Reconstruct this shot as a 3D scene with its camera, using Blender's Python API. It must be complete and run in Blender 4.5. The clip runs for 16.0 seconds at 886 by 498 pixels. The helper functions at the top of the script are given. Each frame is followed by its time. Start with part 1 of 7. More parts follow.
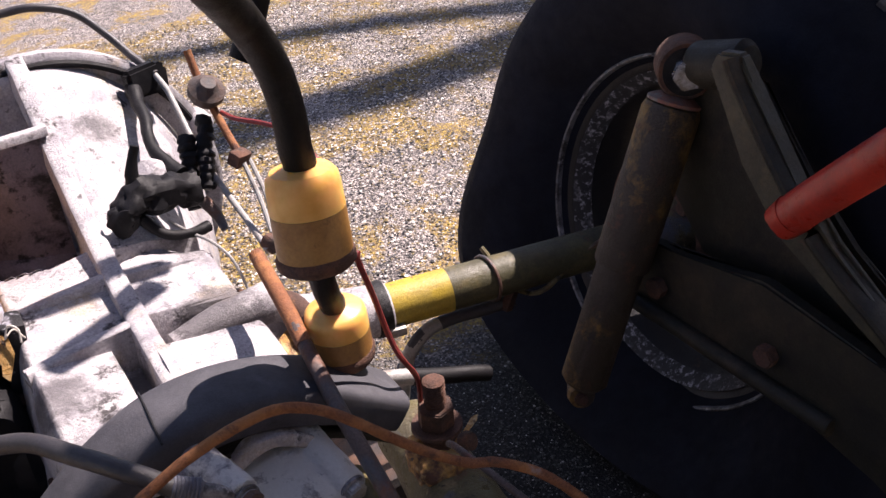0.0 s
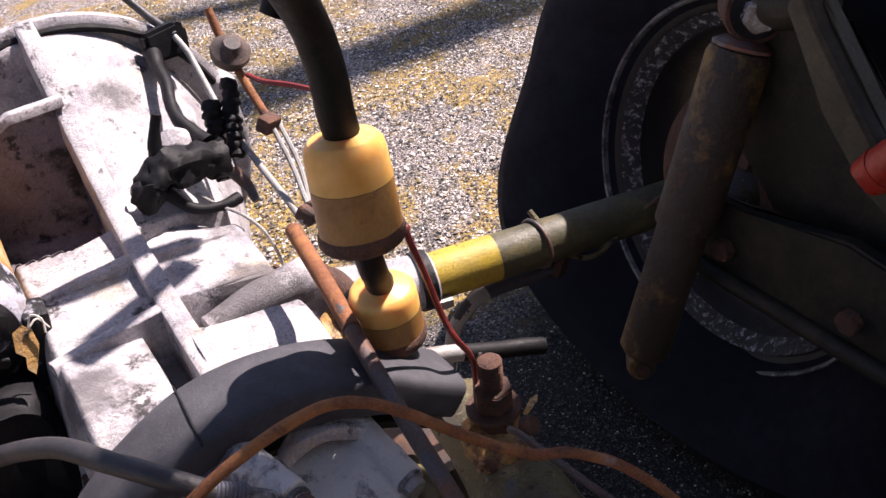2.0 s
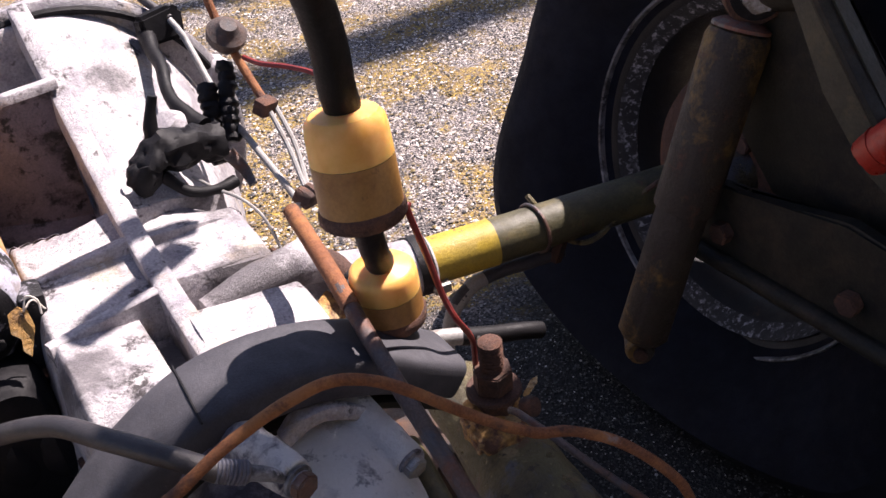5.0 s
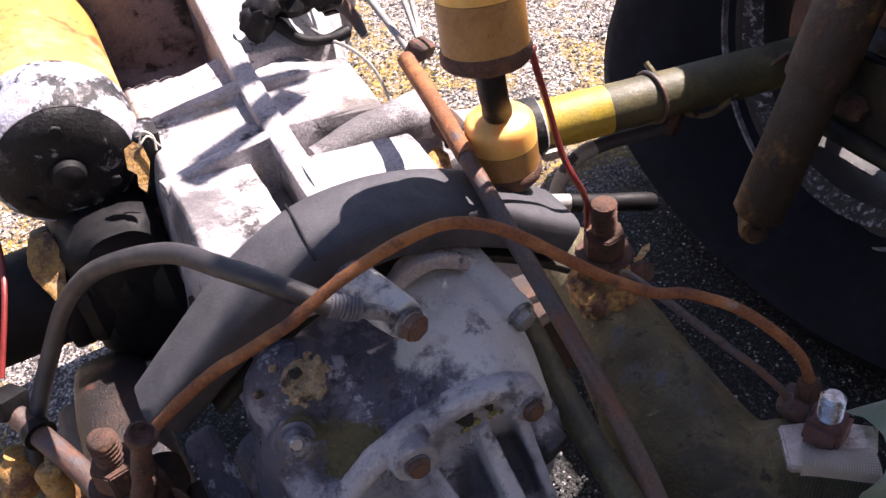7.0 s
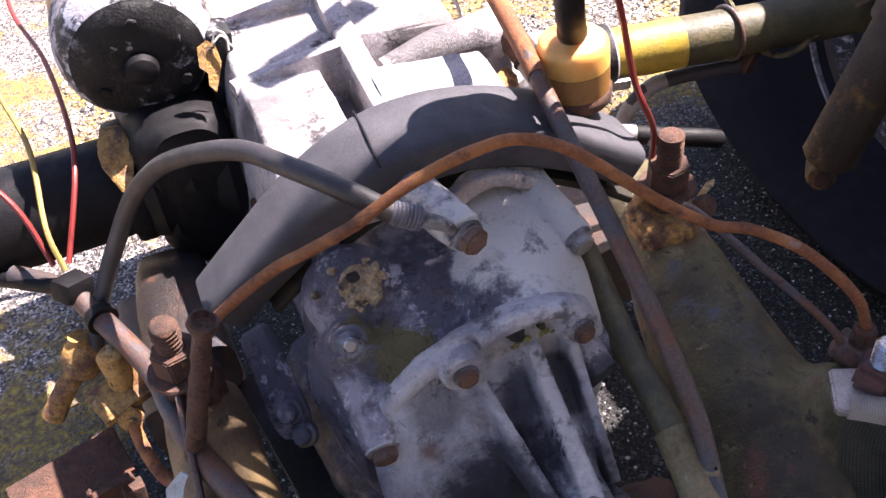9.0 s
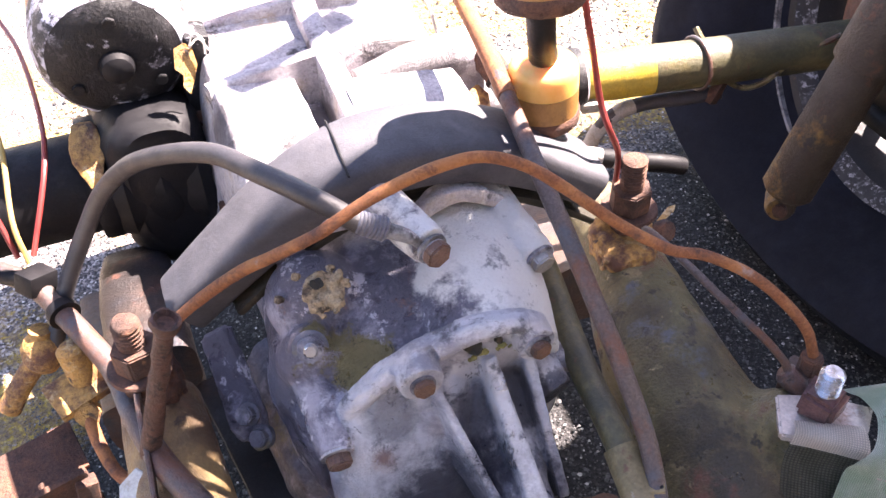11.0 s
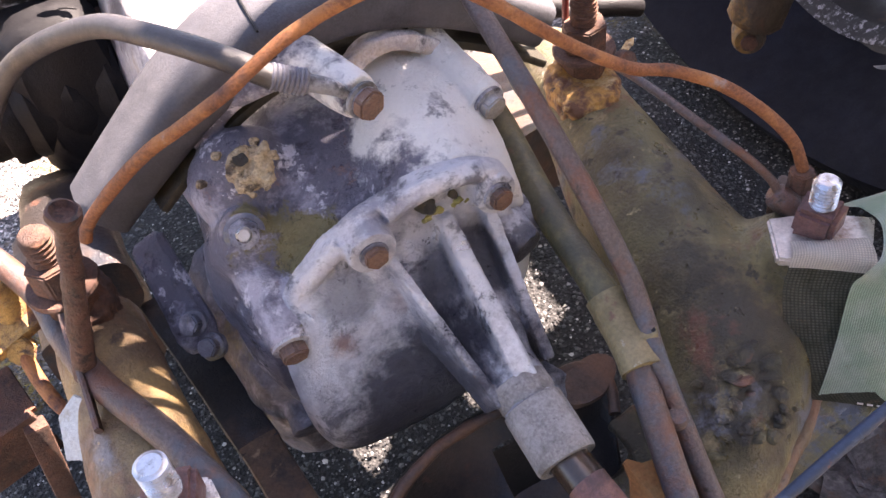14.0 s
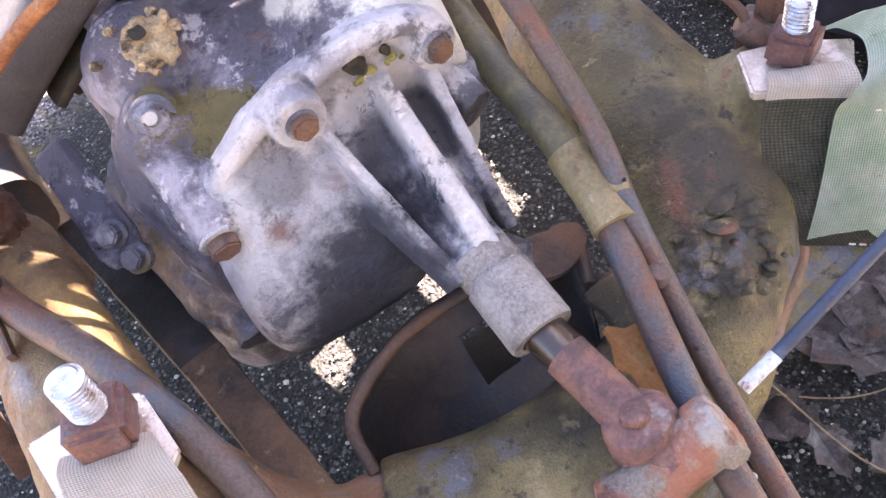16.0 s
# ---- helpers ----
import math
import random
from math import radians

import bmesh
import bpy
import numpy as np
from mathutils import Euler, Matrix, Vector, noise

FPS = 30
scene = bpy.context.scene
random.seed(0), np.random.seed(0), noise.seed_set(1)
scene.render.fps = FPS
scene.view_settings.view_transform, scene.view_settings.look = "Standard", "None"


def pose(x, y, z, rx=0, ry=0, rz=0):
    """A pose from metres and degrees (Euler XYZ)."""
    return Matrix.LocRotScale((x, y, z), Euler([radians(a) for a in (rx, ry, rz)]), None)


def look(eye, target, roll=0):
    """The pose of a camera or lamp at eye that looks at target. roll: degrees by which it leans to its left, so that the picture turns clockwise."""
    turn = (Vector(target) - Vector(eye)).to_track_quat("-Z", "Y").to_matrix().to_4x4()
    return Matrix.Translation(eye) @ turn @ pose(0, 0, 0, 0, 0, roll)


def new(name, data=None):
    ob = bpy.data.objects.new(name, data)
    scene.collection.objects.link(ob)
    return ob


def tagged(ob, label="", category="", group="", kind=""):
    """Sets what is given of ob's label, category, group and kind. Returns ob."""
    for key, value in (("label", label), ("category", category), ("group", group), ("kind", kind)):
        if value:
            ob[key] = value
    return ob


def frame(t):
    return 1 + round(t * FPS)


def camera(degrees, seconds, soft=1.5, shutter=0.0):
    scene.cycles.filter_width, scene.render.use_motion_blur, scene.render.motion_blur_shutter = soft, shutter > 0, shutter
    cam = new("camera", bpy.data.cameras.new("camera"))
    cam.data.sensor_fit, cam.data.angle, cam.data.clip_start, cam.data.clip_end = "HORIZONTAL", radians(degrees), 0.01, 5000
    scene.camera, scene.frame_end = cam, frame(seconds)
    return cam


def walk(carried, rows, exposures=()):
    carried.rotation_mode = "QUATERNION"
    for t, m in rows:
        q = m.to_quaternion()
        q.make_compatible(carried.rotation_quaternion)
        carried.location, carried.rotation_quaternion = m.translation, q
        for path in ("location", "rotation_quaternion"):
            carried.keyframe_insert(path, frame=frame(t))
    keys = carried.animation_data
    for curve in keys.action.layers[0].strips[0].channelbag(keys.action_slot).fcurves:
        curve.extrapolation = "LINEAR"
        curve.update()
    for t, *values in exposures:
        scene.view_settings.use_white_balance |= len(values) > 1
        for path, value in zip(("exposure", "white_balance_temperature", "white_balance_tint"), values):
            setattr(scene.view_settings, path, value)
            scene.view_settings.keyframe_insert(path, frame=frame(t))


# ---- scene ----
cam = camera(50.6, 16.0)
PATH = [
    (0, (-0.105, -0.653, 0.856), (0.761, 0.821, -0.183), -4.2),
    (0.5, (-0.099, -0.615, 0.852), (0.844, 0.812, -0.185), -5.1),
    (1, (-0.094, -0.594, 0.84), (0.747, 0.868, -0.236), -6.2),
    (1.5, (-0.092, -0.59, 0.839), (0.7, 0.865, -0.282), -6.6),
    (2, (-0.092, -0.587, 0.834), (0.698, 0.872, -0.284), -7.0),
    (2.5, (-0.092, -0.587, 0.833), (0.694, 0.868, -0.292), -6.8),
    (3, (-0.094, -0.585, 0.827), (0.687, 0.867, -0.305), -6.6),
    (3.5, (-0.09, -0.588, 0.829), (0.691, 0.86, -0.308), -7.2),
    (3.7, (-0.091, -0.588, 0.834), (0.697, 0.852, -0.309), -6.8),
    (5.8, (-0.105, -0.582, 0.806), (0.703, 0.868, -0.31), -6.8),
    (6, (-0.106, -0.581, 0.802), (0.639, 0.867, -0.359), -6.6),
    (6.5, (-0.114, -0.578, 0.794), (0.528, 0.848, -0.453), -7.7),
    (7, (-0.123, -0.576, 0.789), (0.442, 0.85, -0.495), -8.1),
    (7.5, (-0.126, -0.577, 0.786), (0.406, 0.838, -0.524), -7.9),
    (8, (-0.129, -0.582, 0.789), (0.399, 0.836, -0.519), -7.5),
    (8.5, (-0.132, -0.582, 0.784), (0.327, 0.835, -0.55), -7.8),
    (8.7, (-0.134, -0.582, 0.783), (0.305, 0.824, -0.569), -7.6),
    (10.8, (-0.135, -0.586, 0.783), (0.294, 0.717, -0.673), -1.9),
    (11, (-0.134, -0.591, 0.791), (0.357, 0.787, -0.573), -2.3),
    (11.5, (-0.135, -0.597, 0.8), (0.477, 0.842, -0.446), -1.7),
    (12, (-0.136, -0.597, 0.797), (0.473, 0.84, -0.454), -2.5),
    (12.5, (-0.135, -0.596, 0.794), (0.425, 0.841, -0.48), -4.0),
    (13, (-0.131, -0.595, 0.778), (0.381, 0.842, -0.515), -5.2),
    (13.5, (-0.119, -0.591, 0.736), (0.348, 0.786, -0.638), -7.2),
    (14, (-0.115, -0.586, 0.708), (0.365, 0.697, -0.748), -9.5),
    (14.5, (-0.11, -0.587, 0.684), (0.375, 0.659, -0.804), -11.4),
    (15, (-0.107, -0.586, 0.666), (0.392, 0.623, -0.848), -12.3),
    (15.5, (-0.106, -0.582, 0.651), (0.389, 0.591, -0.892), -13.2),
    (16, (-0.111, -0.575, 0.64), (0.379, 0.585, -0.914), -13.5),
]
# seconds, stops, kelvin
EXPOSURE = [(0.0, 1.17, 6650), (3.5, 1.18, 6550), (6.0, 1.3, 6550), (7.0, 1.75, 6650), (8.5, 2.24, 6520), (10.0, 2.6, 6750), (10.8, 3.45, 6850), (11.1, 3.32, 6900), (11.5, 2.78, 7000), (12.5, 2.34, 6900), (13.1, 2.55, 7050), (13.5, 3.10, 7350), (14.0, 3.50, 7380), (15.0, 4.06, 7520), (16.0, 4.38, 7620)]
walk(cam, [(t, look(eye, target, roll)) for t, eye, target, roll in PATH], [(t, stops, kelvin, 25) for t, stops, kelvin in EXPOSURE])

# ---------------------------------------------------------------- light
EL, AZ = radians(55), radians(13)          # the sun's height, and its turn from +x towards +y
SUN = Vector((math.cos(EL) * math.cos(AZ), math.cos(EL) * math.sin(AZ), math.sin(EL)))
world = bpy.data.worlds.new("sky")
scene.world = world
world.use_nodes = True
wn = world.node_tree.nodes
sky = wn.new("ShaderNodeTexSky")
sky.sky_type = "NISHITA"
sky.sun_disc = False
sky.sun_elevation, sky.sun_rotation = EL, radians(90) - AZ
world.node_tree.links.new(sky.outputs[0], wn["Background"].inputs[0])
wn["Background"].inputs[1].default_value = 0.057
sun_data = bpy.data.lights.new("sun", "SUN")
sun_data.energy, sun_data.angle, sun_data.color = 5.0, radians(0.53), (1.0, 0.95, 0.86)
sun = new("sun", sun_data)
sun.rotation_euler = (-SUN).to_track_quat("-Z", "Y").to_euler()
sun.location = SUN * 20


# ---------------------------------------------------------------- materials
def material(name):
    m = bpy.data.materials.new(name)
    m.use_nodes = True
    nt = m.node_tree
    return m, nt, nt.nodes["Principled BSDF"]


def coords(nt, scale=1.0):
    tc = nt.nodes.new("ShaderNodeTexCoord")
    mp = nt.nodes.new("ShaderNodeMapping")
    mp.inputs["Scale"].default_value = (scale,) * 3 if isinstance(scale, (int, float)) else scale
    nt.links.new(tc.outputs["Object"], mp.inputs[0])
    return mp.outputs[0]


def noise_tex(nt, vec, scale, detail=6, rough=0.6, distort=0.0):
    n = nt.nodes.new("ShaderNodeTexNoise")
    n.inputs["Scale"].default_value, n.inputs["Detail"].default_value = scale, detail
    n.inputs["Roughness"].default_value, n.inputs["Distortion"].default_value = rough, distort
    nt.links.new(vec, n.inputs["Vector"])
    return n.outputs["Fac"]


def ramp(nt, fac, stops):
    r = nt.nodes.new("ShaderNodeValToRGB")
    while len(r.color_ramp.elements) < len(stops):
        r.color_ramp.elements.new(0.5)
    for e, (p, c) in zip(r.color_ramp.elements, stops):
        e.position = p
        e.color = (*c, 1) if isinstance(c, tuple) else (c, c, c, 1)
    nt.links.new(fac, r.inputs[0])
    return r.outputs[0]


def mix(nt, fac, a, b):
    m = nt.nodes.new("ShaderNodeMix")
    m.data_type = "RGBA"
    for s, v in ((m.inputs[0], fac), (m.inputs[6], a), (m.inputs[7], b)):
        if isinstance(v, (int, float)):
            s.default_value = v
        elif isinstance(v, tuple):
            s.default_value = (*v, 1)
        else:
            nt.links.new(v, s)
    return m.outputs[2]


def bump(nt, p, height, strength, distance=0.002):
    b = nt.nodes.new("ShaderNodeBump")
    b.inputs["Strength"].default_value, b.inputs["Distance"].default_value = strength, distance
    nt.links.new(height, b.inputs["Height"])
    nt.links.new(b.outputs[0], p.inputs["Normal"])


def surface(name, base, layers, rough=0.6, metal=0.0, grain=300, grain_amount=0.35, relief=0.5, depth=0.0015, rough_var=0.15, spec=0.5):
    """A worn surface: a base colour, then layers (colour, noise scale, threshold, softness) laid over it in patches."""
    m, nt, p = material(name)
    vec = coords(nt)
    fine = noise_tex(nt, vec, grain, 4, 0.7)
    col = mix(nt, ramp(nt, fine, [(0.3, 0.0), (0.7, 1.0)]), tuple(c * (1 - grain_amount) for c in base), tuple(min(1, c * (1 + grain_amount)) for c in base))
    heights = fine
    for colour, scale, limit, soft in layers:
        n = noise_tex(nt, vec, scale, 10, 0.68, 0.15)
        mask = ramp(nt, n, [(limit - soft, 0.0), (limit + soft, 1.0)])
        tint = mix(nt, fine, tuple(c * 0.65 for c in colour), tuple(min(1, c * 1.35) for c in colour))
        col = mix(nt, mask, col, tint)
    big = noise_tex(nt, vec, 55, 8, 0.7)
    h = mix(nt, 0.5, fine, big)
    nt.links.new(col, p.inputs["Base Color"])
    r = ramp(nt, big, [(0.3, max(0.02, rough - rough_var)), (0.7, min(1, rough + rough_var))])
    nt.links.new(r, p.inputs["Roughness"])
    p.inputs["Metallic"].default_value = metal
    p.inputs["Specular IOR Level"].default_value = spec
    bump(nt, p, h, relief, depth * 1.5)
    return m


RUST = (0.12, 0.05, 0.03)
M_CASE = surface("weathered cast aluminium", (0.445, 0.42, 0.435), [((0.28, 0.26, 0.285), 24, 0.56, 0.07), ((0.42, 0.32, 0.20), 9, 0.63, 0.07), ((0.045, 0.038, 0.04), 30, 0.615, 0.035), ((0.12, 0.105, 0.11), 75, 0.63, 0.04), ((0.60, 0.58, 0.59), 60, 0.62, 0.05)], 0.6, 0.12, 420, 0.30, 0.9, 0.002)
M_NOSE = surface("grimy cast aluminium", (0.42, 0.42, 0.47), [((0.74, 0.73, 0.77), 14, 0.53, 0.09), ((0.16, 0.16, 0.20), 11, 0.545, 0.06), ((0.05, 0.047, 0.058), 24, 0.60, 0.04), ((0.05, 0.045, 0.05), 120, 0.64, 0.04), ((0.40, 0.20, 0.12), 34, 0.655, 0.04)], 0.38, 0.62, 420, 0.34, 1.0, 0.002)
M_GREASE = surface("dark caked grease", (0.13, 0.13, 0.16), [((0.30, 0.29, 0.33), 45, 0.57, 0.05), ((0.05, 0.045, 0.05), 25, 0.6, 0.06), ((0.24, 0.20, 0.08), 11, 0.63, 0.04)], 0.62, 0.1, 300, 0.3, 0.7)
M_DIRT = surface("dried tan dirt", (0.42, 0.31, 0.19), [((0.09, 0.065, 0.045), 90, 0.56, 0.05), ((0.55, 0.44, 0.28), 60, 0.62, 0.05)], 0.95, 0, 600, 0.4, 1.0, 0.003)
M_OLIVE = surface("worn olive paint", (0.118, 0.100, 0.044), [((0.040, 0.031, 0.020), 7, 0.515, 0.07), ((0.205, 0.160, 0.072), 10, 0.55, 0.06), ((0.105, 0.112, 0.140), 17, 0.605, 0.04), ((0.160, 0.066, 0.042), 19, 0.605, 0.045), ((0.28, 0.22, 0.12), 24, 0.63, 0.04), ((0.028, 0.022, 0.016), 50, 0.60, 0.03), ((0.36, 0.29, 0.16), 90, 0.66, 0.03)], 0.36, 0, 420, 0.26, 1.0, 0.0026)
M_TAN = surface("worn tan paint over rust", (0.140, 0.088, 0.046), [((0.060, 0.036, 0.025), 7, 0.51, 0.08), ((0.30, 0.20, 0.085), 8, 0.56, 0.08), ((0.20, 0.095, 0.055), 14, 0.57, 0.06), ((0.15, 0.145, 0.155), 19, 0.61, 0.05), ((0.055, 0.036, 0.026), 60, 0.63, 0.03), ((0.36, 0.27, 0.16), 75, 0.66, 0.03)], 0.48, 0, 420, 0.26, 1.0, 0.0018)
M_CAST = surface("grey casting with rusty edges", (0.20, 0.175, 0.155), [((0.27, 0.11, 0.075), 38, 0.50, 0.05), ((0.13, 0.06, 0.045), 70, 0.58, 0.05), ((0.33, 0.30, 0.28), 30, 0.60, 0.05)], 0.5, 0.1, 500, 0.35, 1.0, 0.0025)
M_TUBE = surface("sunlit yellow axle paint", (0.46, 0.32, 0.035), [((0.30, 0.22, 0.05), 18, 0.55, 0.12), ((0.16, 0.08, 0.04), 60, 0.64, 0.03)], 0.5, 0, 350, 0.18, 0.5)
M_TUBEDARK = surface("dark olive paint, also the axle's shaded tone", (0.080, 0.072, 0.036), [((0.045, 0.040, 0.026), 18, 0.55, 0.1), ((0.15, 0.12, 0.05), 26, 0.60, 0.08), ((0.10, 0.055, 0.035), 60, 0.64, 0.03)], 0.5, 0, 350, 0.22, 0.6)
M_YPAINT = surface("ochre paint over rust", (0.46, 0.25, 0.070), [((0.13, 0.058, 0.034), 36, 0.52, 0.06), ((0.58, 0.42, 0.22), 60, 0.60, 0.05), ((0.06, 0.038, 0.03), 70, 0.61, 0.04)], 0.65, 0, 350, 0.3, 0.9, 0.003)
M_RUST = surface("rust", (0.085, 0.042, 0.030), [((0.155, 0.068, 0.040), 50, 0.56, 0.08), ((0.05, 0.028, 0.022), 35, 0.58, 0.06), ((0.20, 0.10, 0.05), 120, 0.66, 0.04)], 0.8, 0.1, 500, 0.45, 0.9, 0.002)
M_RUSTLINE = surface("orange rust on steel line", (0.22, 0.080, 0.032), [((0.36, 0.145, 0.050), 24, 0.53, 0.07), ((0.10, 0.042, 0.028), 40, 0.59, 0.06), ((0.27, 0.24, 0.23), 12, 0.63, 0.03)], 0.75, 0.1, 600, 0.4, 1.0)
M_ROD = surface("rusty grey steel rod", (0.100, 0.075, 0.070), [((0.150, 0.066, 0.042), 30, 0.56, 0.08), ((0.070, 0.083, 0.105), 18, 0.57, 0.06), ((0.04, 0.03, 0.026), 90, 0.64, 0.04)], 0.45, 0.3, 500, 0.34, 0.8)
M_HOUSING = surface("pitted grey housing", (0.225, 0.208, 0.205), [((0.34, 0.32, 0.32), 30, 0.55, 0.09), ((0.13, 0.115, 0.11), 45, 0.57, 0.07), ((0.06, 0.055, 0.055), 170, 0.64, 0.04)], 0.55, 0.25, 500, 0.4, 1.0, 0.002)
M_POLISHED = surface("oily polished steel", (0.050, 0.034, 0.026), [((0.10, 0.055, 0.035), 30, 0.60, 0.08)], 0.13, 0.35, 500, 0.15, 0.2, rough_var=0.05, spec=0.8)
M_SLEEVE = surface("tan-olive painted sleeve", (0.210, 0.160, 0.080), [((0.12, 0.095, 0.045), 22, 0.54, 0.08), ((0.36, 0.34, 0.28), 40, 0.64, 0.03), ((0.13, 0.06, 0.04), 55, 0.62, 0.04)], 0.55, 0, 400, 0.25, 0.8)
M_PLATE = surface("oily brown pressed steel", (0.022, 0.018, 0.018), [((0.060, 0.039, 0.032), 11, 0.55, 0.07), ((0.020, 0.022, 0.030), 17, 0.57, 0.06), ((0.095, 0.042, 0.030), 38, 0.65, 0.05)], 0.45, 0.1, 400, 0.3, 0.8)
M_STRIP = surface("orange-brown rusted strip", (0.090, 0.050, 0.030), [((0.032, 0.022, 0.018), 22, 0.53, 0.06), ((0.14, 0.080, 0.042), 16, 0.56, 0.07), ((0.26, 0.17, 0.10), 75, 0.66, 0.04)], 0.6, 0.05, 400, 0.3, 0.8)
M_MOSS = surface("yellow-green moss film", (0.20, 0.18, 0.06), [((0.08, 0.07, 0.03), 60, 0.55, 0.06), ((0.34, 0.31, 0.15), 90, 0.6, 0.05)], 0.8, 0, 500, 0.3, 1.0)
M_CHIPWHITE = surface("chipped white paint", (0.62, 0.66, 0.70), [((0.30, 0.085, 0.045), 42, 0.585, 0.025), ((0.030, 0.045, 0.080), 34, 0.60, 0.02), ((0.02, 0.02, 0.022), 90, 0.63, 0.03)], 0.5, 0, 400, 0.2, 0.6)
M_PINK = surface("rusty red primer", (0.140, 0.068, 0.064), [((0.22, 0.105, 0.075), 50, 0.56, 0.07), ((0.075, 0.042, 0.040), 45, 0.58, 0.06), ((0.30, 0.25, 0.24), 26, 0.66, 0.05), ((0.13, 0.12, 0.14), 20, 0.60, 0.05)], 0.55, 0.15, 400, 0.35, 0.9, 0.002)
M_BOLTHEAD = surface("brown rusted bolt head", (0.150, 0.085, 0.062), [((0.07, 0.045, 0.04), 60, 0.57, 0.06), ((0.30, 0.24, 0.21), 90, 0.64, 0.05)], 0.55, 0.3, 500, 0.3, 0.8)
M_RUBBER = surface("aged grey rubber", (0.041, 0.040, 0.048), [((0.064, 0.062, 0.072), 25, 0.55, 0.1), ((0.17, 0.16, 0.15), 70, 0.70, 0.03)], 0.7, 0, 700, 0.25, 0.35)
M_CABLE = surface("dusty black cable sheath", (0.030, 0.027, 0.030), [((0.055, 0.050, 0.052), 30, 0.56, 0.1), ((0.20, 0.18, 0.17), 80, 0.73, 0.03)], 0.45, 0, 700, 0.25, 0.4)
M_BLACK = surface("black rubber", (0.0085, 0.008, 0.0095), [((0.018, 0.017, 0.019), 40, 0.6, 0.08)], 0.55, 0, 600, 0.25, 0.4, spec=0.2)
M_TYRE = surface("tyre rubber", (0.0085, 0.009, 0.014), [((0.014, 0.016, 0.026), 9, 0.56, 0.12)], 0.8, 0, 500, 0.2, 0.4, spec=0.12)
M_BLACKPAINT = surface("flaking black paint", (0.011, 0.0105, 0.012), [((0.34, 0.33, 0.37), 30, 0.625, 0.018), ((0.050, 0.045, 0.050), 60, 0.60, 0.05)], 0.5, 0, 400, 0.3, 0.8, spec=0.3)
M_FLAKE = surface("flaking pale primer", (0.43, 0.43, 0.51), [((0.24, 0.25, 0.34), 16, 0.54, 0.05), ((0.016, 0.015, 0.017), 34, 0.52, 0.02), ((0.30, 0.27, 0.28), 60, 0.58, 0.05)], 0.55, 0, 400, 0.2, 0.8)
M_FLAKEDRY = surface("worn grey rim edge", (0.20, 0.20, 0.215), [((0.035, 0.033, 0.036), 40, 0.53, 0.06), ((0.42, 0.41, 0.43), 90, 0.62, 0.05)], 0.5, 0.1, 400, 0.2, 0.6)
M_DARK = surface("sooty olive steel", (0.024, 0.021, 0.015), [((0.05, 0.036, 0.024), 24, 0.57, 0.08), ((0.012, 0.011, 0.011), 18, 0.58, 0.08)], 0.6, 0.1, 400, 0.3, 0.5, spec=0.35)
M_TOWER = surface("dull olive tower paint", (0.048, 0.043, 0.026), [((0.026, 0.023, 0.017), 18, 0.55, 0.1), ((0.085, 0.070, 0.035), 26, 0.61, 0.07), ((0.07, 0.038, 0.026), 60, 0.64, 0.03)], 0.55, 0, 350, 0.25, 0.6)
M_STRIPSHADE = surface("strip steel blackened for shade", (0.014, 0.012, 0.012), [((0.045, 0.026, 0.020), 20, 0.585, 0.05), ((0.030, 0.030, 0.038), 30, 0.60, 0.05)], 0.5, 0.2, 400, 0.3, 0.7)
# mould stains over a tone darkened for the bay's shade
M_BAY = surface("mould-stained, shade-dark aluminium", (0.150, 0.125, 0.150), [((0.24, 0.205, 0.240), 14, 0.55, 0.09), ((0.022, 0.020, 0.022), 20, 0.56, 0.05), ((0.022, 0.020, 0.022), 55, 0.60, 0.04)], 0.65, 0.05, 420, 0.3, 0.9, 0.002)
M_RIM = surface("flaking rim paint", (0.022, 0.022, 0.026), [((0.40, 0.40, 0.44), 120, 0.575, 0.05), ((0.08, 0.08, 0.09), 60, 0.60, 0.06)], 0.65, 0, 500, 0.3, 0.7)
M_PLATED = surface("plated bolt", (0.30, 0.32, 0.37), [((0.16, 0.15, 0.15), 60, 0.57, 0.06)], 0.25, 0.6, 500, 0.1, 0.2)
# M_TREAD: the tyre's rubber made paler to stand for sun on the crown
M_TREAD = surface("tread rubber lightened for sun", (0.045, 0.046, 0.052), [((0.085, 0.084, 0.088), 30, 0.56, 0.08)], 0.85, 0, 500, 0.25, 0.4)
M_BLACKRIM = surface("black rim enamel", (0.010, 0.010, 0.012), [((0.05, 0.048, 0.05), 70, 0.66, 0.04), ((0.06, 0.03, 0.02), 40, 0.66, 0.04)], 0.5, 0, 500, 0.3, 0.5, spec=0.35)
M_ZINC = surface("zinc plated steel", (0.52, 0.51, 0.53), [((0.30, 0.27, 0.25), 80, 0.57, 0.06)], 0.26, 0.9, 500, 0.1, 0.2)
M_STEEL = surface("dull galvanised steel", (0.42, 0.40, 0.38), [((0.30, 0.26, 0.20), 50, 0.57, 0.07), ((0.28, 0.12, 0.06), 45, 0.68, 0.05)], 0.45, 0.65, 500, 0.2, 0.4)
M_GREYPLATE = surface("dusty galvanised plate", (0.60, 0.52, 0.47), [((0.28, 0.17, 0.13), 40, 0.60, 0.07), ((0.68, 0.65, 0.62), 25, 0.58, 0.06)], 0.34, 0.5, 500, 0.2, 0.6)
M_WHITEWIRE = surface("grey cable sheath", (0.30, 0.29, 0.28), [((0.17, 0.12, 0.09), 40, 0.6, 0.08)], 0.55, 0.1, 500, 0.2, 0.4)
M_REDWIRE = surface("red insulation", (0.22, 0.028, 0.024), [((0.12, 0.02, 0.02), 60, 0.6, 0.08)], 0.45, 0, 500, 0.15, 0.2)
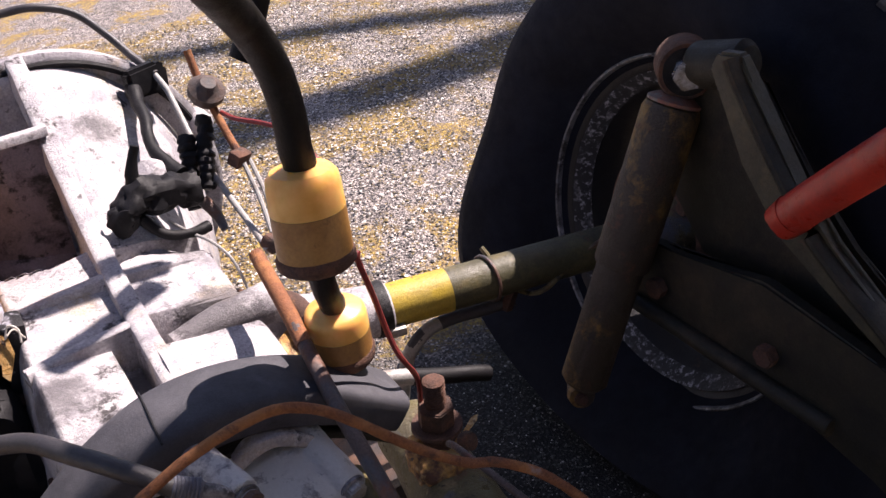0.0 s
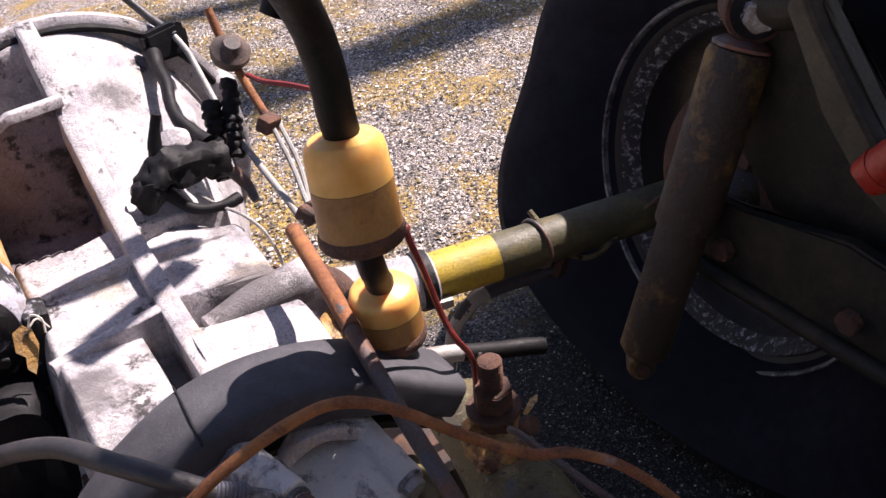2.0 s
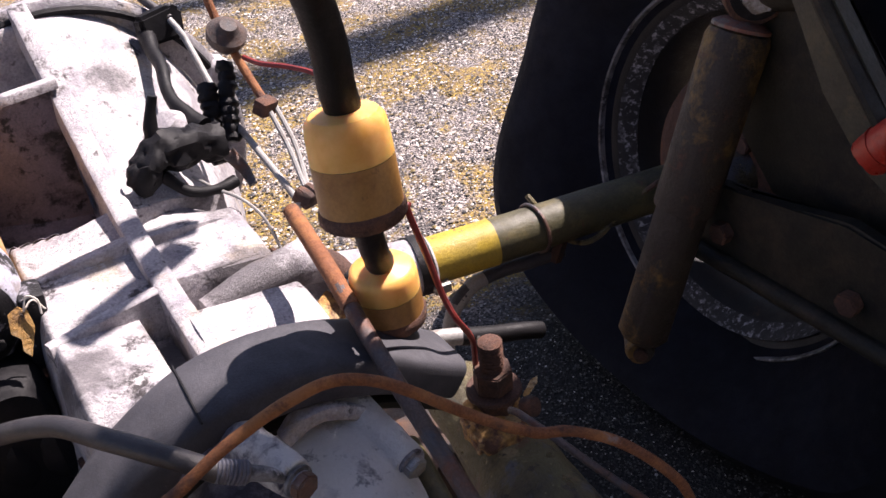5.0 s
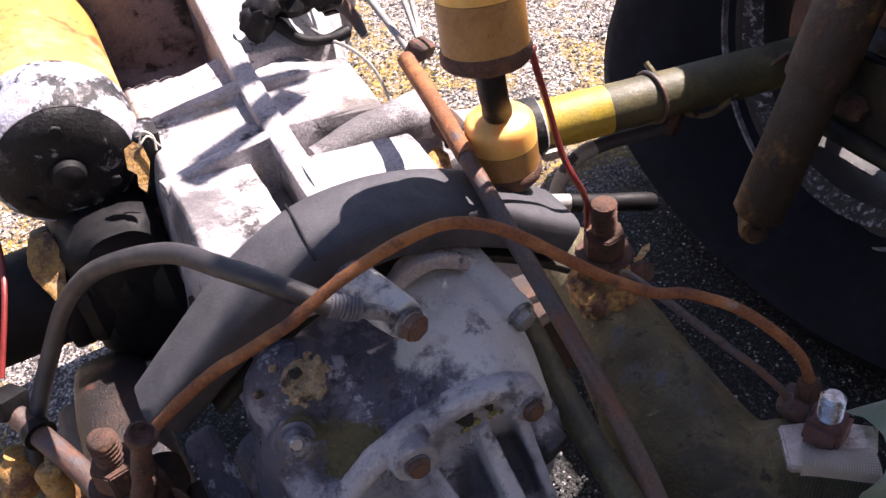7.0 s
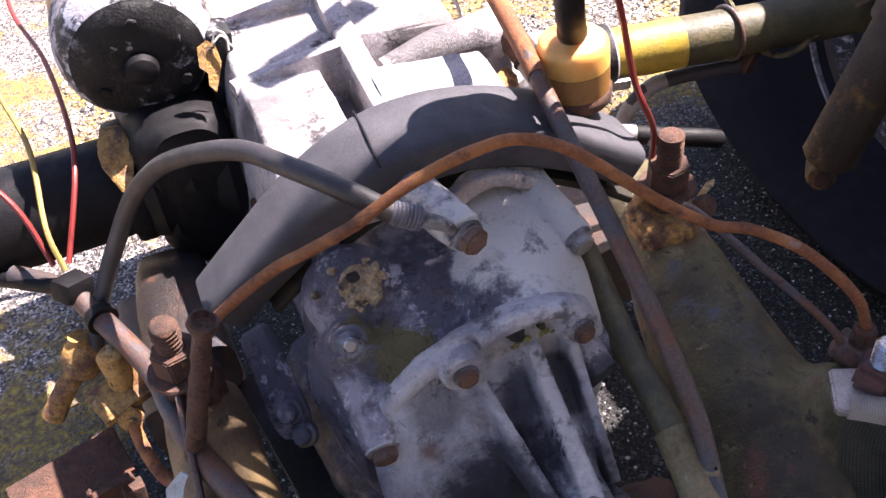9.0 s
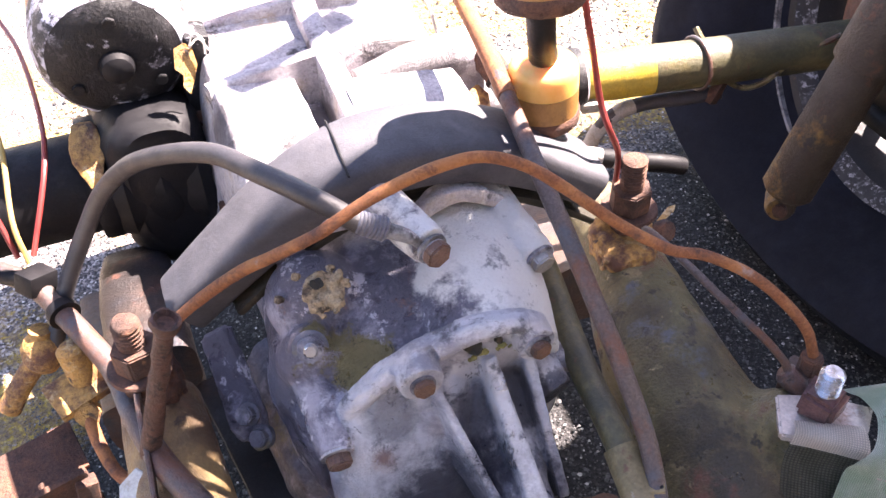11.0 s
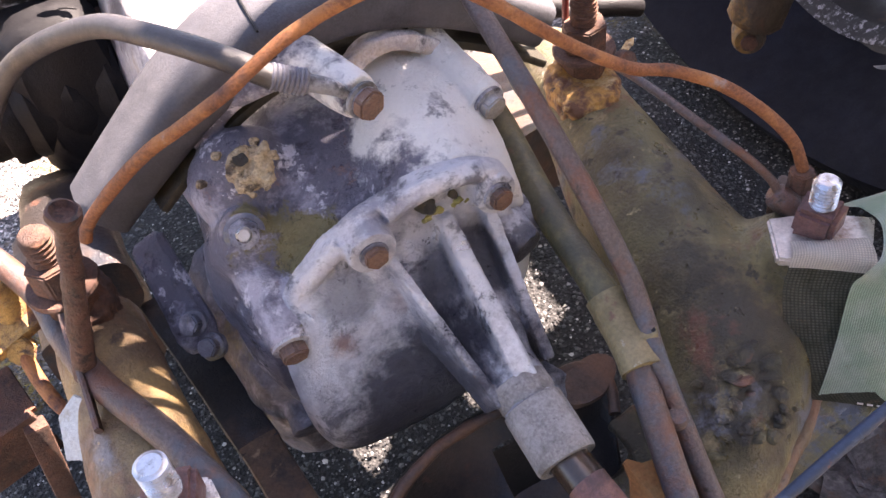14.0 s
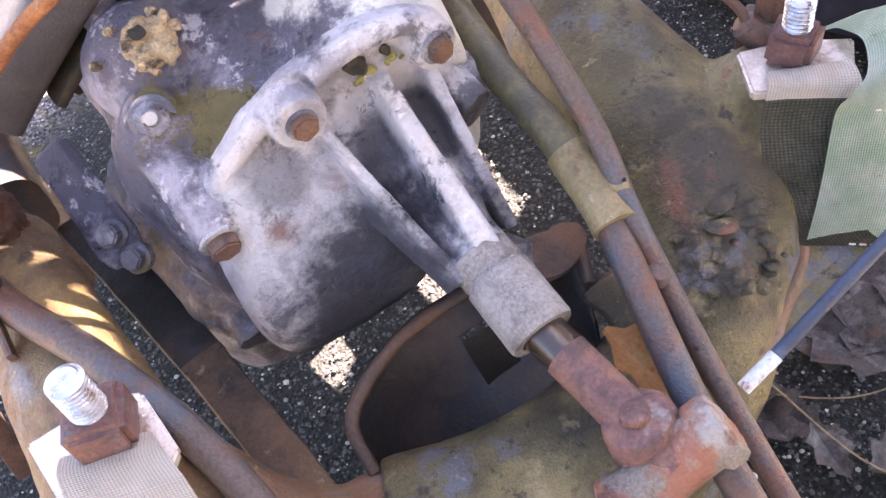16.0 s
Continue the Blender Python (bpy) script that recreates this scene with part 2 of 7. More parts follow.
M_YELLOWWIRE = surface("yellow insulation", (0.36, 0.25, 0.07), [((0.22, 0.13, 0.05), 60, 0.58, 0.08)], 0.5, 0, 500, 0.15, 0.2)
M_STALK = surface("dry grass", (0.24, 0.17, 0.10), [((0.12, 0.08, 0.05), 60, 0.58, 0.08)], 0.8, 0, 500, 0.2, 0.3)
M_SHOCK = surface("scabby rusted shock paint", (0.034, 0.024, 0.017), [((0.20, 0.115, 0.028), 15, 0.56, 0.05), ((0.018, 0.014, 0.012), 30, 0.58, 0.06), ((0.085, 0.038, 0.024), 55, 0.62, 0.05)], 0.6, 0.05, 400, 0.3, 0.9, 0.002)
M_REDPAINT = surface("red paint", (0.42, 0.035, 0.02), [((0.03, 0.02, 0.02), 45, 0.68, 0.03), ((0.30, 0.03, 0.02), 20, 0.55, 0.08)], 0.35, 0, 400, 0.12, 0.25)
M_ORANGE = surface("ochre starter paint", (0.47, 0.25, 0.060), [((0.56, 0.46, 0.33), 7, 0.60, 0.1), ((0.26, 0.10, 0.035), 22, 0.60, 0.05), ((0.12, 0.05, 0.03), 60, 0.63, 0.04)], 0.5, 0, 400, 0.2, 0.5)
M_PITTED = surface("dark pitted rust", (0.070, 0.034, 0.026), [((0.095, 0.042, 0.030), 60, 0.57, 0.06), ((0.018, 0.012, 0.012), 90, 0.58, 0.05), ((0.20, 0.12, 0.09), 150, 0.69, 0.03)], 0.7, 0.2, 500, 0.45, 1.0, 0.002)
M_BROWN = surface("brown rusted steel sheet", (0.075, 0.046, 0.036), [((0.14, 0.070, 0.042), 22, 0.57, 0.08), ((0.045, 0.042, 0.045), 18, 0.57, 0.08), ((0.21, 0.13, 0.09), 60, 0.68, 0.04)], 0.6, 0.1, 400, 0.3, 0.8)
M_LEAF = surface("dead brown leaf", (0.26, 0.115, 0.040), [((0.30, 0.17, 0.07), 60, 0.55, 0.08), ((0.09, 0.05, 0.03), 40, 0.62, 0.06)], 0.8, 0, 400, 0.3, 0.5)
M_LITTER = surface("rotting leaf litter", (0.060, 0.050, 0.050), [((0.17, 0.15, 0.145), 30, 0.58, 0.06), ((0.10, 0.05, 0.03), 45, 0.6, 0.06), ((0.03, 0.025, 0.025), 70, 0.58, 0.06)], 0.75, 0, 400, 0.4, 0.9)
M_BARK = surface("grey-brown bark", (0.10, 0.075, 0.055), [((0.05, 0.038, 0.03), 8, 0.55, 0.08), ((0.17, 0.15, 0.12), 16, 0.6, 0.06)], 0.9, 0, 60, 0.3, 1.0, 0.01)
M_BLUEROD = surface("chipped blue and white paint", (0.030, 0.045, 0.080), [((0.10, 0.14, 0.21), 18, 0.54, 0.05), ((0.50, 0.54, 0.58), 45, 0.655, 0.02), ((0.16, 0.06, 0.045), 40, 0.61, 0.03), ((0.03, 0.03, 0.035), 60, 0.63, 0.03)], 0.5, 0, 400, 0.2, 0.5)


def filter_plastic():
    """Amber plastic of the fuel filters, with dark fuel standing in the lower part."""
    m, nt, p = material("amber filter plastic")
    vec = coords(nt)
    n = noise_tex(nt, vec, 60, 6, 0.6)
    col = ramp(nt, n, [(0.3, (0.72, 0.36, 0.075)), (0.7, (0.86, 0.50, 0.16))])
    nt.links.new(col, p.inputs["Base Color"])
    p.inputs["Roughness"].default_value = 0.42
    p.inputs["Subsurface Weight"].default_value = 0.5
    p.inputs["Subsurface Radius"].default_value = (0.012, 0.006, 0.002)
    p.inputs["Subsurface Scale"].default_value = 1.0
    bump(nt, p, n, 0.15, 0.001)
    return m


M_FILTER = filter_plastic()
M_FUEL = surface("stained amber plastic", (0.34, 0.175, 0.05), [((0.24, 0.11, 0.035), 30, 0.55, 0.12), ((0.12, 0.05, 0.02), 50, 0.66, 0.05)], 0.45, 0, 300, 0.15, 0.15)


def carrier_material():
    """Grey casting, its one flank under flaking dark grime, with a dried olive mud patch."""
    m, nt, p = material("grimy carrier casting")
    vec = coords(nt)
    fine = noise_tex(nt, vec, 420, 5, 0.7)
    big = noise_tex(nt, vec, 24, 10, 0.7, 0.1)
    col = mix(nt, fine, (0.74, 0.72, 0.70), (0.92, 0.90, 0.88))
    col = mix(nt, ramp(nt, noise_tex(nt, vec, 30, 11, 0.74, 0.1), [(0.56, 0.0), (0.62, 0.8)]), col, (0.13, 0.125, 0.15))
    col = mix(nt, ramp(nt, noise_tex(nt, vec, 60, 8, 0.7), [(0.56, 0.0), (0.66, 0.8)]), col, (0.62, 0.60, 0.60))
    xyz = nt.nodes.new("ShaderNodeSeparateXYZ")
    nt.links.new(vec, xyz.inputs[0])
    reach = nt.nodes.new("ShaderNodeMath")
    reach.operation = "MULTIPLY_ADD"
    reach.inputs[1].default_value, reach.inputs[2].default_value = -4.2, 0.03
    nt.links.new(xyz.outputs["X"], reach.inputs[0])
    total = nt.nodes.new("ShaderNodeMath")
    nt.links.new(reach.outputs[0], total.inputs[0]), nt.links.new(big, total.inputs[1])
    grime = mix(nt, fine, (0.085, 0.080, 0.110), (0.20, 0.19, 0.245))
    grime = mix(nt, ramp(nt, noise_tex(nt, vec, 15, 11, 0.72, 0.2), [(0.50, 0.0), (0.60, 0.9)]), grime, (0.48, 0.46, 0.54))
    grime = mix(nt, ramp(nt, noise_tex(nt, vec, 19, 10, 0.72, 0.3), [(0.57, 0.0), (0.64, 0.85)]), grime, (0.035, 0.030, 0.040))
    grime = mix(nt, ramp(nt, noise_tex(nt, vec, 44, 9, 0.72), [(0.62, 0.0), (0.68, 0.7)]), grime, (0.30, 0.17, 0.14))
    grime = mix(nt, ramp(nt, noise_tex(nt, vec, 34, 11, 0.74, 0.1), [(0.575, 0.0), (0.61, 1.0)]), grime, (0.62, 0.60, 0.66))
    dirty = ramp(nt, total.outputs[0], [(0.50, 0.0), (0.60, 1.0)])
    col = mix(nt, dirty, col, grime)
    nt.links.new(mix(nt, dirty, (0.10, 0.10, 0.10), (0.12, 0.12, 0.12)), p.inputs["Metallic"])
    far = nt.nodes.new("ShaderNodeVectorMath")
    far.operation = "DISTANCE"
    far.inputs[1].default_value = (-0.052, -0.213, 0.338)
    nt.links.new(vec, far.inputs[0])
    rag = nt.nodes.new("ShaderNodeMath")
    rag.operation = "MULTIPLY_ADD"
    rag.inputs[1].default_value = 0.24
    nt.links.new(big, rag.inputs[0]), nt.links.new(far.outputs["Value"], rag.inputs[2])
    mud = mix(nt, noise_tex(nt, vec, 150, 6, 0.7), (0.09, 0.075, 0.035), (0.25, 0.21, 0.10))
    cells = nt.nodes.new("ShaderNodeTexVoronoi")
    cells.feature = "DISTANCE_TO_EDGE"
    cells.inputs["Scale"].default_value = 42
    warp = nt.nodes.new("ShaderNodeVectorMath")
    warp.operation = "MULTIPLY_ADD"
    warp.inputs[1].default_value = (0.05, 0.05, 0.05)
    nt.links.new(big, warp.inputs[0]), nt.links.new(vec, warp.inputs[2])
    nt.links.new(warp.outputs[0], cells.inputs["Vector"])
    crack = ramp(nt, cells.outputs["Distance"], [(0.0, 1.0), (0.035, 0.0)])
    broken = mix(nt, ramp(nt, noise_tex(nt, vec, 60, 4, 0.6), [(0.47, 0.0), (0.55, 1.0)]), (0, 0, 0), crack)
    mud = mix(nt, broken, mud, (0.03, 0.024, 0.016))
    col = mix(nt, ramp(nt, rag.outputs[0], [(0.138, 1.0), (0.152, 0.0)]), col, mud)
    nt.links.new(col, p.inputs["Base Color"])
    nt.links.new(ramp(nt, noise_tex(nt, vec, 40, 8, 0.7), [(0.35, 0.22), (0.65, 0.56)]), p.inputs["Roughness"])
    bump(nt, p, mix(nt, 0.75, fine, noise_tex(nt, vec, 48, 10, 0.75)), 1.0, 0.008)
    return m


M_CARRIER = carrier_material()


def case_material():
    """Bright cast aluminium, with ragged mould and oil patches that also put shade into its pockets."""
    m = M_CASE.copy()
    m.name = "stained cast aluminium with shade-dark pockets"
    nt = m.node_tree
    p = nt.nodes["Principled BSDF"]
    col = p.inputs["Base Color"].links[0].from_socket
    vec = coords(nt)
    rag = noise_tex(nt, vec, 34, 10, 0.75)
    pocket_dark = mix(nt, noise_tex(nt, vec, 150, 6, 0.7), (0.016, 0.014, 0.018), (0.11, 0.095, 0.10))
    # patches set in the pockets, dark enough to deepen their shade
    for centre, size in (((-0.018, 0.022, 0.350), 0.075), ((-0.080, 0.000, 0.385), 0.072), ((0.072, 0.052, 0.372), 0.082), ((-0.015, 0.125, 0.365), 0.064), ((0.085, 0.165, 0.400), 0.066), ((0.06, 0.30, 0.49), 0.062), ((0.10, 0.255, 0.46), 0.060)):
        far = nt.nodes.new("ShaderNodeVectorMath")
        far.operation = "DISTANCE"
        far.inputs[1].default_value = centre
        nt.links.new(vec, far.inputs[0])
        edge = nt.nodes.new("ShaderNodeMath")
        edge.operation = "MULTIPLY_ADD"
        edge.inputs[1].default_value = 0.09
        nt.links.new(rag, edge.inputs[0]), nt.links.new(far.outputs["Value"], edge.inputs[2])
        col = mix(nt, ramp(nt, edge.outputs[0], [(size - 0.008, 0.8), (size + 0.012, 0.0)]), col, pocket_dark)
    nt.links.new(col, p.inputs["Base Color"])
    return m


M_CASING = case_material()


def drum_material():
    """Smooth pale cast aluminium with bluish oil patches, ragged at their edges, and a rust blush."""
    m, nt, p = material("oil-stained cast aluminium with shade-dark pockets")
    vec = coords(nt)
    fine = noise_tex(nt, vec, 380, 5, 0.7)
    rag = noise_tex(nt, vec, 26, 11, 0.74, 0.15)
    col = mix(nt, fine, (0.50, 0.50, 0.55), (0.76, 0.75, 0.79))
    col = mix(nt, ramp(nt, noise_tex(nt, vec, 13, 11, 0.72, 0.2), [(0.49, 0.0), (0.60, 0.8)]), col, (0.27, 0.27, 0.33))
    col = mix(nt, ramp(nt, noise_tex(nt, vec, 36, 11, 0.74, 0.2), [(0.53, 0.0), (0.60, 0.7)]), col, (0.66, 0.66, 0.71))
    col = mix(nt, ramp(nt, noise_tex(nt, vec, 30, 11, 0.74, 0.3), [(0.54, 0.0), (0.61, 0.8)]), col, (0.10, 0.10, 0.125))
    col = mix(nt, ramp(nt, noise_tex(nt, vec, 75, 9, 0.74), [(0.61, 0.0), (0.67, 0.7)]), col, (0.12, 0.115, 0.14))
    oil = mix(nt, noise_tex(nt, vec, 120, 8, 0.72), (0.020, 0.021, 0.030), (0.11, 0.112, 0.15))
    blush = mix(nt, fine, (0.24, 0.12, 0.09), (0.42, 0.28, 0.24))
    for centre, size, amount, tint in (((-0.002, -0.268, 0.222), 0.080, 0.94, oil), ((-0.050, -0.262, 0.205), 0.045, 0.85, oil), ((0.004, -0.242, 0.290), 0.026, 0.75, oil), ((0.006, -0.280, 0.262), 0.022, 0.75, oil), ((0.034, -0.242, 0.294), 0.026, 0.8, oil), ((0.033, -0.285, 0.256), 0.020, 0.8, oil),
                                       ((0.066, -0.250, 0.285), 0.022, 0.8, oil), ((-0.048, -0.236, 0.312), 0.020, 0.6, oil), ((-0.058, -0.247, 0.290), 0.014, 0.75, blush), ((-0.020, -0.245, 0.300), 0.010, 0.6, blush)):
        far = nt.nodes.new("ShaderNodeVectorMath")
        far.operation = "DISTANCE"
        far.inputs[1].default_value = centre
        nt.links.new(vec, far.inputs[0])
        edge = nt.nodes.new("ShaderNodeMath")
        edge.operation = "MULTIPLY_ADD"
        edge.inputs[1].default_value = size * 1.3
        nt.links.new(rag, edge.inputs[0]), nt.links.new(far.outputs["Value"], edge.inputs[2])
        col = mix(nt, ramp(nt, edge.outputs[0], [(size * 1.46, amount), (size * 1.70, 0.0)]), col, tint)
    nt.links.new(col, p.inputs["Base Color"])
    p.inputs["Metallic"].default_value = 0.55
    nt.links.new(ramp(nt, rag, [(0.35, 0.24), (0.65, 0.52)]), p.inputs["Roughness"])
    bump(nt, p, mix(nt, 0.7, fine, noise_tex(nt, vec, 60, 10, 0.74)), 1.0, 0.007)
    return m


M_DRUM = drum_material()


def webbing(name, a, b, warp=330, weft=240, gap=0.55):
    """Woven strap: warp and weft ridges crossing, faded in patches."""
    m, nt, p = material(name)
    vec = coords(nt)
    uv = nt.nodes.new("ShaderNodeUVMap")
    ridges = []
    for way, scale in (("X", warp), ("Y", weft)):
        w = nt.nodes.new("ShaderNodeTexWave")
        w.bands_direction = way
        w.inputs["Scale"].default_value, w.inputs["Distortion"].default_value = scale, 0.6
        w.inputs["Detail"].default_value, w.inputs["Detail Scale"].default_value = 2.0, 0.6
        nt.links.new(uv.outputs[0], w.inputs["Vector"])
        ridges.append(w.outputs["Fac"])
    both = nt.nodes.new("ShaderNodeMath")
    both.operation = "MULTIPLY"
    nt.links.new(ridges[0], both.inputs[0]), nt.links.new(ridges[1], both.inputs[1])
    col = mix(nt, ramp(nt, noise_tex(nt, vec, 22, 8, 0.65), [(0.42, 0.0), (0.6, 1.0)]), a, b)
    col = mix(nt, ramp(nt, noise_tex(nt, vec, 60, 9, 0.7), [(0.62, 0.0), (0.70, 0.6)]), col, (0.30, 0.20, 0.12))
    shade = ramp(nt, both.outputs[0], [(0.0, gap), (0.5, 1.0)])
    mul = nt.nodes.new("ShaderNodeMix")
    mul.data_type, mul.blend_type = "RGBA", "MULTIPLY"
    mul.inputs[0].default_value = 0.8
    nt.links.new(col, mul.inputs[6]), nt.links.new(shade, mul.inputs[7])
    nt.links.new(mul.outputs[2], p.inputs["Base Color"])
    p.inputs["Roughness"].default_value = 0.9
    bump(nt, p, both.outputs[0], 1.0, 0.0006)
    return m


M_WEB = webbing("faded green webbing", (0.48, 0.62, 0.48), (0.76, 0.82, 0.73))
# darker, coarser weave for the inner fold of the right strap
M_WEBDARK = webbing("dark green webbing", (0.070, 0.074, 0.048), (0.155, 0.145, 0.110), 170, 140, 0.32)
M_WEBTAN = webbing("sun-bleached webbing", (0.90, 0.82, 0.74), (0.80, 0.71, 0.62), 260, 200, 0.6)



def ground_material():
    m, nt, p = material("old asphalt with moss")
    vec = coords(nt)
    cells = nt.nodes.new("ShaderNodeTexVoronoi")
    cells.inputs["Scale"].default_value = 330
    nt.links.new(vec, cells.inputs["Vector"])
    bw = nt.nodes.new("ShaderNodeRGBToBW")
    nt.links.new(cells.outputs["Color"], bw.inputs[0])
    grit = ramp(nt, bw.outputs[0], [(0.2, (0.022, 0.020, 0.022)), (0.45, (0.12, 0.10, 0.095)), (0.70, (0.34, 0.29, 0.27)), (0.92, (0.70, 0.64, 0.60))])
    big = noise_tex(nt, vec, 2.6, 10, 0.7)
    dark = mix(nt, ramp(nt, noise_tex(nt, vec, 9, 8, 0.65), [(0.42, 0.0), (0.62, 1.0)]), (0.05, 0.046, 0.045), grit)
    col = mix(nt, ramp(nt, big, [(0.35, 0.35), (0.55, 1.0)]), dark, grit)
    moss_n = noise_tex(nt, vec, 4.2, 12, 0.75, 0.4)
    moss = ramp(nt, noise_tex(nt, vec, 120, 5, 0.7), [(0.3, (0.08, 0.052, 0.026)), (0.48, (0.20, 0.13, 0.055)), (0.60, (0.40, 0.27, 0.03)), (0.8, (0.60, 0.46, 0.08))])
    col = mix(nt, ramp(nt, moss_n, [(0.49, 0.0), (0.54, 0.9)]), col, moss)
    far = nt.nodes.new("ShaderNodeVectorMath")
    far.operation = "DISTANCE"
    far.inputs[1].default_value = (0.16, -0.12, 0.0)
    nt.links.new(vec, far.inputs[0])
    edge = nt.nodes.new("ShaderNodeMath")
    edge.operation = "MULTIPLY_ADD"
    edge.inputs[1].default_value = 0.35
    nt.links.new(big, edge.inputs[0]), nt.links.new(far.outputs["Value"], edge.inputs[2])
    # oil tone round the gearbox, deepened to carry the shade beneath it
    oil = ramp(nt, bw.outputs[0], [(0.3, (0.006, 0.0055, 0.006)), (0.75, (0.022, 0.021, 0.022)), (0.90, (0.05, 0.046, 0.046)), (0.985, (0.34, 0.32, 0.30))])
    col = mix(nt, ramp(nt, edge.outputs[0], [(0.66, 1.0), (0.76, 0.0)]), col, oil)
    nt.links.new(col, p.inputs["Base Color"])
    p.inputs["Roughness"].default_value = 0.8
    h = mix(nt, 0.45, cells.outputs["Distance"], noise_tex(nt, vec, 260, 4, 0.7))
    bump(nt, p, h, 1.0, 0.004)
    return m


M_GROUND = ground_material()


# ---------------------------------------------------------------- mesh helpers
def thing(name, label, category, at=(0, 0, 0), group="", kind=""):
    ob = new(name)
    ob.empty_display_size = 0.02
    ob.location = at
    return tagged(ob, label, category, group, kind)


def mesh_object(name, bm, mat, smooth=True):
    bmesh.ops.recalc_face_normals(bm, faces=bm.faces)
    me = bpy.data.meshes.new(name)
    bm.to_mesh(me)
    bm.free()
    me.materials.append(mat)
    if smooth:
        for f in me.polygons:
            f.use_smooth = True
        me.set_sharp_from_angle(angle=radians(38))
    return new(name, me)


def part(name, bm, mat, parent, label="", smooth=True):
    ob = mesh_object(name, bm, mat, smooth)
    ob.parent = parent
    if parent.parent is None:
        ob.matrix_parent_inverse = Matrix.Translation(-parent.location)
    return tagged(ob, label)


def single(name, bm, mat, label, category, group="", kind="", smooth=True):
    return tagged(mesh_object(name, bm, mat, smooth), label, category, group, kind)


def curve_points(pts, steps=6):
    """A smooth line (Catmull-Rom) through the points."""
    p = [Vector(q) for q in pts]
    if len(p) < 3:
        return p
    p = [p[0] * 2 - p[1]] + p + [p[-1] * 2 - p[-2]]
    out = []
    for i in range(1, len(p) - 2):
        for s in range(steps):
            t = s / steps
            out.append(0.5 * (2 * p[i] + (p[i + 1] - p[i - 1]) * t + (2 * p[i - 1] - 5 * p[i] + 4 * p[i + 1] - p[i + 2]) * t * t + (3 * p[i] - p[i - 1] - 3 * p[i + 1] + p[i + 2]) * t**3))
    return out + [p[-2]]


def sweep(pts, radius, n=12, steps=6, bm=None, flat=None, up=None, wobble=0.0, hollow=0.0):
    """A tube along the points. radius: one number or one for each given point. flat: (width, thickness) of a rounded band instead."""
    bm = bm or bmesh.new()
    line = curve_points(pts, steps) if steps > 1 else [Vector(q) for q in pts]
    radii = np.interp(np.linspace(0, len(pts) - 1, len(line)), range(len(pts)), radius if isinstance(radius, (list, tuple)) else [radius] * len(pts))
    side, rings = None, []
    for i, c in enumerate(line):
        ahead = (line[min(i + 1, len(line) - 1)] - line[max(i - 1, 0)]).normalized()
        if up is not None:
            side = ahead.cross(Vector(up)).normalized()
        elif side is None:
            side = ahead.cross(Vector((0.13, 0.21, 1))).normalized()
        else:
            side = (side - ahead * side.dot(ahead)).normalized()
        over = side.cross(ahead).normalized()
        ring = []
        for k in range(n):
            a = 2 * math.pi * k / n
            ca, sa = math.cos(a), math.sin(a)
            if flat:
                e = 0.45
                u = math.copysign(abs(ca) ** e, ca) * flat[0] / 2 * radii[i] / max(radii)
                v = math.copysign(abs(sa) ** e, sa) * flat[1] / 2
            else:
                u, v = ca * radii[i], sa * radii[i]
            q = c + side * u + over * v
            if wobble:
                q += (q - c) * wobble * noise.noise(q * 90)
            ring.append(bm.verts.new(q))
        rings.append(ring)
    for a, b in zip(rings, rings[1:]):
        for k in range(n):
            bm.faces.new((a[k], a[(k + 1) % n], b[(k + 1) % n], b[k]))
    if hollow:
        for ring, c, d in ((rings[0], line[0], 1), (rings[-1], line[-1], -1)):
            nxt = (line[1] - line[0]).normalized() if d == 1 else (line[-1] - line[-2]).normalized()
            inner = [bm.verts.new(c + (v.co - c) * hollow) for v in ring]
            deep = [bm.verts.new(v.co + nxt * d * 0.02) for v in inner]
            for k in range(n):
                bm.faces.new((ring[k], ring[(k + 1) % n], inner[(k + 1) % n], inner[k]))
                bm.faces.new((inner[k], inner[(k + 1) % n], deep[(k + 1) % n], deep[k]))
            bm.faces.new(deep)
    else:
        bm.faces.new(rings[0][::-1])
        bm.faces.new(rings[-1])
    return bm


def axis_pose(base, direction, turn=0.0):
    """A pose at base whose z runs along direction."""
    return Matrix.Translation(base) @ Vector(direction).to_track_quat("Z", "Y").to_matrix().to_4x4() @ Matrix.Rotation(radians(turn), 4, "Z")


def lathe(profile, m, n=32, bm=None):
    """Turns a profile of (radius, height) about the z axis of the pose m."""
    bm = bm or bmesh.new()
    rings = []
    for r, h in profile:
        rings.append([bm.verts.new(m @ Vector((max(r, 1e-5) * math.cos(2 * math.pi * k / n), max(r, 1e-5) * math.sin(2 * math.pi * k / n), h))) for k in range(n)])
    for a, b in zip(rings, rings[1:]):
        for k in range(n):
            bm.faces.new((a[k], a[(k + 1) % n], b[(k + 1) % n], b[k]))
    if profile[0][0] > 1e-4 and profile[-1][0] > 1e-4:
        for k in range(n):
            bm.faces.new((rings[-1][k], rings[-1][(k + 1) % n], rings[0][(k + 1) % n], rings[0][k]))
    else:
        bm.faces.new(rings[0][::-1])
        bm.faces.new(rings[-1])
    return bm


def block(size, m, bevel=0.002, bm=None, segments=2):
    own = bmesh.new()
    bmesh.ops.create_cube(own, size=1)
    bmesh.ops.scale(own, vec=size, verts=own.verts)
    if bevel:
        bmesh.ops.bevel(own, geom=own.edges[:], offset=bevel, segments=segments, affect="EDGES", profile=0.6)
    bmesh.ops.transform(own, matrix=m, verts=own.verts)
    return joined(bm, own)


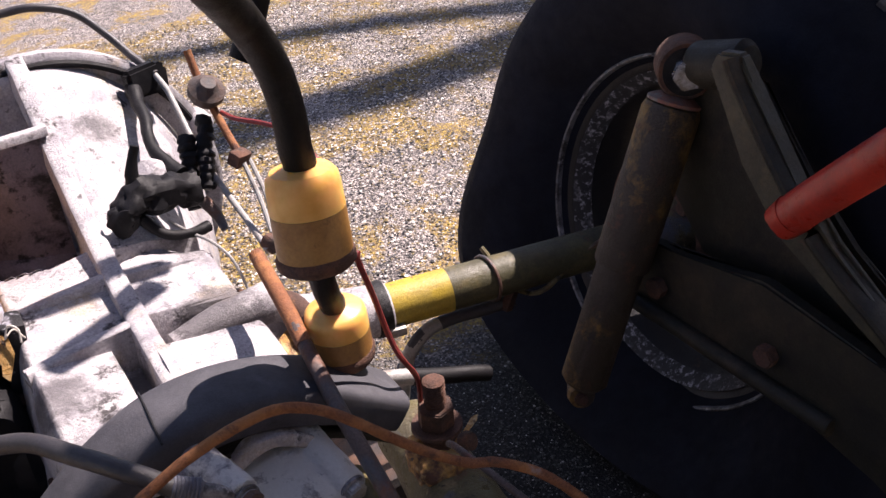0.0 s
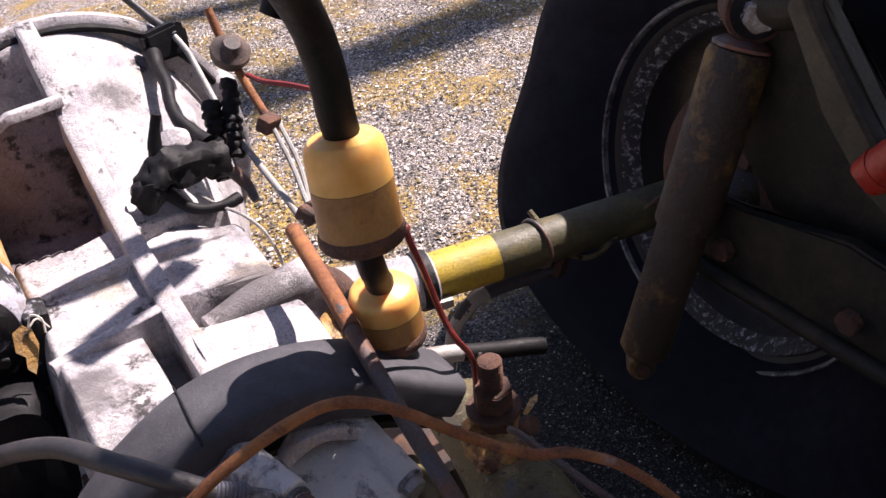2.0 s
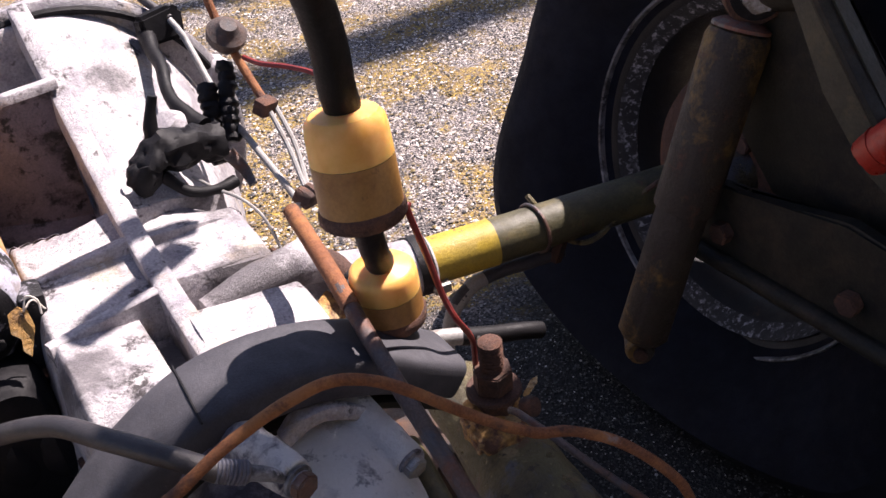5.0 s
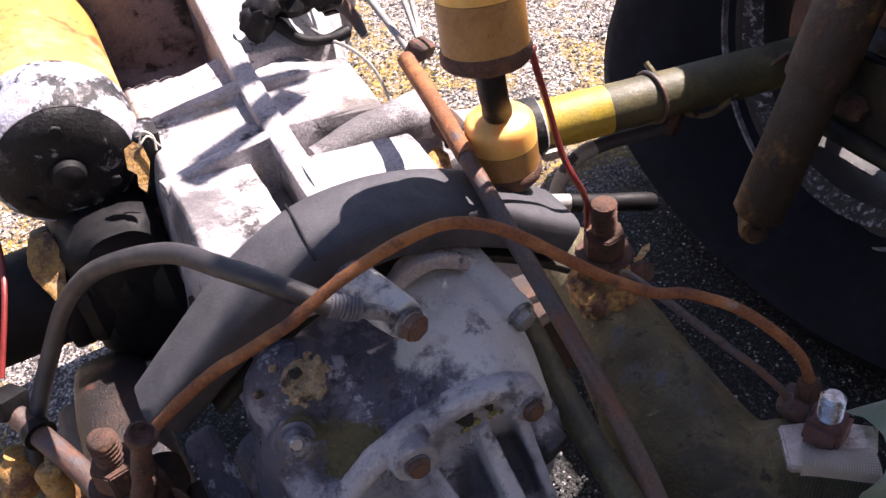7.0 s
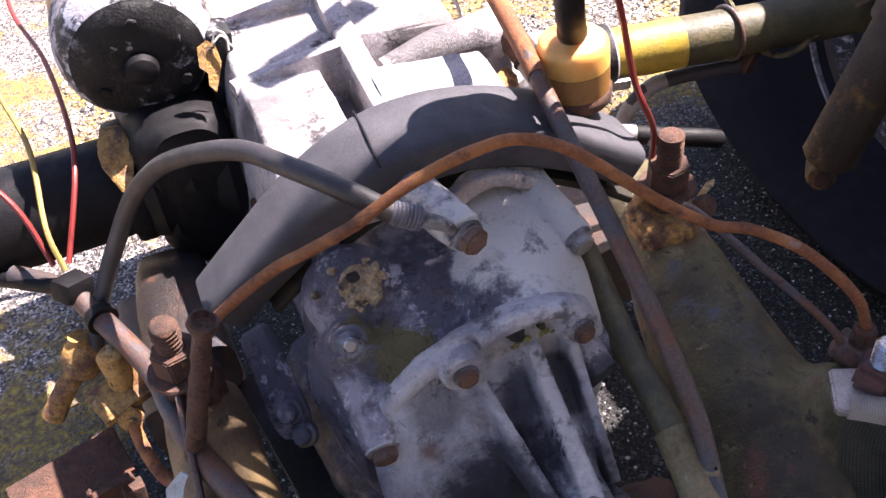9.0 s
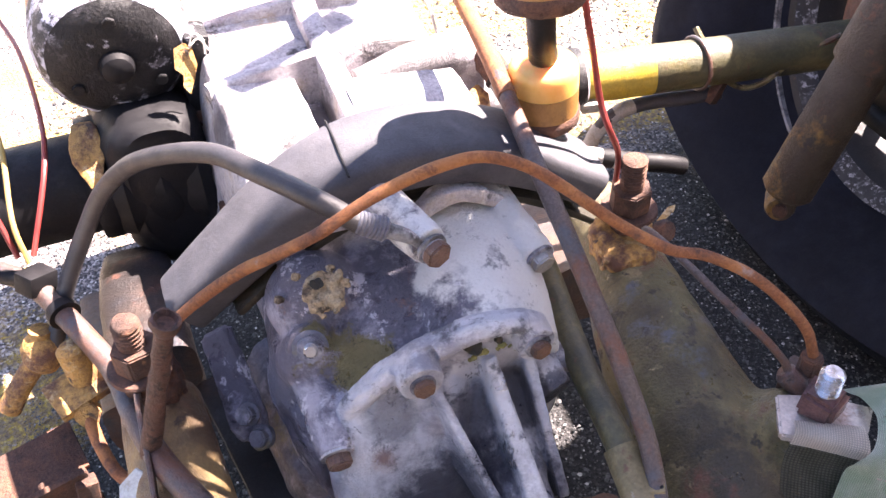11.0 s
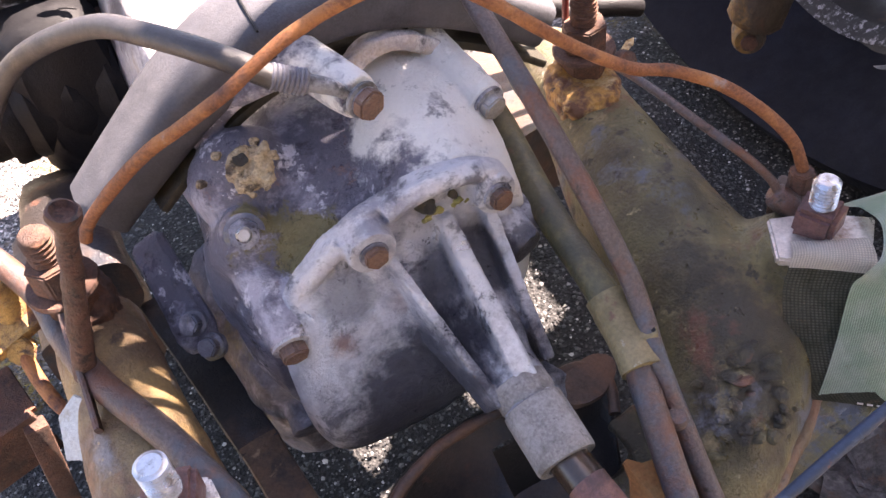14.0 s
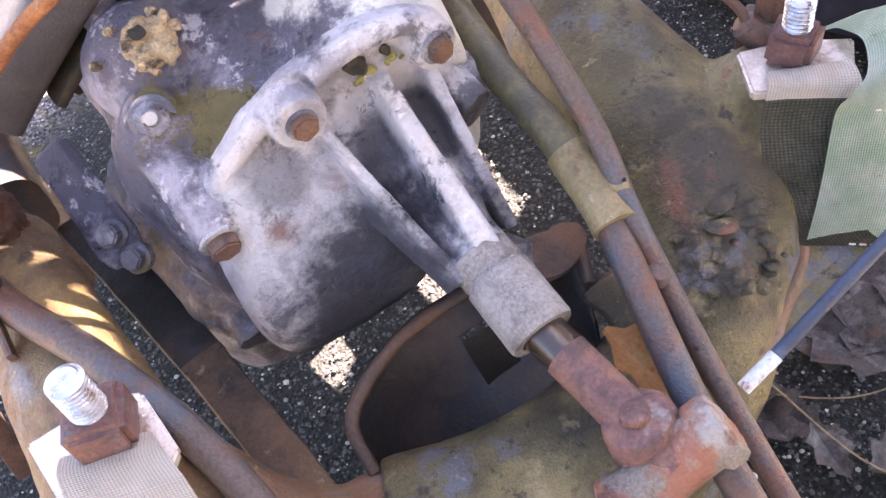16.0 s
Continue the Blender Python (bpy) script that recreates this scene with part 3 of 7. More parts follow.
def joined(bm, own):
    if bm is None:
        return own
    me = bpy.data.meshes.new("tmp")
    own.to_mesh(me)
    own.free()
    bm.from_mesh(me)
    bpy.data.meshes.remove(me)
    return bm


def prism(outline, thick, m, bevel=0.0012, bm=None):
    """A flat plate of the outline (x, y), thick along z of the pose m, centred on it."""
    own = bmesh.new()
    low = [own.verts.new((x, y, -thick / 2)) for x, y in outline]
    high = [own.verts.new((x, y, thick / 2)) for x, y in outline]
    k = len(outline)
    own.faces.new(low[::-1])
    own.faces.new(high)
    for i in range(k):
        own.faces.new((low[i], low[(i + 1) % k], high[(i + 1) % k], high[i]))
    if bevel:
        bmesh.ops.bevel(own, geom=own.edges[:], offset=bevel, segments=2, affect="EDGES")
    bmesh.ops.transform(own, matrix=m, verts=own.verts)
    return joined(bm, own)


def hexagon(r):
    return [(r * math.cos(math.pi * k / 3), r * math.sin(math.pi * k / 3)) for k in range(6)]


def square(r):
    return [(r, r), (-r, r), (-r, -r), (r, -r)]


def loft(sections, n=32, bm=None, power=2.4, caps=True):
    """Sections along y: (y, cx, cz, half width, rise, drop)."""
    bm = bm or bmesh.new()
    rings = []
    for y, cx, cz, rx, up_, down in sections:
        ring = []
        for k in range(n):
            a = 2 * math.pi * k / n
            c, s = math.cos(a), math.sin(a)
            e = 2 / (power(y) if callable(power) else power)
            c, s = math.copysign(abs(c) ** e, c), math.copysign(abs(s) ** e, s)
            ring.append(bm.verts.new((cx + rx * c, y, cz + (up_ if s > 0 else down) * s)))
        rings.append(ring)
    for a, b in zip(rings, rings[1:]):
        for k in range(n):
            bm.faces.new((a[k], a[(k + 1) % n], b[(k + 1) % n], b[k]))
    if caps:
        bm.faces.new(rings[0][::-1])
        bm.faces.new(rings[-1])
    return bm


def denser(sections, per=6):
    """Sections laid smoothly between the given ones."""
    rows = curve_points([s[:3] for s in sections], per), curve_points([s[3:] for s in sections], per)
    return [(*a, *b) for a, b in zip(*rows)]


def rough_up(bm, amount, scale=60, seed=0.0):
    off = Vector((seed, seed * 1.7, seed * 2.3))
    bm.normal_update()
    for v in bm.verts:
        v.co += v.normal * amount * (noise.noise(v.co * scale + off) + 0.5 * noise.noise(v.co * scale * 2.3 + off))
    return bm


def thread(base, direction, radius, length, pitch=0.0022, n=20):
    """A threaded stud: a tube with a ridge for each turn."""
    profile, h = [(0.0, 0.0)], 0.0
    while h < length - pitch:
        profile += [(radius * 0.86, h), (radius, h + pitch * 0.45), (radius, h + pitch * 0.6)]
        h += pitch
    profile += [(radius * 0.86, length - 0.001), (radius * 0.72, length), (0.0, length)]
    return lathe(profile, axis_pose(base, direction), n)


def hex_nut(base, direction, across, height, turn=0.0, bore=True):
    """A hexagon nut or bolt head with rounded corners, standing on base."""
    r = across / math.sqrt(3)
    bm = prism(hexagon(r), height, axis_pose(Vector(base) + Vector(direction).normalized() * height / 2, direction, turn), min(0.0012, height * 0.15))
    return bm


def ball(centre, radii, bm=None):
    own = bmesh.new()
    bmesh.ops.create_icosphere(own, subdivisions=4, radius=1)
    bmesh.ops.transform(own, matrix=Matrix.Translation(centre) @ Matrix.Diagonal((*radii, 1)), verts=own.verts)
    return joined(bm, own)


def stub_bm(a, b, ra, rb, bm=None):
    """A short tapered pin between two points."""
    return joined(bm, sweep([a, b], [ra, rb], 28, 1))


def web_bm(a, b, wa, wb, ha, hb, bm=None):
    """A cast web from a to b: widths and heights at its ends, its foot sunk below."""
    a, b = Vector(a), Vector(b)
    own = bmesh.new()
    ahead = (b - a).normalized()
    side = ahead.cross(Vector((0, 0, 1))).normalized()
    over = side.cross(ahead).normalized()
    rows = []
    for k in range(9):
        f = k / 8
        c, w, h = a.lerp(b, f), wa + (wb - wa) * f, ha + (hb - ha) * f
        rows.append([own.verts.new(c + side * u * w + over * v * h) for u, v in ((0.70, -1), (0.5, -0.4), (0.46, -0.08), (0.36, 0), (-0.36, 0), (-0.46, -0.08), (-0.5, -0.4), (-0.70, -1))])
    for p, q in zip(rows, rows[1:]):
        for k in range(8):
            own.faces.new((p[k], p[(k + 1) % 8], q[(k + 1) % 8], q[k]))
    own.faces.new(rows[0]), own.faces.new(rows[-1][::-1])
    return joined(bm, own)


def cast(name, bm, mat, parent, label="", voxel=0.0017, soft=4, amount=0.0006, scale=60, seed=0.0):
    """Melts overlapping shapes into one casting with rounded inner corners."""
    bmesh.ops.recalc_face_normals(bm, faces=bm.faces)
    me = bpy.data.meshes.new("melt")
    bm.to_mesh(me)
    bm.free()
    ob = new("melt", me)
    melt = ob.modifiers.new("melt", "REMESH")
    melt.mode, melt.voxel_size = "VOXEL", voxel
    fillet = ob.modifiers.new("fillet", "SMOOTH")
    fillet.factor, fillet.iterations = 0.5, soft
    done = bpy.data.meshes.new_from_object(ob.evaluated_get(bpy.context.evaluated_depsgraph_get()))
    own = bmesh.new()
    own.from_mesh(done)
    bpy.data.objects.remove(ob)
    bpy.data.meshes.remove(me)
    bpy.data.meshes.remove(done)
    rough_up(own, amount, scale, seed)
    return part(name, own, mat, parent, label)


# ---------------------------------------------------------------- ground
def ground_sheet():
    bm = bmesh.new()
    bmesh.ops.create_grid(bm, x_segments=150, y_segments=150, size=1.6)
    for v in bm.verts:
        v.co += Vector((0.6, 0.6, 0))
        edge = max(abs(v.co.x - 0.6), abs(v.co.y - 0.6)) / 1.6
        v.co.z = (0.006 * noise.noise(v.co * 6) + 0.003 * noise.noise(v.co * 25)) * max(0.0, 1 - edge**6) - 0.002
    rim = [e for e in bm.edges if e.is_boundary]
    far = bmesh.ops.extrude_edge_only(bm, edges=rim)["geom"]
    for v in far:
        if isinstance(v, bmesh.types.BMVert):
            v.co = Vector((0.6 + (v.co.x - 0.6) * 60, 0.6 + (v.co.y - 0.6) * 60, -0.02))
    return single("ground", bm, M_GROUND, "old grey asphalt with yellow moss patches", "ground", kind="structure")


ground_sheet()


def chippings(name, count, box, size, mat, label, seed, flat=0.6):
    """Loose stones on the ground, one mesh."""
    rng = random.Random(seed)
    verts, faces = [], []
    corners = [(1, 0, 0), (0.3, 0.95, 0), (-0.8, 0.55, 0), (-0.75, -0.6, 0), (0.35, -0.9, 0), (0.1, 0.05, 1), (-0.1, 0, -1)]
    tri = [(0, 1, 5), (1, 2, 5), (2, 3, 5), (3, 4, 5), (4, 0, 5), (1, 0, 6), (2, 1, 6), (3, 2, 6), (4, 3, 6), (0, 4, 6)]
    for _ in range(count):
        x, y = rng.uniform(box[0], box[1]), rng.uniform(box[2], box[3])
        s, a = rng.uniform(*size) * (1.0 if rng.random() < 0.85 else 1.7), rng.uniform(0, 6.28)
        c0, s0, n0 = math.cos(a), math.sin(a), len(verts)
        for px, py, pz in corners:
            px, py, pz = (px * rng.uniform(0.7, 1.3) * s, py * rng.uniform(0.7, 1.3) * s, pz * flat * rng.uniform(0.6, 1.2) * s)
            verts.append((x + px * c0 - py * s0, y + px * s0 + py * c0, 0.0005 + pz + 0.25 * s))
        faces += [tuple(i + n0 for i in f) for f in tri]
    me = bpy.data.meshes.new(name)
    me.from_pydata(verts, [], faces)
    me.materials.append(mat)
    return tagged(new(name, me), label, "gravel", kind="stuff")


def speckled(name, stops, rough=0.85):
    """Stones that differ from one to the next."""
    m, nt, p = material(name)
    g = nt.nodes.new("ShaderNodeNewGeometry")
    n = noise_tex(nt, coords(nt), 500, 4, 0.6)
    nt.links.new(mix(nt, 0.08, ramp(nt, g.outputs["Random Per Island"], stops), n), p.inputs["Base Color"])
    p.inputs["Roughness"].default_value = rough
    return m


# M_CHIPS: black from oil, and darker still for the shade under the gearbox
M_CHIPS = speckled("oil- and shade-dark chippings", [(0.0, (0.006, 0.006, 0.007)), (0.66, (0.020, 0.019, 0.020)), (0.88, (0.060, 0.056, 0.056)), (0.975, (0.50, 0.47, 0.45))], 0.5)
M_CHIPSFAR = speckled("mixed chippings", [(0.0, (0.012, 0.012, 0.014)), (0.34, (0.05, 0.044, 0.042)), (0.46, (0.26, 0.18, 0.04)), (0.56, (0.22, 0.18, 0.14)), (0.76, (0.44, 0.39, 0.35)), (0.96, (0.78, 0.73, 0.68))])
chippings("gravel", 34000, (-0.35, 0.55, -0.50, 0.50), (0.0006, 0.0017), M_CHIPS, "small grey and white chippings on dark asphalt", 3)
chippings("gravel_far", 80000, (-0.3, 1.6, 0.45, 2.2), (0.0010, 0.0030), M_CHIPSFAR, "small pale chippings scattered on sunlit asphalt", 4)


# ---------------------------------------------------------------- transaxle
CX = 0.005
transaxle = thing("transaxle", "weathered cast aluminium gearbox with ribs, streaked with grime", "gearbox", (CX, 0.05, 0.16))
CASE = [(-0.085, CX, 0.27, 0.096, 0.108, 0.11), (-0.03, CX, 0.27, 0.104, 0.118, 0.11), (0.05, CX, 0.27, 0.108, 0.108, 0.11), (0.12, CX, 0.27, 0.106, 0.122, 0.11),
        (0.19, CX, 0.275, 0.110, 0.140, 0.12), (0.26, CX, 0.285, 0.128, 0.172, 0.14), (0.33, CX, 0.30, 0.150, 0.208, 0.16), (0.385, CX, 0.31, 0.168, 0.226, 0.17)]


def step(a, b, v):
    f = min(1.0, max(0.0, (v - a) / (b - a)))
    return f * f * (3 - 2 * f)


CASE_ROWS = denser(CASE, 8)
CASE_Y = [r[0] for r in CASE_ROWS]
SPINE = ([-0.085, -0.015, 0.02, 0.06, 0.11, 0.15, 0.20, 0.256, 0.31, 0.36, 0.385], [0.388, 0.392, 0.395, 0.399, 0.408, 0.419, 0.438, 0.470, 0.505, 0.540, 0.548])


def case_at(y, k):
    return float(np.interp(y, CASE_Y, [r[k] for r in CASE_ROWS]))


def bell_top(y, x):
    u = min(0.9995, abs(x - CX) / case_at(y, 3))
    return case_at(y, 2) + case_at(y, 4) * (1 - u * u) ** 0.5


def box_top(y, x):
    """The flat gear box: its left panels rise away from the spine, its right ones fall."""
    u = CX - x
    if u > 0:
        z = 0.350 + 0.025 * step(0.024, 0.030, u) + 0.024 * min(1.0, u / 0.092) - 0.05 * step(-0.02, -0.09, y)
        foot = float(np.interp(y, *SPINE)) - 0.0145
        level = foot + (0.4025 - foot) * min(1.0, u / 0.085)
        z += (level - z) * step(0.060, 0.066, y)
    else:
        z = 0.395 + 0.10 * max(0.0, y - 0.070) + 0.014 * u / 0.1 - 0.030 * step(0.020, 0.026, y) * (1 - step(0.064, 0.068, y)) - 0.025 * step(0.0, -0.09, y)
    over = max(0.0, abs(u) - 0.090)
    return z - 0.055 * (over / 0.016) ** 2.2


def bay_edge(u):
    return 0.182 + 0.40 * max(0.0, u - 0.045)


def case_top(y, x=CX):
    """The top of the case: box, bell, and the deep bay beside the spine."""
    u = CX - x
    if u <= 0.004:
        f = step(0.150, 0.200, y)
        return box_top(y, x) * (1 - f) + bell_top(y, x) * f
    bay = min(bell_top(y, x) - 0.004, 0.318 + 0.40 * (y - 0.19) + 0.02 * u / 0.1)
    rim = step(0.366, 0.376, y)
    f = step(bay_edge(u), bay_edge(u) + 0.008, y)
    return (box_top(y, x) * (1 - f) + bay * f) * (1 - rim) + bell_top(y, x) * rim


def case_mesh():
    bm = bmesh.new()
    rings = []
    for y in np.linspace(-0.085, 0.385, 190):
        y = float(y)
        rx = case_at(y, 3)
        ring = []
        for k in range(101):
            x = CX + rx * math.cos(math.pi * k / 100)
            ring.append(bm.verts.new((x, y, case_top(y, x))))
        for k in range(1, 20):
            a = math.pi * k / 20
            ring.append(bm.verts.new((CX - rx * math.copysign(abs(math.cos(a)) ** 0.5, math.cos(a)), y, case_at(y, 2) - case_at(y, 5) * math.sin(a) ** 0.5)))
        rings.append(ring)
    n = len(rings[0])
    for a, b in zip(rings, rings[1:]):
        for k in range(n):
            bm.faces.new((a[k], a[(k + 1) % n], b[(k + 1) % n], b[k]))
    bm.faces.new(rings[0][::-1]), bm.faces.new(rings[-1])
    return bm


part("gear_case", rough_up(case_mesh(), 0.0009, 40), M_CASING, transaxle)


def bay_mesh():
    """The bay's floor, a thin sheet with mould stains and shade in its colour."""
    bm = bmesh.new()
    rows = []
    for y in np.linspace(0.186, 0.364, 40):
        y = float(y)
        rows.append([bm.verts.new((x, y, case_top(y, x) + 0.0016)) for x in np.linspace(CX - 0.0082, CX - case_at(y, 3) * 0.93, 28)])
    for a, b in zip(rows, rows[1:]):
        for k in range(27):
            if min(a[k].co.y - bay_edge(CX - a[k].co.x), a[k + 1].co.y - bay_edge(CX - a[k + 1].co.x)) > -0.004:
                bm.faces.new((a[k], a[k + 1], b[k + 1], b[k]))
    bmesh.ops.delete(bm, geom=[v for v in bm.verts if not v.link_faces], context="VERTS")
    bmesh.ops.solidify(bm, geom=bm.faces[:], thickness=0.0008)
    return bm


part("bay_floor", bay_mesh(), M_BAY, transaxle, "mould-stained bay, shade in its colour")


def rib_to(points, thick, name="rib", mat=M_CASING, depth=1.0):
    """A straight cast rib with a flat top through the points, its foot in the case."""
    bm = bmesh.new()
    rows, line = [], []
    for a, b in zip(points, points[1:]):
        line += [Vector(a).lerp(Vector(b), k / 8) for k in range(8)]
    line.append(Vector(points[-1]))
    for i, p in enumerate(line):
        ahead = line[min(i + 1, len(line) - 1)] - line[max(i - 1, 0)]
        side = Vector((-ahead.y, ahead.x, 0)).normalized()
        foot = max(p.z - depth, min(case_top(p.y, p.x), p.z) - 0.014)
        t = thick / 2
        rows.append([bm.verts.new((p.x + side.x * s, p.y + side.y * s, z)) for s, z in ((t * 1.25, foot), (t, p.z - 0.0016), (t * 0.8, p.z - 0.0004), (t * 0.5, p.z), (-t * 0.5, p.z), (-t * 0.8, p.z - 0.0004), (-t, p.z - 0.0016), (-t * 1.25, foot))])
    for a, b in zip(rows, rows[1:]):
        for k in range(7):
            bm.faces.new((a[k], a[k + 1], b[k + 1], b[k]))
    bm.faces.new(rows[0]), bm.faces.new(rows[-1][::-1])
    return part(name, rough_up(bm, 0.0003, 70), mat, transaxle)


rib_to([(CX, y, z) for y, z in zip(*SPINE)], 0.018, "spine_rib")
rib_to([(CX, 0.133, 0.4125), (-0.046, 0.133, 0.408), (-0.098, 0.131, 0.402)], 0.010)
rib_to([(CX, 0.0655, 0.398), (-0.046, 0.056, 0.399), (-0.094, 0.044, 0.400)], 0.011)
rib_to([(CX, 0.070, 0.399), (0.05, 0.073, 0.392), (0.098, 0.080, 0.382)], 0.008)
part("side_tube", rough_up(sweep([(0.026, 0.050, 0.366), (0.070, 0.055, 0.370), (0.105, 0.058, 0.370), (0.128, 0.062, 0.366)], [0.013, 0.017, 0.019, 0.022], 28, 6), 0.0012, 70), M_CASING, transaxle, "grimy cast tube beside the rib")
part("ochre_bracket", rough_up(prism([(-0.012, -0.020), (0.012, -0.022), (0.014, 0.016), (0.004, 0.024), (-0.010, 0.014)], 0.005, pose(0.118, 0.014, 0.338, 40, 25, 10), 0.001), 0.001, 80), M_YPAINT, transaxle, "ochre bracket by the tube")
rib_to([(CX, 0.127, 0.4105), (0.045, 0.135, 0.402), (0.100, 0.147, 0.388)], 0.007)
rib_to([(CX, 0.160, 0.421), (0.045, 0.176, 0.410), (0.100, 0.190, 0.390)], 0.006)
# wall coloured for its shade, with a pale rib as its lit top
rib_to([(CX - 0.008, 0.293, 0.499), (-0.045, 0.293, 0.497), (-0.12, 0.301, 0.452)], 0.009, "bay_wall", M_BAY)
rib_to([(CX, 0.292, 0.504), (-0.045, 0.292, 0.502), (-0.12, 0.300, 0.457)], 0.011, depth=0.009)
rib_to([(CX, -0.03, 0.386), (-0.05, -0.036, 0.388), (-0.09, -0.042, 0.372)], 0.009)

part("bracket_plate", rough_up(prism([(-0.026, -0.034), (0.020, -0.030), (0.026, 0.004), (0.010, 0.034), (-0.016, 0.022)], 0.005, pose(0.120, 0.048, 0.352, 62, 0, 22), 0.001), 0.0008, 60), M_CASE, transaxle, "pale bracket plate by the axle")
# the bell housing's rim and the flange at its far end
bell = lathe([(0.150, 0.0), (0.178, 0.0), (0.184, 0.004), (0.184, 0.016), (0.178, 0.020), (0.150, 0.020)], axis_pose((CX + 0.01, 0.385, 0.362), (0, 1, 0)), 72)
part("bell_flange", bell, M_CASE, transaxle)
arc = [(CX + 0.01 + 0.1725 * math.cos(radians(a)), 0.383, 0.362 + 0.1725 * math.sin(radians(a))) for a in range(24, 157, 6)]
part("joint_line", sweep(arc, 0.0042, 8, 2), M_BLACK, transaxle, "dark greasy joint line")
for a in (20, 160):
    p0 = Vector((CX + 0.01 + 0.180 * math.cos(radians(a)), 0.376, 0.362 + 0.180 * math.sin(radians(a))))
    part("flange_boss", lathe([(0.0, 0), (0.012, 0), (0.014, 0.003), (0.014, 0.026), (0.0, 0.028)], axis_pose(p0, (0, 1, 0)), 20), M_CASE, transaxle)
    part("flange_bolt", hex_nut(p0 - Vector((0, 0.001, 0)), (0, -1, 0), 0.013, 0.008, a), M_RUST, transaxle)

# side covers where the axle tubes leave the case
for s in (1, -1):
    m = axis_pose((CX + s * 0.085, 0.10, 0.272), (s, 0, 0))
    part("side_cover", lathe([(0.0, 0), (0.085, 0.0), (0.088, 0.004), (0.088, 0.016), (0.080, 0.020), (0.052, 0.030), (0.046, 0.045), (0.0, 0.046)], m, 48), M_CASE, transaxle)
    for k in range(6):
        a = math.pi * k / 3 + 0.3
        q = m @ Vector((0.078 * math.cos(a), 0.078 * math.sin(a), 0.019))
        part("cover_nut", hex_nut(q, (s, 0, 0), 0.013, 0.008, 17 * k), M_RUST, transaxle)


# the gear carrier in front of the rubber saddle: barrel, pale dome, hump, flank, bosses
bm = loft(denser([(-0.085, -0.004, 0.262, 0.096, 0.104, 0.10), (-0.125, -0.005, 0.262, 0.100, 0.108, 0.105), (-0.150, -0.007, 0.262, 0.101, 0.104, 0.105), (-0.185, -0.010, 0.262, 0.098, 0.092, 0.10), (-0.210, -0.012, 0.260, 0.090, 0.083, 0.09), (-0.226, -0.012, 0.258, 0.084, 0.076, 0.08)], 6), 48, power=2.4)
joined(bm, loft(denser([(-0.118, 0.036, 0.270, 0.062, 0.108, 0.06), (-0.165, 0.034, 0.270, 0.062, 0.107, 0.06), (-0.200, 0.030, 0.270, 0.058, 0.102, 0.06), (-0.225, 0.027, 0.270, 0.053, 0.095, 0.06)], 6), 48, power=2.3))
ball((-0.068, -0.150, 0.343), (0.034, 0.032, 0.033), bm)
ball((-0.084, -0.168, 0.282), (0.029, 0.036, 0.055), bm)
ball((-0.080, -0.182, 0.322), (0.026, 0.024, 0.024), bm)
stub_bm((-0.078, -0.160, 0.318), (-0.0830, -0.1900, 0.3415), 0.021, 0.0150, bm)
stub_bm((-0.016, -0.140, 0.404), (0.0, -0.190, 0.400), 0.0150, 0.0128, bm)
stub_bm((0.066, -0.118, 0.368), (0.0785, -0.184, 0.356), 0.0165, 0.0125, bm)
stub_bm((-0.084, -0.180, 0.322), (-0.0862, -0.2455, 0.3017), 0.0165, 0.0122, bm)
joined(bm, sweep([(-0.086, -0.124, 0.366), (-0.062, -0.130, 0.386), (-0.040, -0.140, 0.398), (-0.022, -0.148, 0.404)], 0.0085, 16, 5))
cast("gear_carrier", bm, M_CARRIER, transaxle, "carrier casting with flaking grey grime", 0.0013, 3, 0.0009, 55, 3.0)
arc = [(0.034 + 0.058 * math.cos(radians(a)), -0.136, 0.284 + 0.106 * math.sin(radians(a))) for a in range(48, 118, 7)]
part("carrier_rim", rough_up(sweep(arc, 0.008, 16, 3, flat=(0.020, 0.012), up=(0, 0.3, 1)), 0.0008, 80), M_CASE, transaxle)

# the nose: lobed flange, drum, cone and webs, melted together
flange = [(-0.026, 0.359), (-0.010, 0.3605), (0.003, 0.364), (0.017, 0.366), (0.032, 0.3645), (0.046, 0.360), (0.058, 0.352), (0.064, 0.341), (0.062, 0.327), (0.068, 0.300), (0.066, 0.258), (0.048, 0.218), (0.0, 0.200), (-0.050, 0.206), (-0.082, 0.232),
          (-0.080, 0.268), (-0.079, 0.300), (-0.077, 0.322), (-0.070, 0.332), (-0.060, 0.340), (-0.047, 0.346), (-0.041, 0.352)]
bm = prism([(x, z) for x, z in flange], 0.010, Matrix.Translation((0, -0.2270, 0)) @ Matrix.Rotation(radians(90), 4, "X"), 0.002)
joined(bm, loft(denser([(-0.226, -0.036, 0.250, 0.055, 0.092, 0.052), (-0.238, -0.037, 0.248, 0.055, 0.079, 0.048), (-0.250, -0.038, 0.244, 0.054, 0.064, 0.042), (-0.262, -0.038, 0.240, 0.051, 0.047, 0.034), (-0.272, -0.038, 0.236, 0.046, 0.028, 0.022), (-0.277, -0.038, 0.234, 0.036, 0.012, 0.010)], 6), 48, power=2.9))
joined(bm, sweep([(0.020, -0.222, 0.280), (0.020, -0.262, 0.272), (0.0185, -0.300, 0.268), (0.018, -0.332, 0.2655)], [0.036, 0.024, 0.0175, 0.0162], 32, 4))
joined(bm, sweep([(-0.014, -0.234, 0.3545), (0.003, -0.234, 0.3590), (0.017, -0.234, 0.3605), (0.032, -0.234, 0.3590), (0.046, -0.234, 0.3545), (0.056, -0.234, 0.348)], 0.0066, 16, 5))
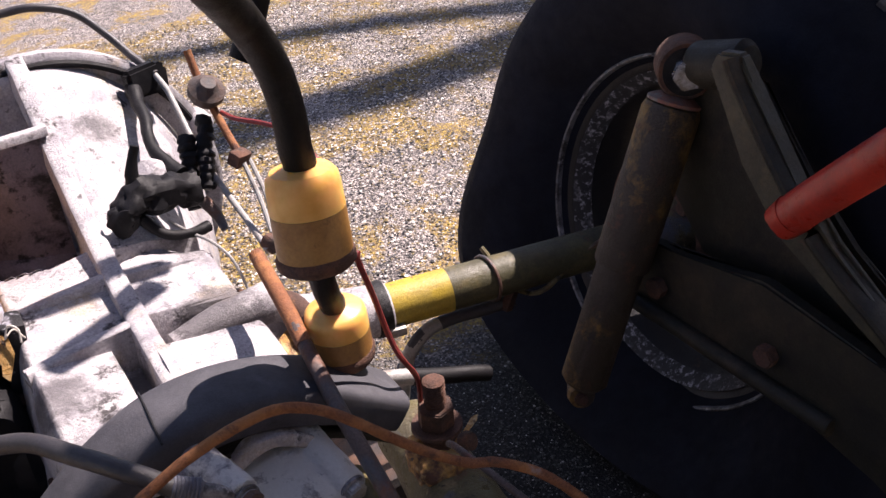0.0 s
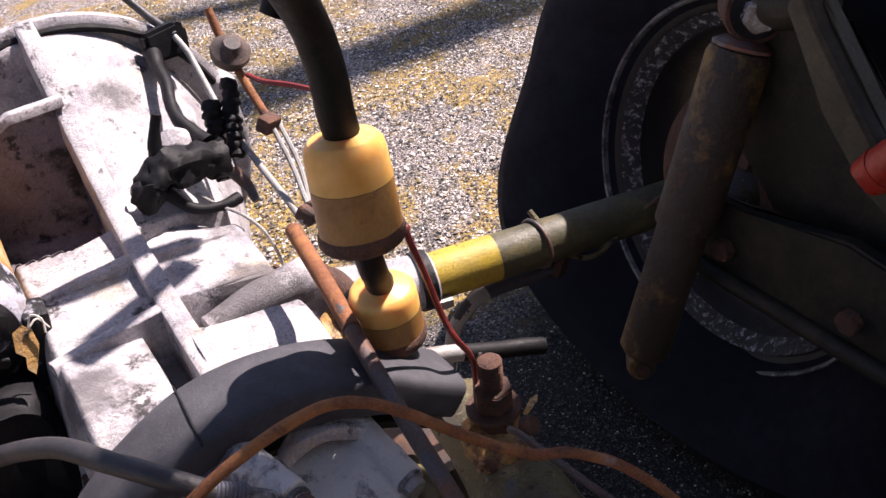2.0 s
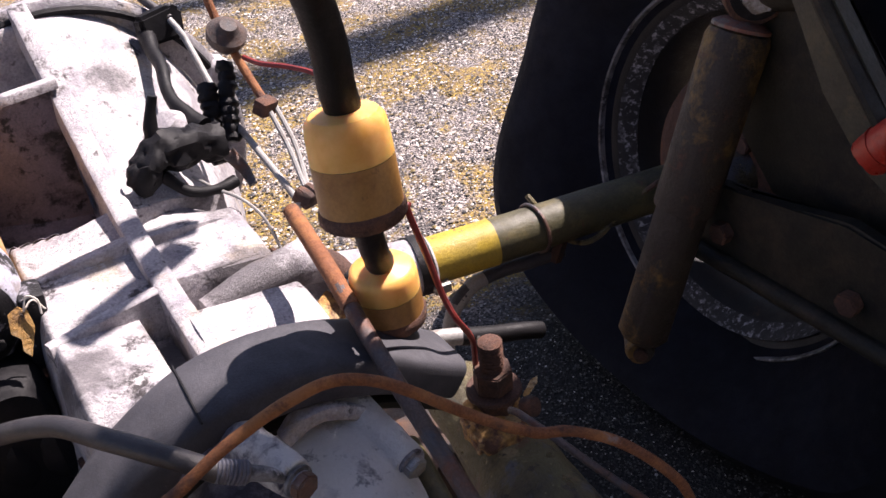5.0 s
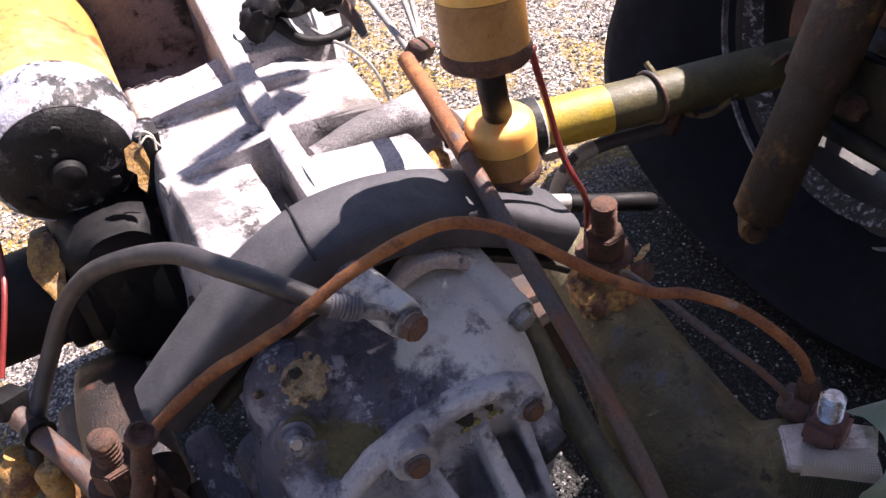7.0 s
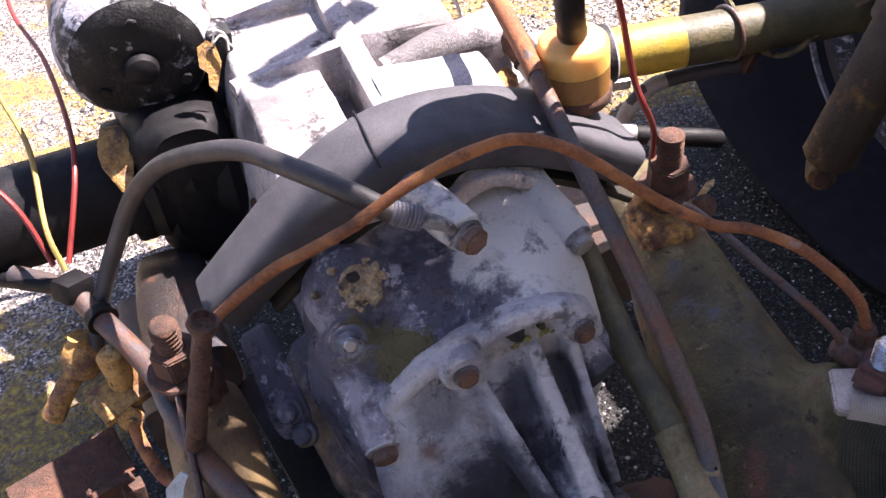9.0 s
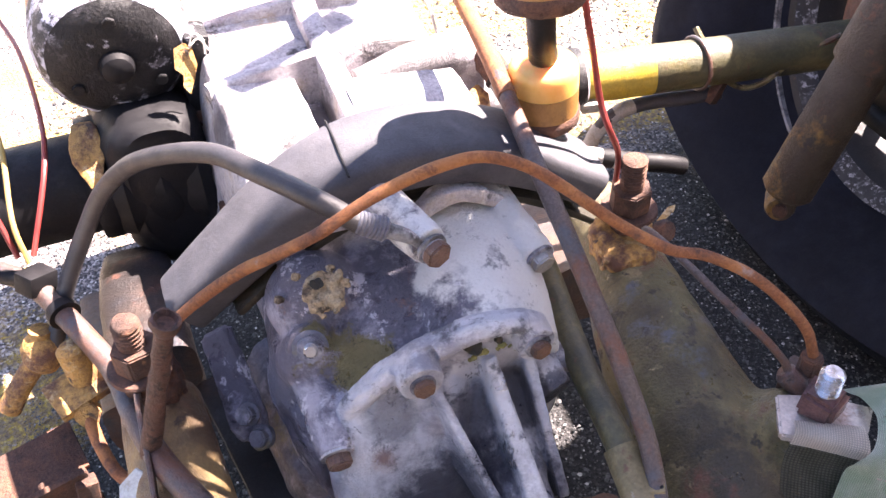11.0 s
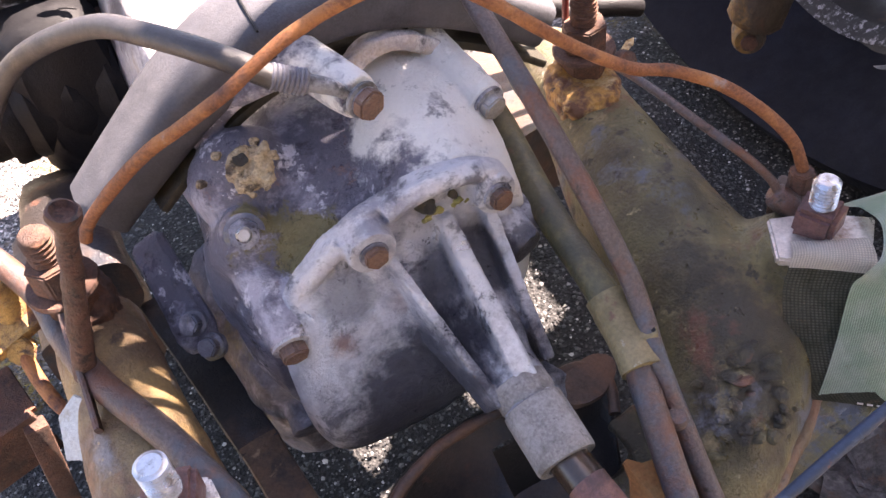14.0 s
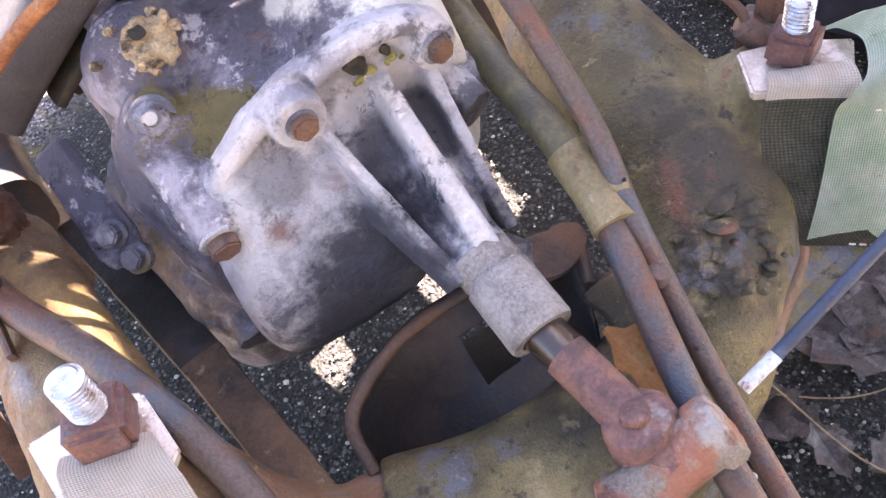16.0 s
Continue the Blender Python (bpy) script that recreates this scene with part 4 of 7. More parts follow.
joined(bm, sweep([(-0.041, -0.232, 0.345), (-0.052, -0.232, 0.338), (-0.064, -0.232, 0.329), (-0.073, -0.231, 0.318), (-0.075, -0.230, 0.296)], 0.0062, 16, 5))
web_bm((-0.019, -0.236, 0.333), (0.0025, -0.324, 0.272), 0.0075, 0.007, 0.040, 0.018, bm)
web_bm((0.021, -0.236, 0.336), (0.0195, -0.328, 0.281), 0.011, 0.015, 0.034, 0.014, bm)
web_bm((0.047, -0.238, 0.330), (0.0445, -0.305, 0.263), 0.0085, 0.008, 0.030, 0.024, bm)
web_bm((0.050, -0.300, 0.246), (0.022, -0.312, 0.262), 0.020, 0.018, 0.016, 0.016, bm)
stub_bm((-0.0270, -0.226, 0.341), (-0.0272, -0.2445, 0.3405), 0.0165, 0.0140, bm)
stub_bm((0.0500, -0.226, 0.341), (0.0508, -0.2430, 0.3410), 0.0150, 0.0125, bm)
stub_bm((0.060, -0.226, 0.296), (0.066, -0.246, 0.290), 0.016, 0.012, bm)
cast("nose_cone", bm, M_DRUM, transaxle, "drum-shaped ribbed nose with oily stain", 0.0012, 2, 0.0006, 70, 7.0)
# core hole and drain slots: shallow discs, coloured dark for the shade inside
part("core_hole", rough_up(lathe([(0, -0.004), (0.0042, -0.004), (0.0056, 0.0), (0.0044, 0.0010), (0, 0.0004)], axis_pose((0.011, -0.2335, 0.3475), (-0.05, -0.85, 0.5)), 24), 0.0042, 130), M_DARK, transaxle, "dark disc for the shade in a core hole")
for q, r in (((0.028, -0.2335, 0.3470), 0.0026), ((0.038, -0.2330, 0.3435), 0.0022)):
    part("drain_slot", rough_up(lathe([(0, -0.002), (r, -0.002), (r * 1.1, 0.0), (r * 0.9, 0.0012), (0, 0.001)], axis_pose(q, (0, -0.85, 0.5)), 16), 0.0016, 180), M_DARK, transaxle)
moss_rng = random.Random(14)
for k in range(14):
    u = moss_rng.random()
    r = moss_rng.uniform(0.0016, 0.0038)
    part("moss_patch", rough_up(ball((0.006 + 0.040 * u, -0.2345 - 0.001 * moss_rng.random(), 0.3435 - 0.006 * (u - 0.4) ** 2 / 0.16 - 0.003 * moss_rng.random()), (r, r * 0.35, r * 0.6)), r * 0.5, 240, k * 1.0), M_MOSS, transaxle)
sock = Vector((0.018, -0.326, 0.2668))
tip_dir = Vector((0.013, -0.967, -0.25)).normalized()
part("shift_housing", rough_up(lathe([(0.0, -0.012), (0.0168, -0.012), (0.0172, -0.001), (0.0160, 0.001), (0.0160, 0.0022), (0.0178, 0.0032), (0.0180, 0.014), (0.0179, 0.026), (0.0180, 0.0375), (0.0172, 0.0395), (0.0122, 0.0395), (0.0115, 0.032), (0.0, 0.031)], axis_pose(sock, tip_dir), 48), 0.00015, 60), M_HOUSING, transaxle)

# bolts in the bosses, each on its washer
BOLTS = [((0.001, -0.1945, 0.3997), (0.28, -0.93, -0.06), 0.0165, 0.0075, M_BOLTHEAD, 0.0085), ((0.079, -0.1850, 0.3558), (0.18, -0.96, -0.18), 0.0150, 0.0075, M_STEEL, 0.0112), ((-0.0832, -0.1905, 0.3420), (-0.12, -0.78, 0.62), 0.0165, 0.0080, M_NOSE, 0.0118),
         ((-0.0272, -0.2450, 0.3405), (0.0, -1, 0.0), 0.0125, 0.0055, M_BOLTHEAD, 0.0085), ((-0.0862, -0.2460, 0.3015), (-0.02, -0.95, -0.30), 0.0150, 0.0085, M_BOLTHEAD, 0.0112), ((0.0509, -0.2435, 0.3410), (0.1, -1, 0.0), 0.0125, 0.0065, M_BOLTHEAD, 0.0090),
         ((0.088, -0.226, 0.296), (0.6, -0.75, 0.2), 0.0125, 0.0080, M_STEEL, 0.0100), ((0.084, -0.212, 0.276), (0.7, -0.65, 0.1), 0.0125, 0.0080, M_STEEL, 0.0100)]
for top, way, across, tall, mat, washer in BOLTS:
    top, way = Vector(top), Vector(way).normalized()
    bolt = part("bolt", rough_up(hex_nut(top, way, across, tall, 20), 0.0004, 200), mat, transaxle)
    part("washer", lathe([(0.0, -0.003), (washer, -0.003), (washer, 0.0008), (washer * 0.94, 0.0012), (0, 0.0012)], axis_pose(top, way), 28), M_GREASE if top.x < -0.08 and top.z > 0.32 else M_NOSE, bolt)
part("stud_tip", thread((-0.0840, -0.1955, 0.3462), (-0.12, -0.78, 0.62), 0.0046, 0.0085, 0.0018, 16), M_ZINC, transaxle, "bright stud end")
for q in ((0.088, -0.226, 0.296), (0.084, -0.212, 0.276)):
    part("side_boss", rough_up(sweep([Vector(q) + Vector((-0.034, 0.030, -0.012)), Vector(q)], [0.018, 0.0115], 24, 1), 0.0006, 80), M_NOSE, transaxle)

# the hole in the hump, packed with dried dirt
CR = axis_pose((-0.0660, -0.1712, 0.3690), (-0.02, -0.62, 0.78))
crumb_rng = random.Random(8)
dirt = lathe([(0.0, -0.006), (0.0125, -0.004), (0.0135, 0.0004), (0.0100, 0.0016), (0.0, 0.0010)], CR, 40)
for k in range(26):
    a, d, r = crumb_rng.uniform(-2.6, 0.7), crumb_rng.uniform(0.005, 0.0165), crumb_rng.uniform(0.0018, 0.0042)
    ball(CR @ Vector((d * math.cos(a), d * math.sin(a), 0.0008)), (r, r, r * 0.7), dirt)
cast("dirt_plug", dirt, M_DIRT, transaxle, "dried mud caked in a hole", 0.0009, 1, 0.0016, 220)
# the open mouth is a small disc, coloured dark for its shade
part("hole", rough_up(lathe([(0, -0.002), (0.0032, -0.002), (0.0040, 0.0012), (0, 0.0016)], axis_pose(CR @ Vector((-0.003, 0.0055, 0.0012)), (-0.02, -0.62, 0.78)), 20), 0.0018, 180), M_DARK, transaxle, "dark disc for the shade in the hole's mouth")
for x, y, z, r in ((-0.0935, -0.163, 0.3635, 0.0034), (-0.0505, -0.171, 0.3690, 0.0026), (-0.058, -0.160, 0.3755, 0.0030), (-0.0800, -0.158, 0.3742, 0.0028)):
    part("dirt_crumb", rough_up(ball((x, y, z), (r, r, r * 0.6)), r * 0.4, 260), M_DIRT, transaxle)

# the clamped flange low on the carrier's flank
P, Q = Vector((-0.134, -0.100, 0.286)), Vector((-0.1285, -0.170, 0.246))
bm = prism([(-0.044, -0.010), (0.034, -0.013), (0.043, -0.006), (0.043, 0.010), (0.032, 0.018), (-0.044, 0.016)], 0.010, Matrix.Translation((P + Q) / 2) @ Matrix((((Q - P).normalized()), (Q - P).normalized().cross(Vector((-0.5, -0.2, 0.84))).normalized(), (Q - P).normalized().cross((Q - P).normalized().cross(Vector((-0.5, -0.2, 0.84)))).normalized())).transposed().to_4x4(), 0.003)
cast("side_flange", bm, M_CARRIER, transaxle, "pale grey flange edge", 0.0013, 2, 0.0007, 70)
for q in ((-0.1310, -0.1600, 0.2600), (-0.1270, -0.1745, 0.2490)):
    nut = part("flange_nut", rough_up(hex_nut(q, (-0.45, -0.55, 0.7), 0.0125, 0.0080, 10), 0.0014, 130), M_GREASE, transaxle)
    part("nut_seat", rough_up(lathe([(0, -0.006), (0.0088, -0.006), (0.0090, 0.0), (0.0080, 0.0010), (0, 0.0010)], axis_pose(q, (-0.45, -0.55, 0.7)), 20), 0.0008, 110), M_GREASE, nut)
bm = loft(denser([(-0.09, -0.075, 0.200, 0.054, 0.06, 0.06), (-0.15, -0.074, 0.196, 0.050, 0.058, 0.06), (-0.200, -0.072, 0.190, 0.044, 0.05, 0.055), (-0.222, -0.068, 0.186, 0.030, 0.034, 0.035)], 5), 28, power=2.6)
stub_bm((-0.100, -0.170, 0.215), (-0.108, -0.196, 0.205), 0.013, 0.010, bm)
stub_bm((-0.092, -0.200, 0.210), (-0.094, -0.232, 0.200), 0.013, 0.010, bm)
cast("lower_casting", bm, M_GREASE, transaxle, "dark greasy lower casting", amount=0.0025, scale=45, seed=4.0)

# ---------------------------------------------------------------- rubber saddle over the gearbox
SADDLE = [(-0.152, -0.110, 0.334), (-0.118, -0.110, 0.362), (-0.075, -0.110, 0.394), (-0.030, -0.110, 0.414), (0.010, -0.109, 0.417), (0.050, -0.108, 0.409), (0.090, -0.108, 0.392), (0.125, -0.108, 0.370), (0.150, -0.108, 0.351)]
saddle = thing("saddle_mount", "thick grey rubber mounting strap arched over the gearbox", "gearbox mount", (0, -0.11, 0.37))
part("rubber_band", sweep(SADDLE, [0.019, 0.022, 0.027, 0.03, 0.03, 0.03, 0.03, 0.029, 0.027], 24, 8, flat=(0.066, 0.034), up=(0, 0, 1)), M_RUBBER, saddle)
part("seam", sweep([(-0.031, -0.078, 0.4295), (-0.032, -0.10, 0.4315), (-0.033, -0.12, 0.4315), (-0.034, -0.142, 0.4295)], 0.0009, 6, 4), M_BLACK, saddle, "split in the rubber")
part("steel_strap", sweep([(x, y, z - 0.030) for x, y, z in SADDLE[1:]], 0.03, 16, 8, flat=(0.050, 0.008), up=(0, 0, 1)), M_DARK, saddle)


# ---------------------------------------------------------------- frame fork
fork = thing("frame_fork", "olive painted tubular frame fork with rust and worn yellow paint", "vehicle frame", (0, -0.4, 0.05))
bm = sweep([(0.192, -0.050, 0.262), (0.187, -0.120, 0.254), (0.179, -0.180, 0.242), (0.174, -0.230, 0.229), (0.170, -0.280, 0.214), (0.157, -0.330, 0.203), (0.124, -0.365, 0.188), (0.085, -0.388, 0.168), (0.030, -0.396, 0.166), (-0.030, -0.393, 0.167), (-0.090, -0.374, 0.172)],
           [0.030, 0.034, 0.042, 0.050, 0.057, 0.052, 0.046, 0.047, 0.047, 0.047, 0.046], 40, 8)
joined(bm, sweep([(0.196, -0.285, 0.205), (0.210, -0.305, 0.240), (0.219, -0.318, 0.268)], [0.045, 0.034, 0.026], 28, 4))
joined(bm, block((0.150, 0.082, 0.010), pose(0.145, -0.361, 0.198, 4, 3, 6), 0.003))
joined(bm, block((0.060, 0.050, 0.030), pose(0.132, -0.368, 0.214, -8, 12, 25), 0.012))
joined(bm, loft(denser([(-0.37, 0.0, 0.11, 0.085, 0.05, 0.05), (-0.50, 0.0, 0.10, 0.09, 0.05, 0.06), (-0.62, 0.0, 0.11, 0.09, 0.055, 0.06), (-0.95, 0.0, 0.12, 0.09, 0.06, 0.06)], 5), 40, power=2.6))
right_horn = cast("right_horn", bm, M_OLIVE, fork, "olive horn and crosspiece, patched with rust and mud", 0.0032, 7, 0.0014, 30, 5.0)
bm = sweep([(-0.187, -0.118, 0.252), (-0.187, -0.140, 0.252), (-0.186, -0.200, 0.247), (-0.184, -0.260, 0.241), (-0.178, -0.310, 0.228), (-0.158, -0.352, 0.200), (-0.122, -0.374, 0.174), (-0.080, -0.374, 0.164)], [0.028, 0.030, 0.033, 0.037, 0.044, 0.050, 0.049, 0.043], 40, 8)
joined(bm, sweep([(-0.178, -0.290, 0.240), (-0.176, -0.300, 0.270)], [0.040, 0.028], 28, 1))
cast("left_horn", bm, M_TAN, fork, "tan horn with worn paint over rust", 0.003, 6, 0.0014, 30, 9.0)
for s in (1, -1):
    part("horn_tail", rough_up(loft(denser([(-0.07, s * 0.197, 0.195, 0.042, 0.014, 0.06), (0.0, s * 0.200, 0.165, 0.044, 0.012, 0.06), (0.08, s * 0.21, 0.14, 0.044, 0.012, 0.06), (0.14, s * 0.215, 0.13, 0.040, 0.012, 0.05)], 5), 32, power=3.2), 0.0015, 26, s * 9.0), M_BROWN, fork, "flat brown rusted tail of the horn")
    # the bearing pad under the strap bolts, scabbed with ochre paint
    wide = 1.0 if s > 0 else 0.75
    pad = prism([(u * wide, v * wide) for u, v in [(-0.024, -0.028), (-0.006, -0.034), (0.014, -0.030), (0.025, -0.012), (0.025, 0.020), (0.010, 0.028), (-0.018, 0.026), (-0.026, 0.010)]], 0.034, pose(s * 0.185, -0.124, 0.2760, 6, s * 4, s * -12), 0.004)
    cast("end_plate", pad, M_YPAINT if s > 0 else M_RUST, fork, "scabbed mounting pad on the horn", 0.0016, 3, 0.0024, 100, s * 2.0)
part("horn_end", rough_up(loft(denser([(-0.08, -0.188, 0.240, 0.034, 0.026, 0.03), (-0.03, -0.188, 0.238, 0.033, 0.024, 0.03), (0.03, -0.187, 0.234, 0.031, 0.022, 0.03), (0.065, -0.186, 0.230, 0.028, 0.018, 0.03)], 5), 32, power=3.4), 0.0016, 26, 4.0), M_PLATE, fork, "flattened dark end of the horn")
part("foot_flange", rough_up(prism([(0.100, -0.350), (0.196, -0.352), (0.206, -0.372), (0.224, -0.398), (0.196, -0.405), (0.150, -0.413), (0.104, -0.422), (0.092, -0.404)], 0.005, pose(0, 0, 0.1945), 0.0015), 0.0010, 60), M_OLIVE, fork, "muddy flat foot of the horn")
part("foot_crease", rough_up(sweep([(0.196, -0.372, 0.1975), (0.168, -0.389, 0.1985), (0.145, -0.402, 0.1985), (0.122, -0.413, 0.1970)], [0.005, 0.006, 0.006, 0.004], 14, 6), 0.0012, 70), M_TAN, fork, "rusty folded edge of the foot")
# dried mud flakes caked on the foot, each resting on the sheet
clump_rng = random.Random(5)
skin = [v.co for v in right_horn.data.vertices if v.co.y < -0.33 and v.co.x > 0.07 and v.co.z > 0.17]
for k in range(34):
    x, y = clump_rng.uniform(0.100, 0.158), clump_rng.uniform(-0.396, -0.348)
    r = clump_rng.uniform(0.0018, 0.0050) if k > 2 else 0.0085
    z = max([c.z for c in skin if abs(c.x - x) < 0.004 and abs(c.y - y) < 0.004] + [0.197])
    part("mud_clump", rough_up(lathe([(0, -r * 0.5), (r * 0.9, -r * 0.4), (r * 1.1, -0.0010), (r * 0.9, 0.0), (r * 0.5, 0.0005), (0, 0.0006)], pose(x, y, z, clump_rng.uniform(-28, -8), clump_rng.uniform(-10, 10), 50 * k), 16), r * 0.30, 170, k * 3.0), M_OLIVE, fork)
# one rusty strip in two tones: its upper length coloured black for shade
part("side_strip", rough_up(sweep([(-0.150, -0.07, 0.205), (-0.135, -0.16, 0.202), (-0.125, -0.225, 0.198)], 0.01, 12, 6, flat=(0.028, 0.006), up=(0, 0, 1)), 0.0007, 60), M_STRIPSHADE, fork, "upper length of the strip, blackened for shade")
part("strip_end", rough_up(sweep([(-0.1256, -0.220, 0.1984), (-0.116, -0.30, 0.1905), (-0.112, -0.345, 0.1855)], 0.01, 12, 6, flat=(0.027, 0.0064), up=(0, 0, 1)), 0.0007, 60), M_STRIP, fork, "rusty lower end of the strip")
# the pressed end plate in the fork, its lip curled up round the gearbox nose
PAN = [(-0.080, -0.345, 0.198), (-0.078, -0.323, 0.211), (-0.063, -0.311, 0.218), (-0.034, -0.300, 0.221), (-0.010, -0.296, 0.221), (0.016, -0.296, 0.221), (0.045, -0.293, 0.219), (0.068, -0.290, 0.217), (0.082, -0.296, 0.213), (0.084, -0.309, 0.210), (0.076, -0.326, 0.206)]
line = curve_points(PAN, 6)
bm = bmesh.new()
rows = []
for k in range(13):
    f = k / 12
    rows.append([bm.verts.new((p.x + (0.004 - p.x) * 0.30 * f, p.y + (-0.368 - p.y) * f, p.z - (0.030 + 0.028 * step(0.010, -0.045, p.x)) * math.sin(math.pi / 2 * min(1, f * 1.6)) - 0.012 * f)) for p in line])
for i, (a, b) in enumerate(zip(rows, rows[1:])):
    for k in range(len(line) - 1):
        if 2 <= i < 6 and 26 <= k < 32:
            continue
        bm.faces.new((a[k], a[k + 1], b[k + 1], b[k]))
bmesh.ops.solidify(bm, geom=bm.faces[:], thickness=0.004)
part("saddle_plate", rough_up(bm, 0.0008, 40), M_PLATE, fork, "dark rusted pressed plate")
# added black sheet: hides the gravel and gives the opening its shade
part("dark_backing", block((0.075, 0.070, 0.004), pose(0.016, -0.318, 0.160, -8, 0, 0), 0.001), M_BLACK, fork, "black sheet added for the opening's shade")
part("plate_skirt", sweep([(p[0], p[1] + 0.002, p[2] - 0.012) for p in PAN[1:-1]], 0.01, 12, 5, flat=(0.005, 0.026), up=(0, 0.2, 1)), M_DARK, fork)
part("plate_lip", rough_up(sweep(PAN, 0.0038, 12, 6), 0.0007, 90), M_BROWN, fork, "curled rusty lip")
ear = lathe([(0.0, -0.003), (0.019, -0.003), (0.0215, -0.001), (0.0205, 0.002), (0.013, 0.0032), (0.0, 0.0024)], Matrix.Translation((0.072, -0.302, 0.2155)) @ Euler((radians(14), radians(8), 0.35)).to_matrix().to_4x4() @ Matrix.Diagonal((1.15, 0.62, 1, 1)), 32)
part("rusted_ear", rough_up(ear, 0.0010, 70), M_BROWN, fork, "rust-red rounded ear")


# ---------------------------------------------------------------- studs on the fork
def strap_stud(name, x, y, top, k, label):
    ob = thing(name, label, "bolt", (x, y, 0.30), "rusty strap studs")
    part("shank", rough_up(thread((x, y, 0.27), (0, 0, 1), 0.0115 * k, top - 0.27, 0.0035), 0.0006, 150), M_RUST, ob)
    nut = part("nut", rough_up(hex_nut((x, y, 0.310), (0, 0, 1), 0.034 * k, 0.020, 12), 0.0012, 100), M_RUST, ob)
    part("washer", rough_up(lathe([(0.0, 0), (0.026 * k, 0), (0.027 * k, 0.002), (0.026 * k, 0.004), (0, 0.004)], pose(x, y, 0.306), 28), 0.0010, 100), M_RUST, nut)
    part("lower_nut", rough_up(hex_nut((x, y, 0.288), (0, 0, 1), 0.036 * k, 0.018, 35), 0.0012, 100), M_RUST, ob)
    return ob


strap_stud("strap_stud", 0.191, -0.117, 0.358, 0.84, "rusty threaded stud with nut on the frame horn")
strap_stud("strap_stud", -0.190, -0.131, 0.353, 0.84, "rusty threaded stud with nut lit by the sun")


def body_bolt(x, y, seat, top, r, half, outline, turn):
    """A bolt end standing through a square nut on a plate whose top is at the height seat."""
    ob = thing("body_bolt", "bright new bolt through a rusted square nut and plate", "bolt", (x, y, seat), "body bolts on the frame horns")
    part("shank", thread((x, y, seat + 0.016), (0, 0.02, 1), r, top - seat - 0.016, 0.0026, 28), M_ZINC, ob, "shiny zinc threaded end")
    part("nut", rough_up(prism(square(half), half * 1.7, pose(x, y, seat + half * 0.85, 0, 0, turn), 0.003), 0.0021, 95, x), M_PINK, ob, "heavily rusted square nut")
    part("plate", rough_up(prism([(u - x, v - y) for u, v in outline], 0.007, pose(x, y, seat - 0.0036), 0.0015), 0.0004, 90), M_GREYPLATE, ob, "bent grey plate washer")
    part("spacer", lathe([(0, 0), (0.02, 0), (0.021, 0.03), (0, 0.03)], pose(x, y, seat - 0.037), 24), M_OLIVE, ob)
    return ob


body_bolt(0.2225, -0.3205, 0.281, 0.3215, 0.0079, 0.0122, [(0.205, -0.297), (0.188, -0.326), (0.192, -0.330), (0.222, -0.346), (0.242, -0.346), (0.258, -0.331), (0.231, -0.308)], 24)
body_bolt(-0.172, -0.304, 0.2885, 0.336, 0.0086, 0.0138, [(-0.207, -0.283), (-0.203, -0.320), (-0.166, -0.345), (-0.150, -0.329), (-0.153, -0.291), (-0.168, -0.282)], -18)


def ribbon(edge_a, edge_b, thick, steps=8):
    """A strip of webbing between two long edges, with a weave laid along it."""
    a, b = curve_points(edge_a, steps), curve_points(edge_b, steps)
    bm = bmesh.new()
    uv = bm.loops.layers.uv.new("UVMap")
    rows, run, dist = [], 0.0, []
    for i, (p, q) in enumerate(zip(a, b)):
        if i:
            run += ((p + q) / 2 - (a[i - 1] + b[i - 1]) / 2).length
        dist.append(run)
        rows.append([bm.verts.new(p.lerp(q, k / 8) + Vector((0, 0, 0.0012 * noise.noise(p.lerp(q, k / 8) * 60)))) for k in range(9)])
    for i in range(len(rows) - 1):
        for k in range(8):
            f = bm.faces.new((rows[i][k], rows[i][k + 1], rows[i + 1][k + 1], rows[i + 1][k]))
            w = (a[i] - b[i]).length
            for l, (u, v) in zip(f.loops, ((dist[i], k), (dist[i], k + 1), (dist[i + 1], k + 1), (dist[i + 1], k))):
                l[uv].uv = (u, v / 8 * w)
    bmesh.ops.solidify(bm, geom=bm.faces[:], thickness=thick)
    return bm


# right strap: over the plate, down in a fold, up again and away
strap = thing("webbing_strap", "faded green webbing strap folded over the bolt plate", "strap", (0.21, -0.35, 0.2), "webbing straps")
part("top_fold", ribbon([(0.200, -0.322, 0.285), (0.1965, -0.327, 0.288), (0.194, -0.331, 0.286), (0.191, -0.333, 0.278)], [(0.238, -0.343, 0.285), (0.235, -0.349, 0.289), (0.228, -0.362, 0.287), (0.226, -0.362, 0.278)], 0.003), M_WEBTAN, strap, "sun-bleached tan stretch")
part("hanging_fold", ribbon([(0.191, -0.333, 0.278), (0.186, -0.337, 0.262), (0.181, -0.350, 0.238), (0.178, -0.366, 0.215), (0.181, -0.376, 0.205), (0.186, -0.380, 0.2045)], [(0.226, -0.362, 0.278), (0.220, -0.363, 0.262), (0.215, -0.376, 0.238), (0.212, -0.394, 0.215), (0.222, -0.410, 0.203), (0.234, -0.419, 0.2005)], 0.003), M_WEBDARK, strap, "dark inner side")
loop_a = [(0.186, -0.380, 0.2045), (0.193, -0.376, 0.222), (0.200, -0.371, 0.243), (0.208, -0.364, 0.278), (0.211, -0.367, 0.291), (0.223, -0.366, 0.299), (0.238, -0.350, 0.301), (0.247, -0.330, 0.292), (0.256, -0.305, 0.270)]
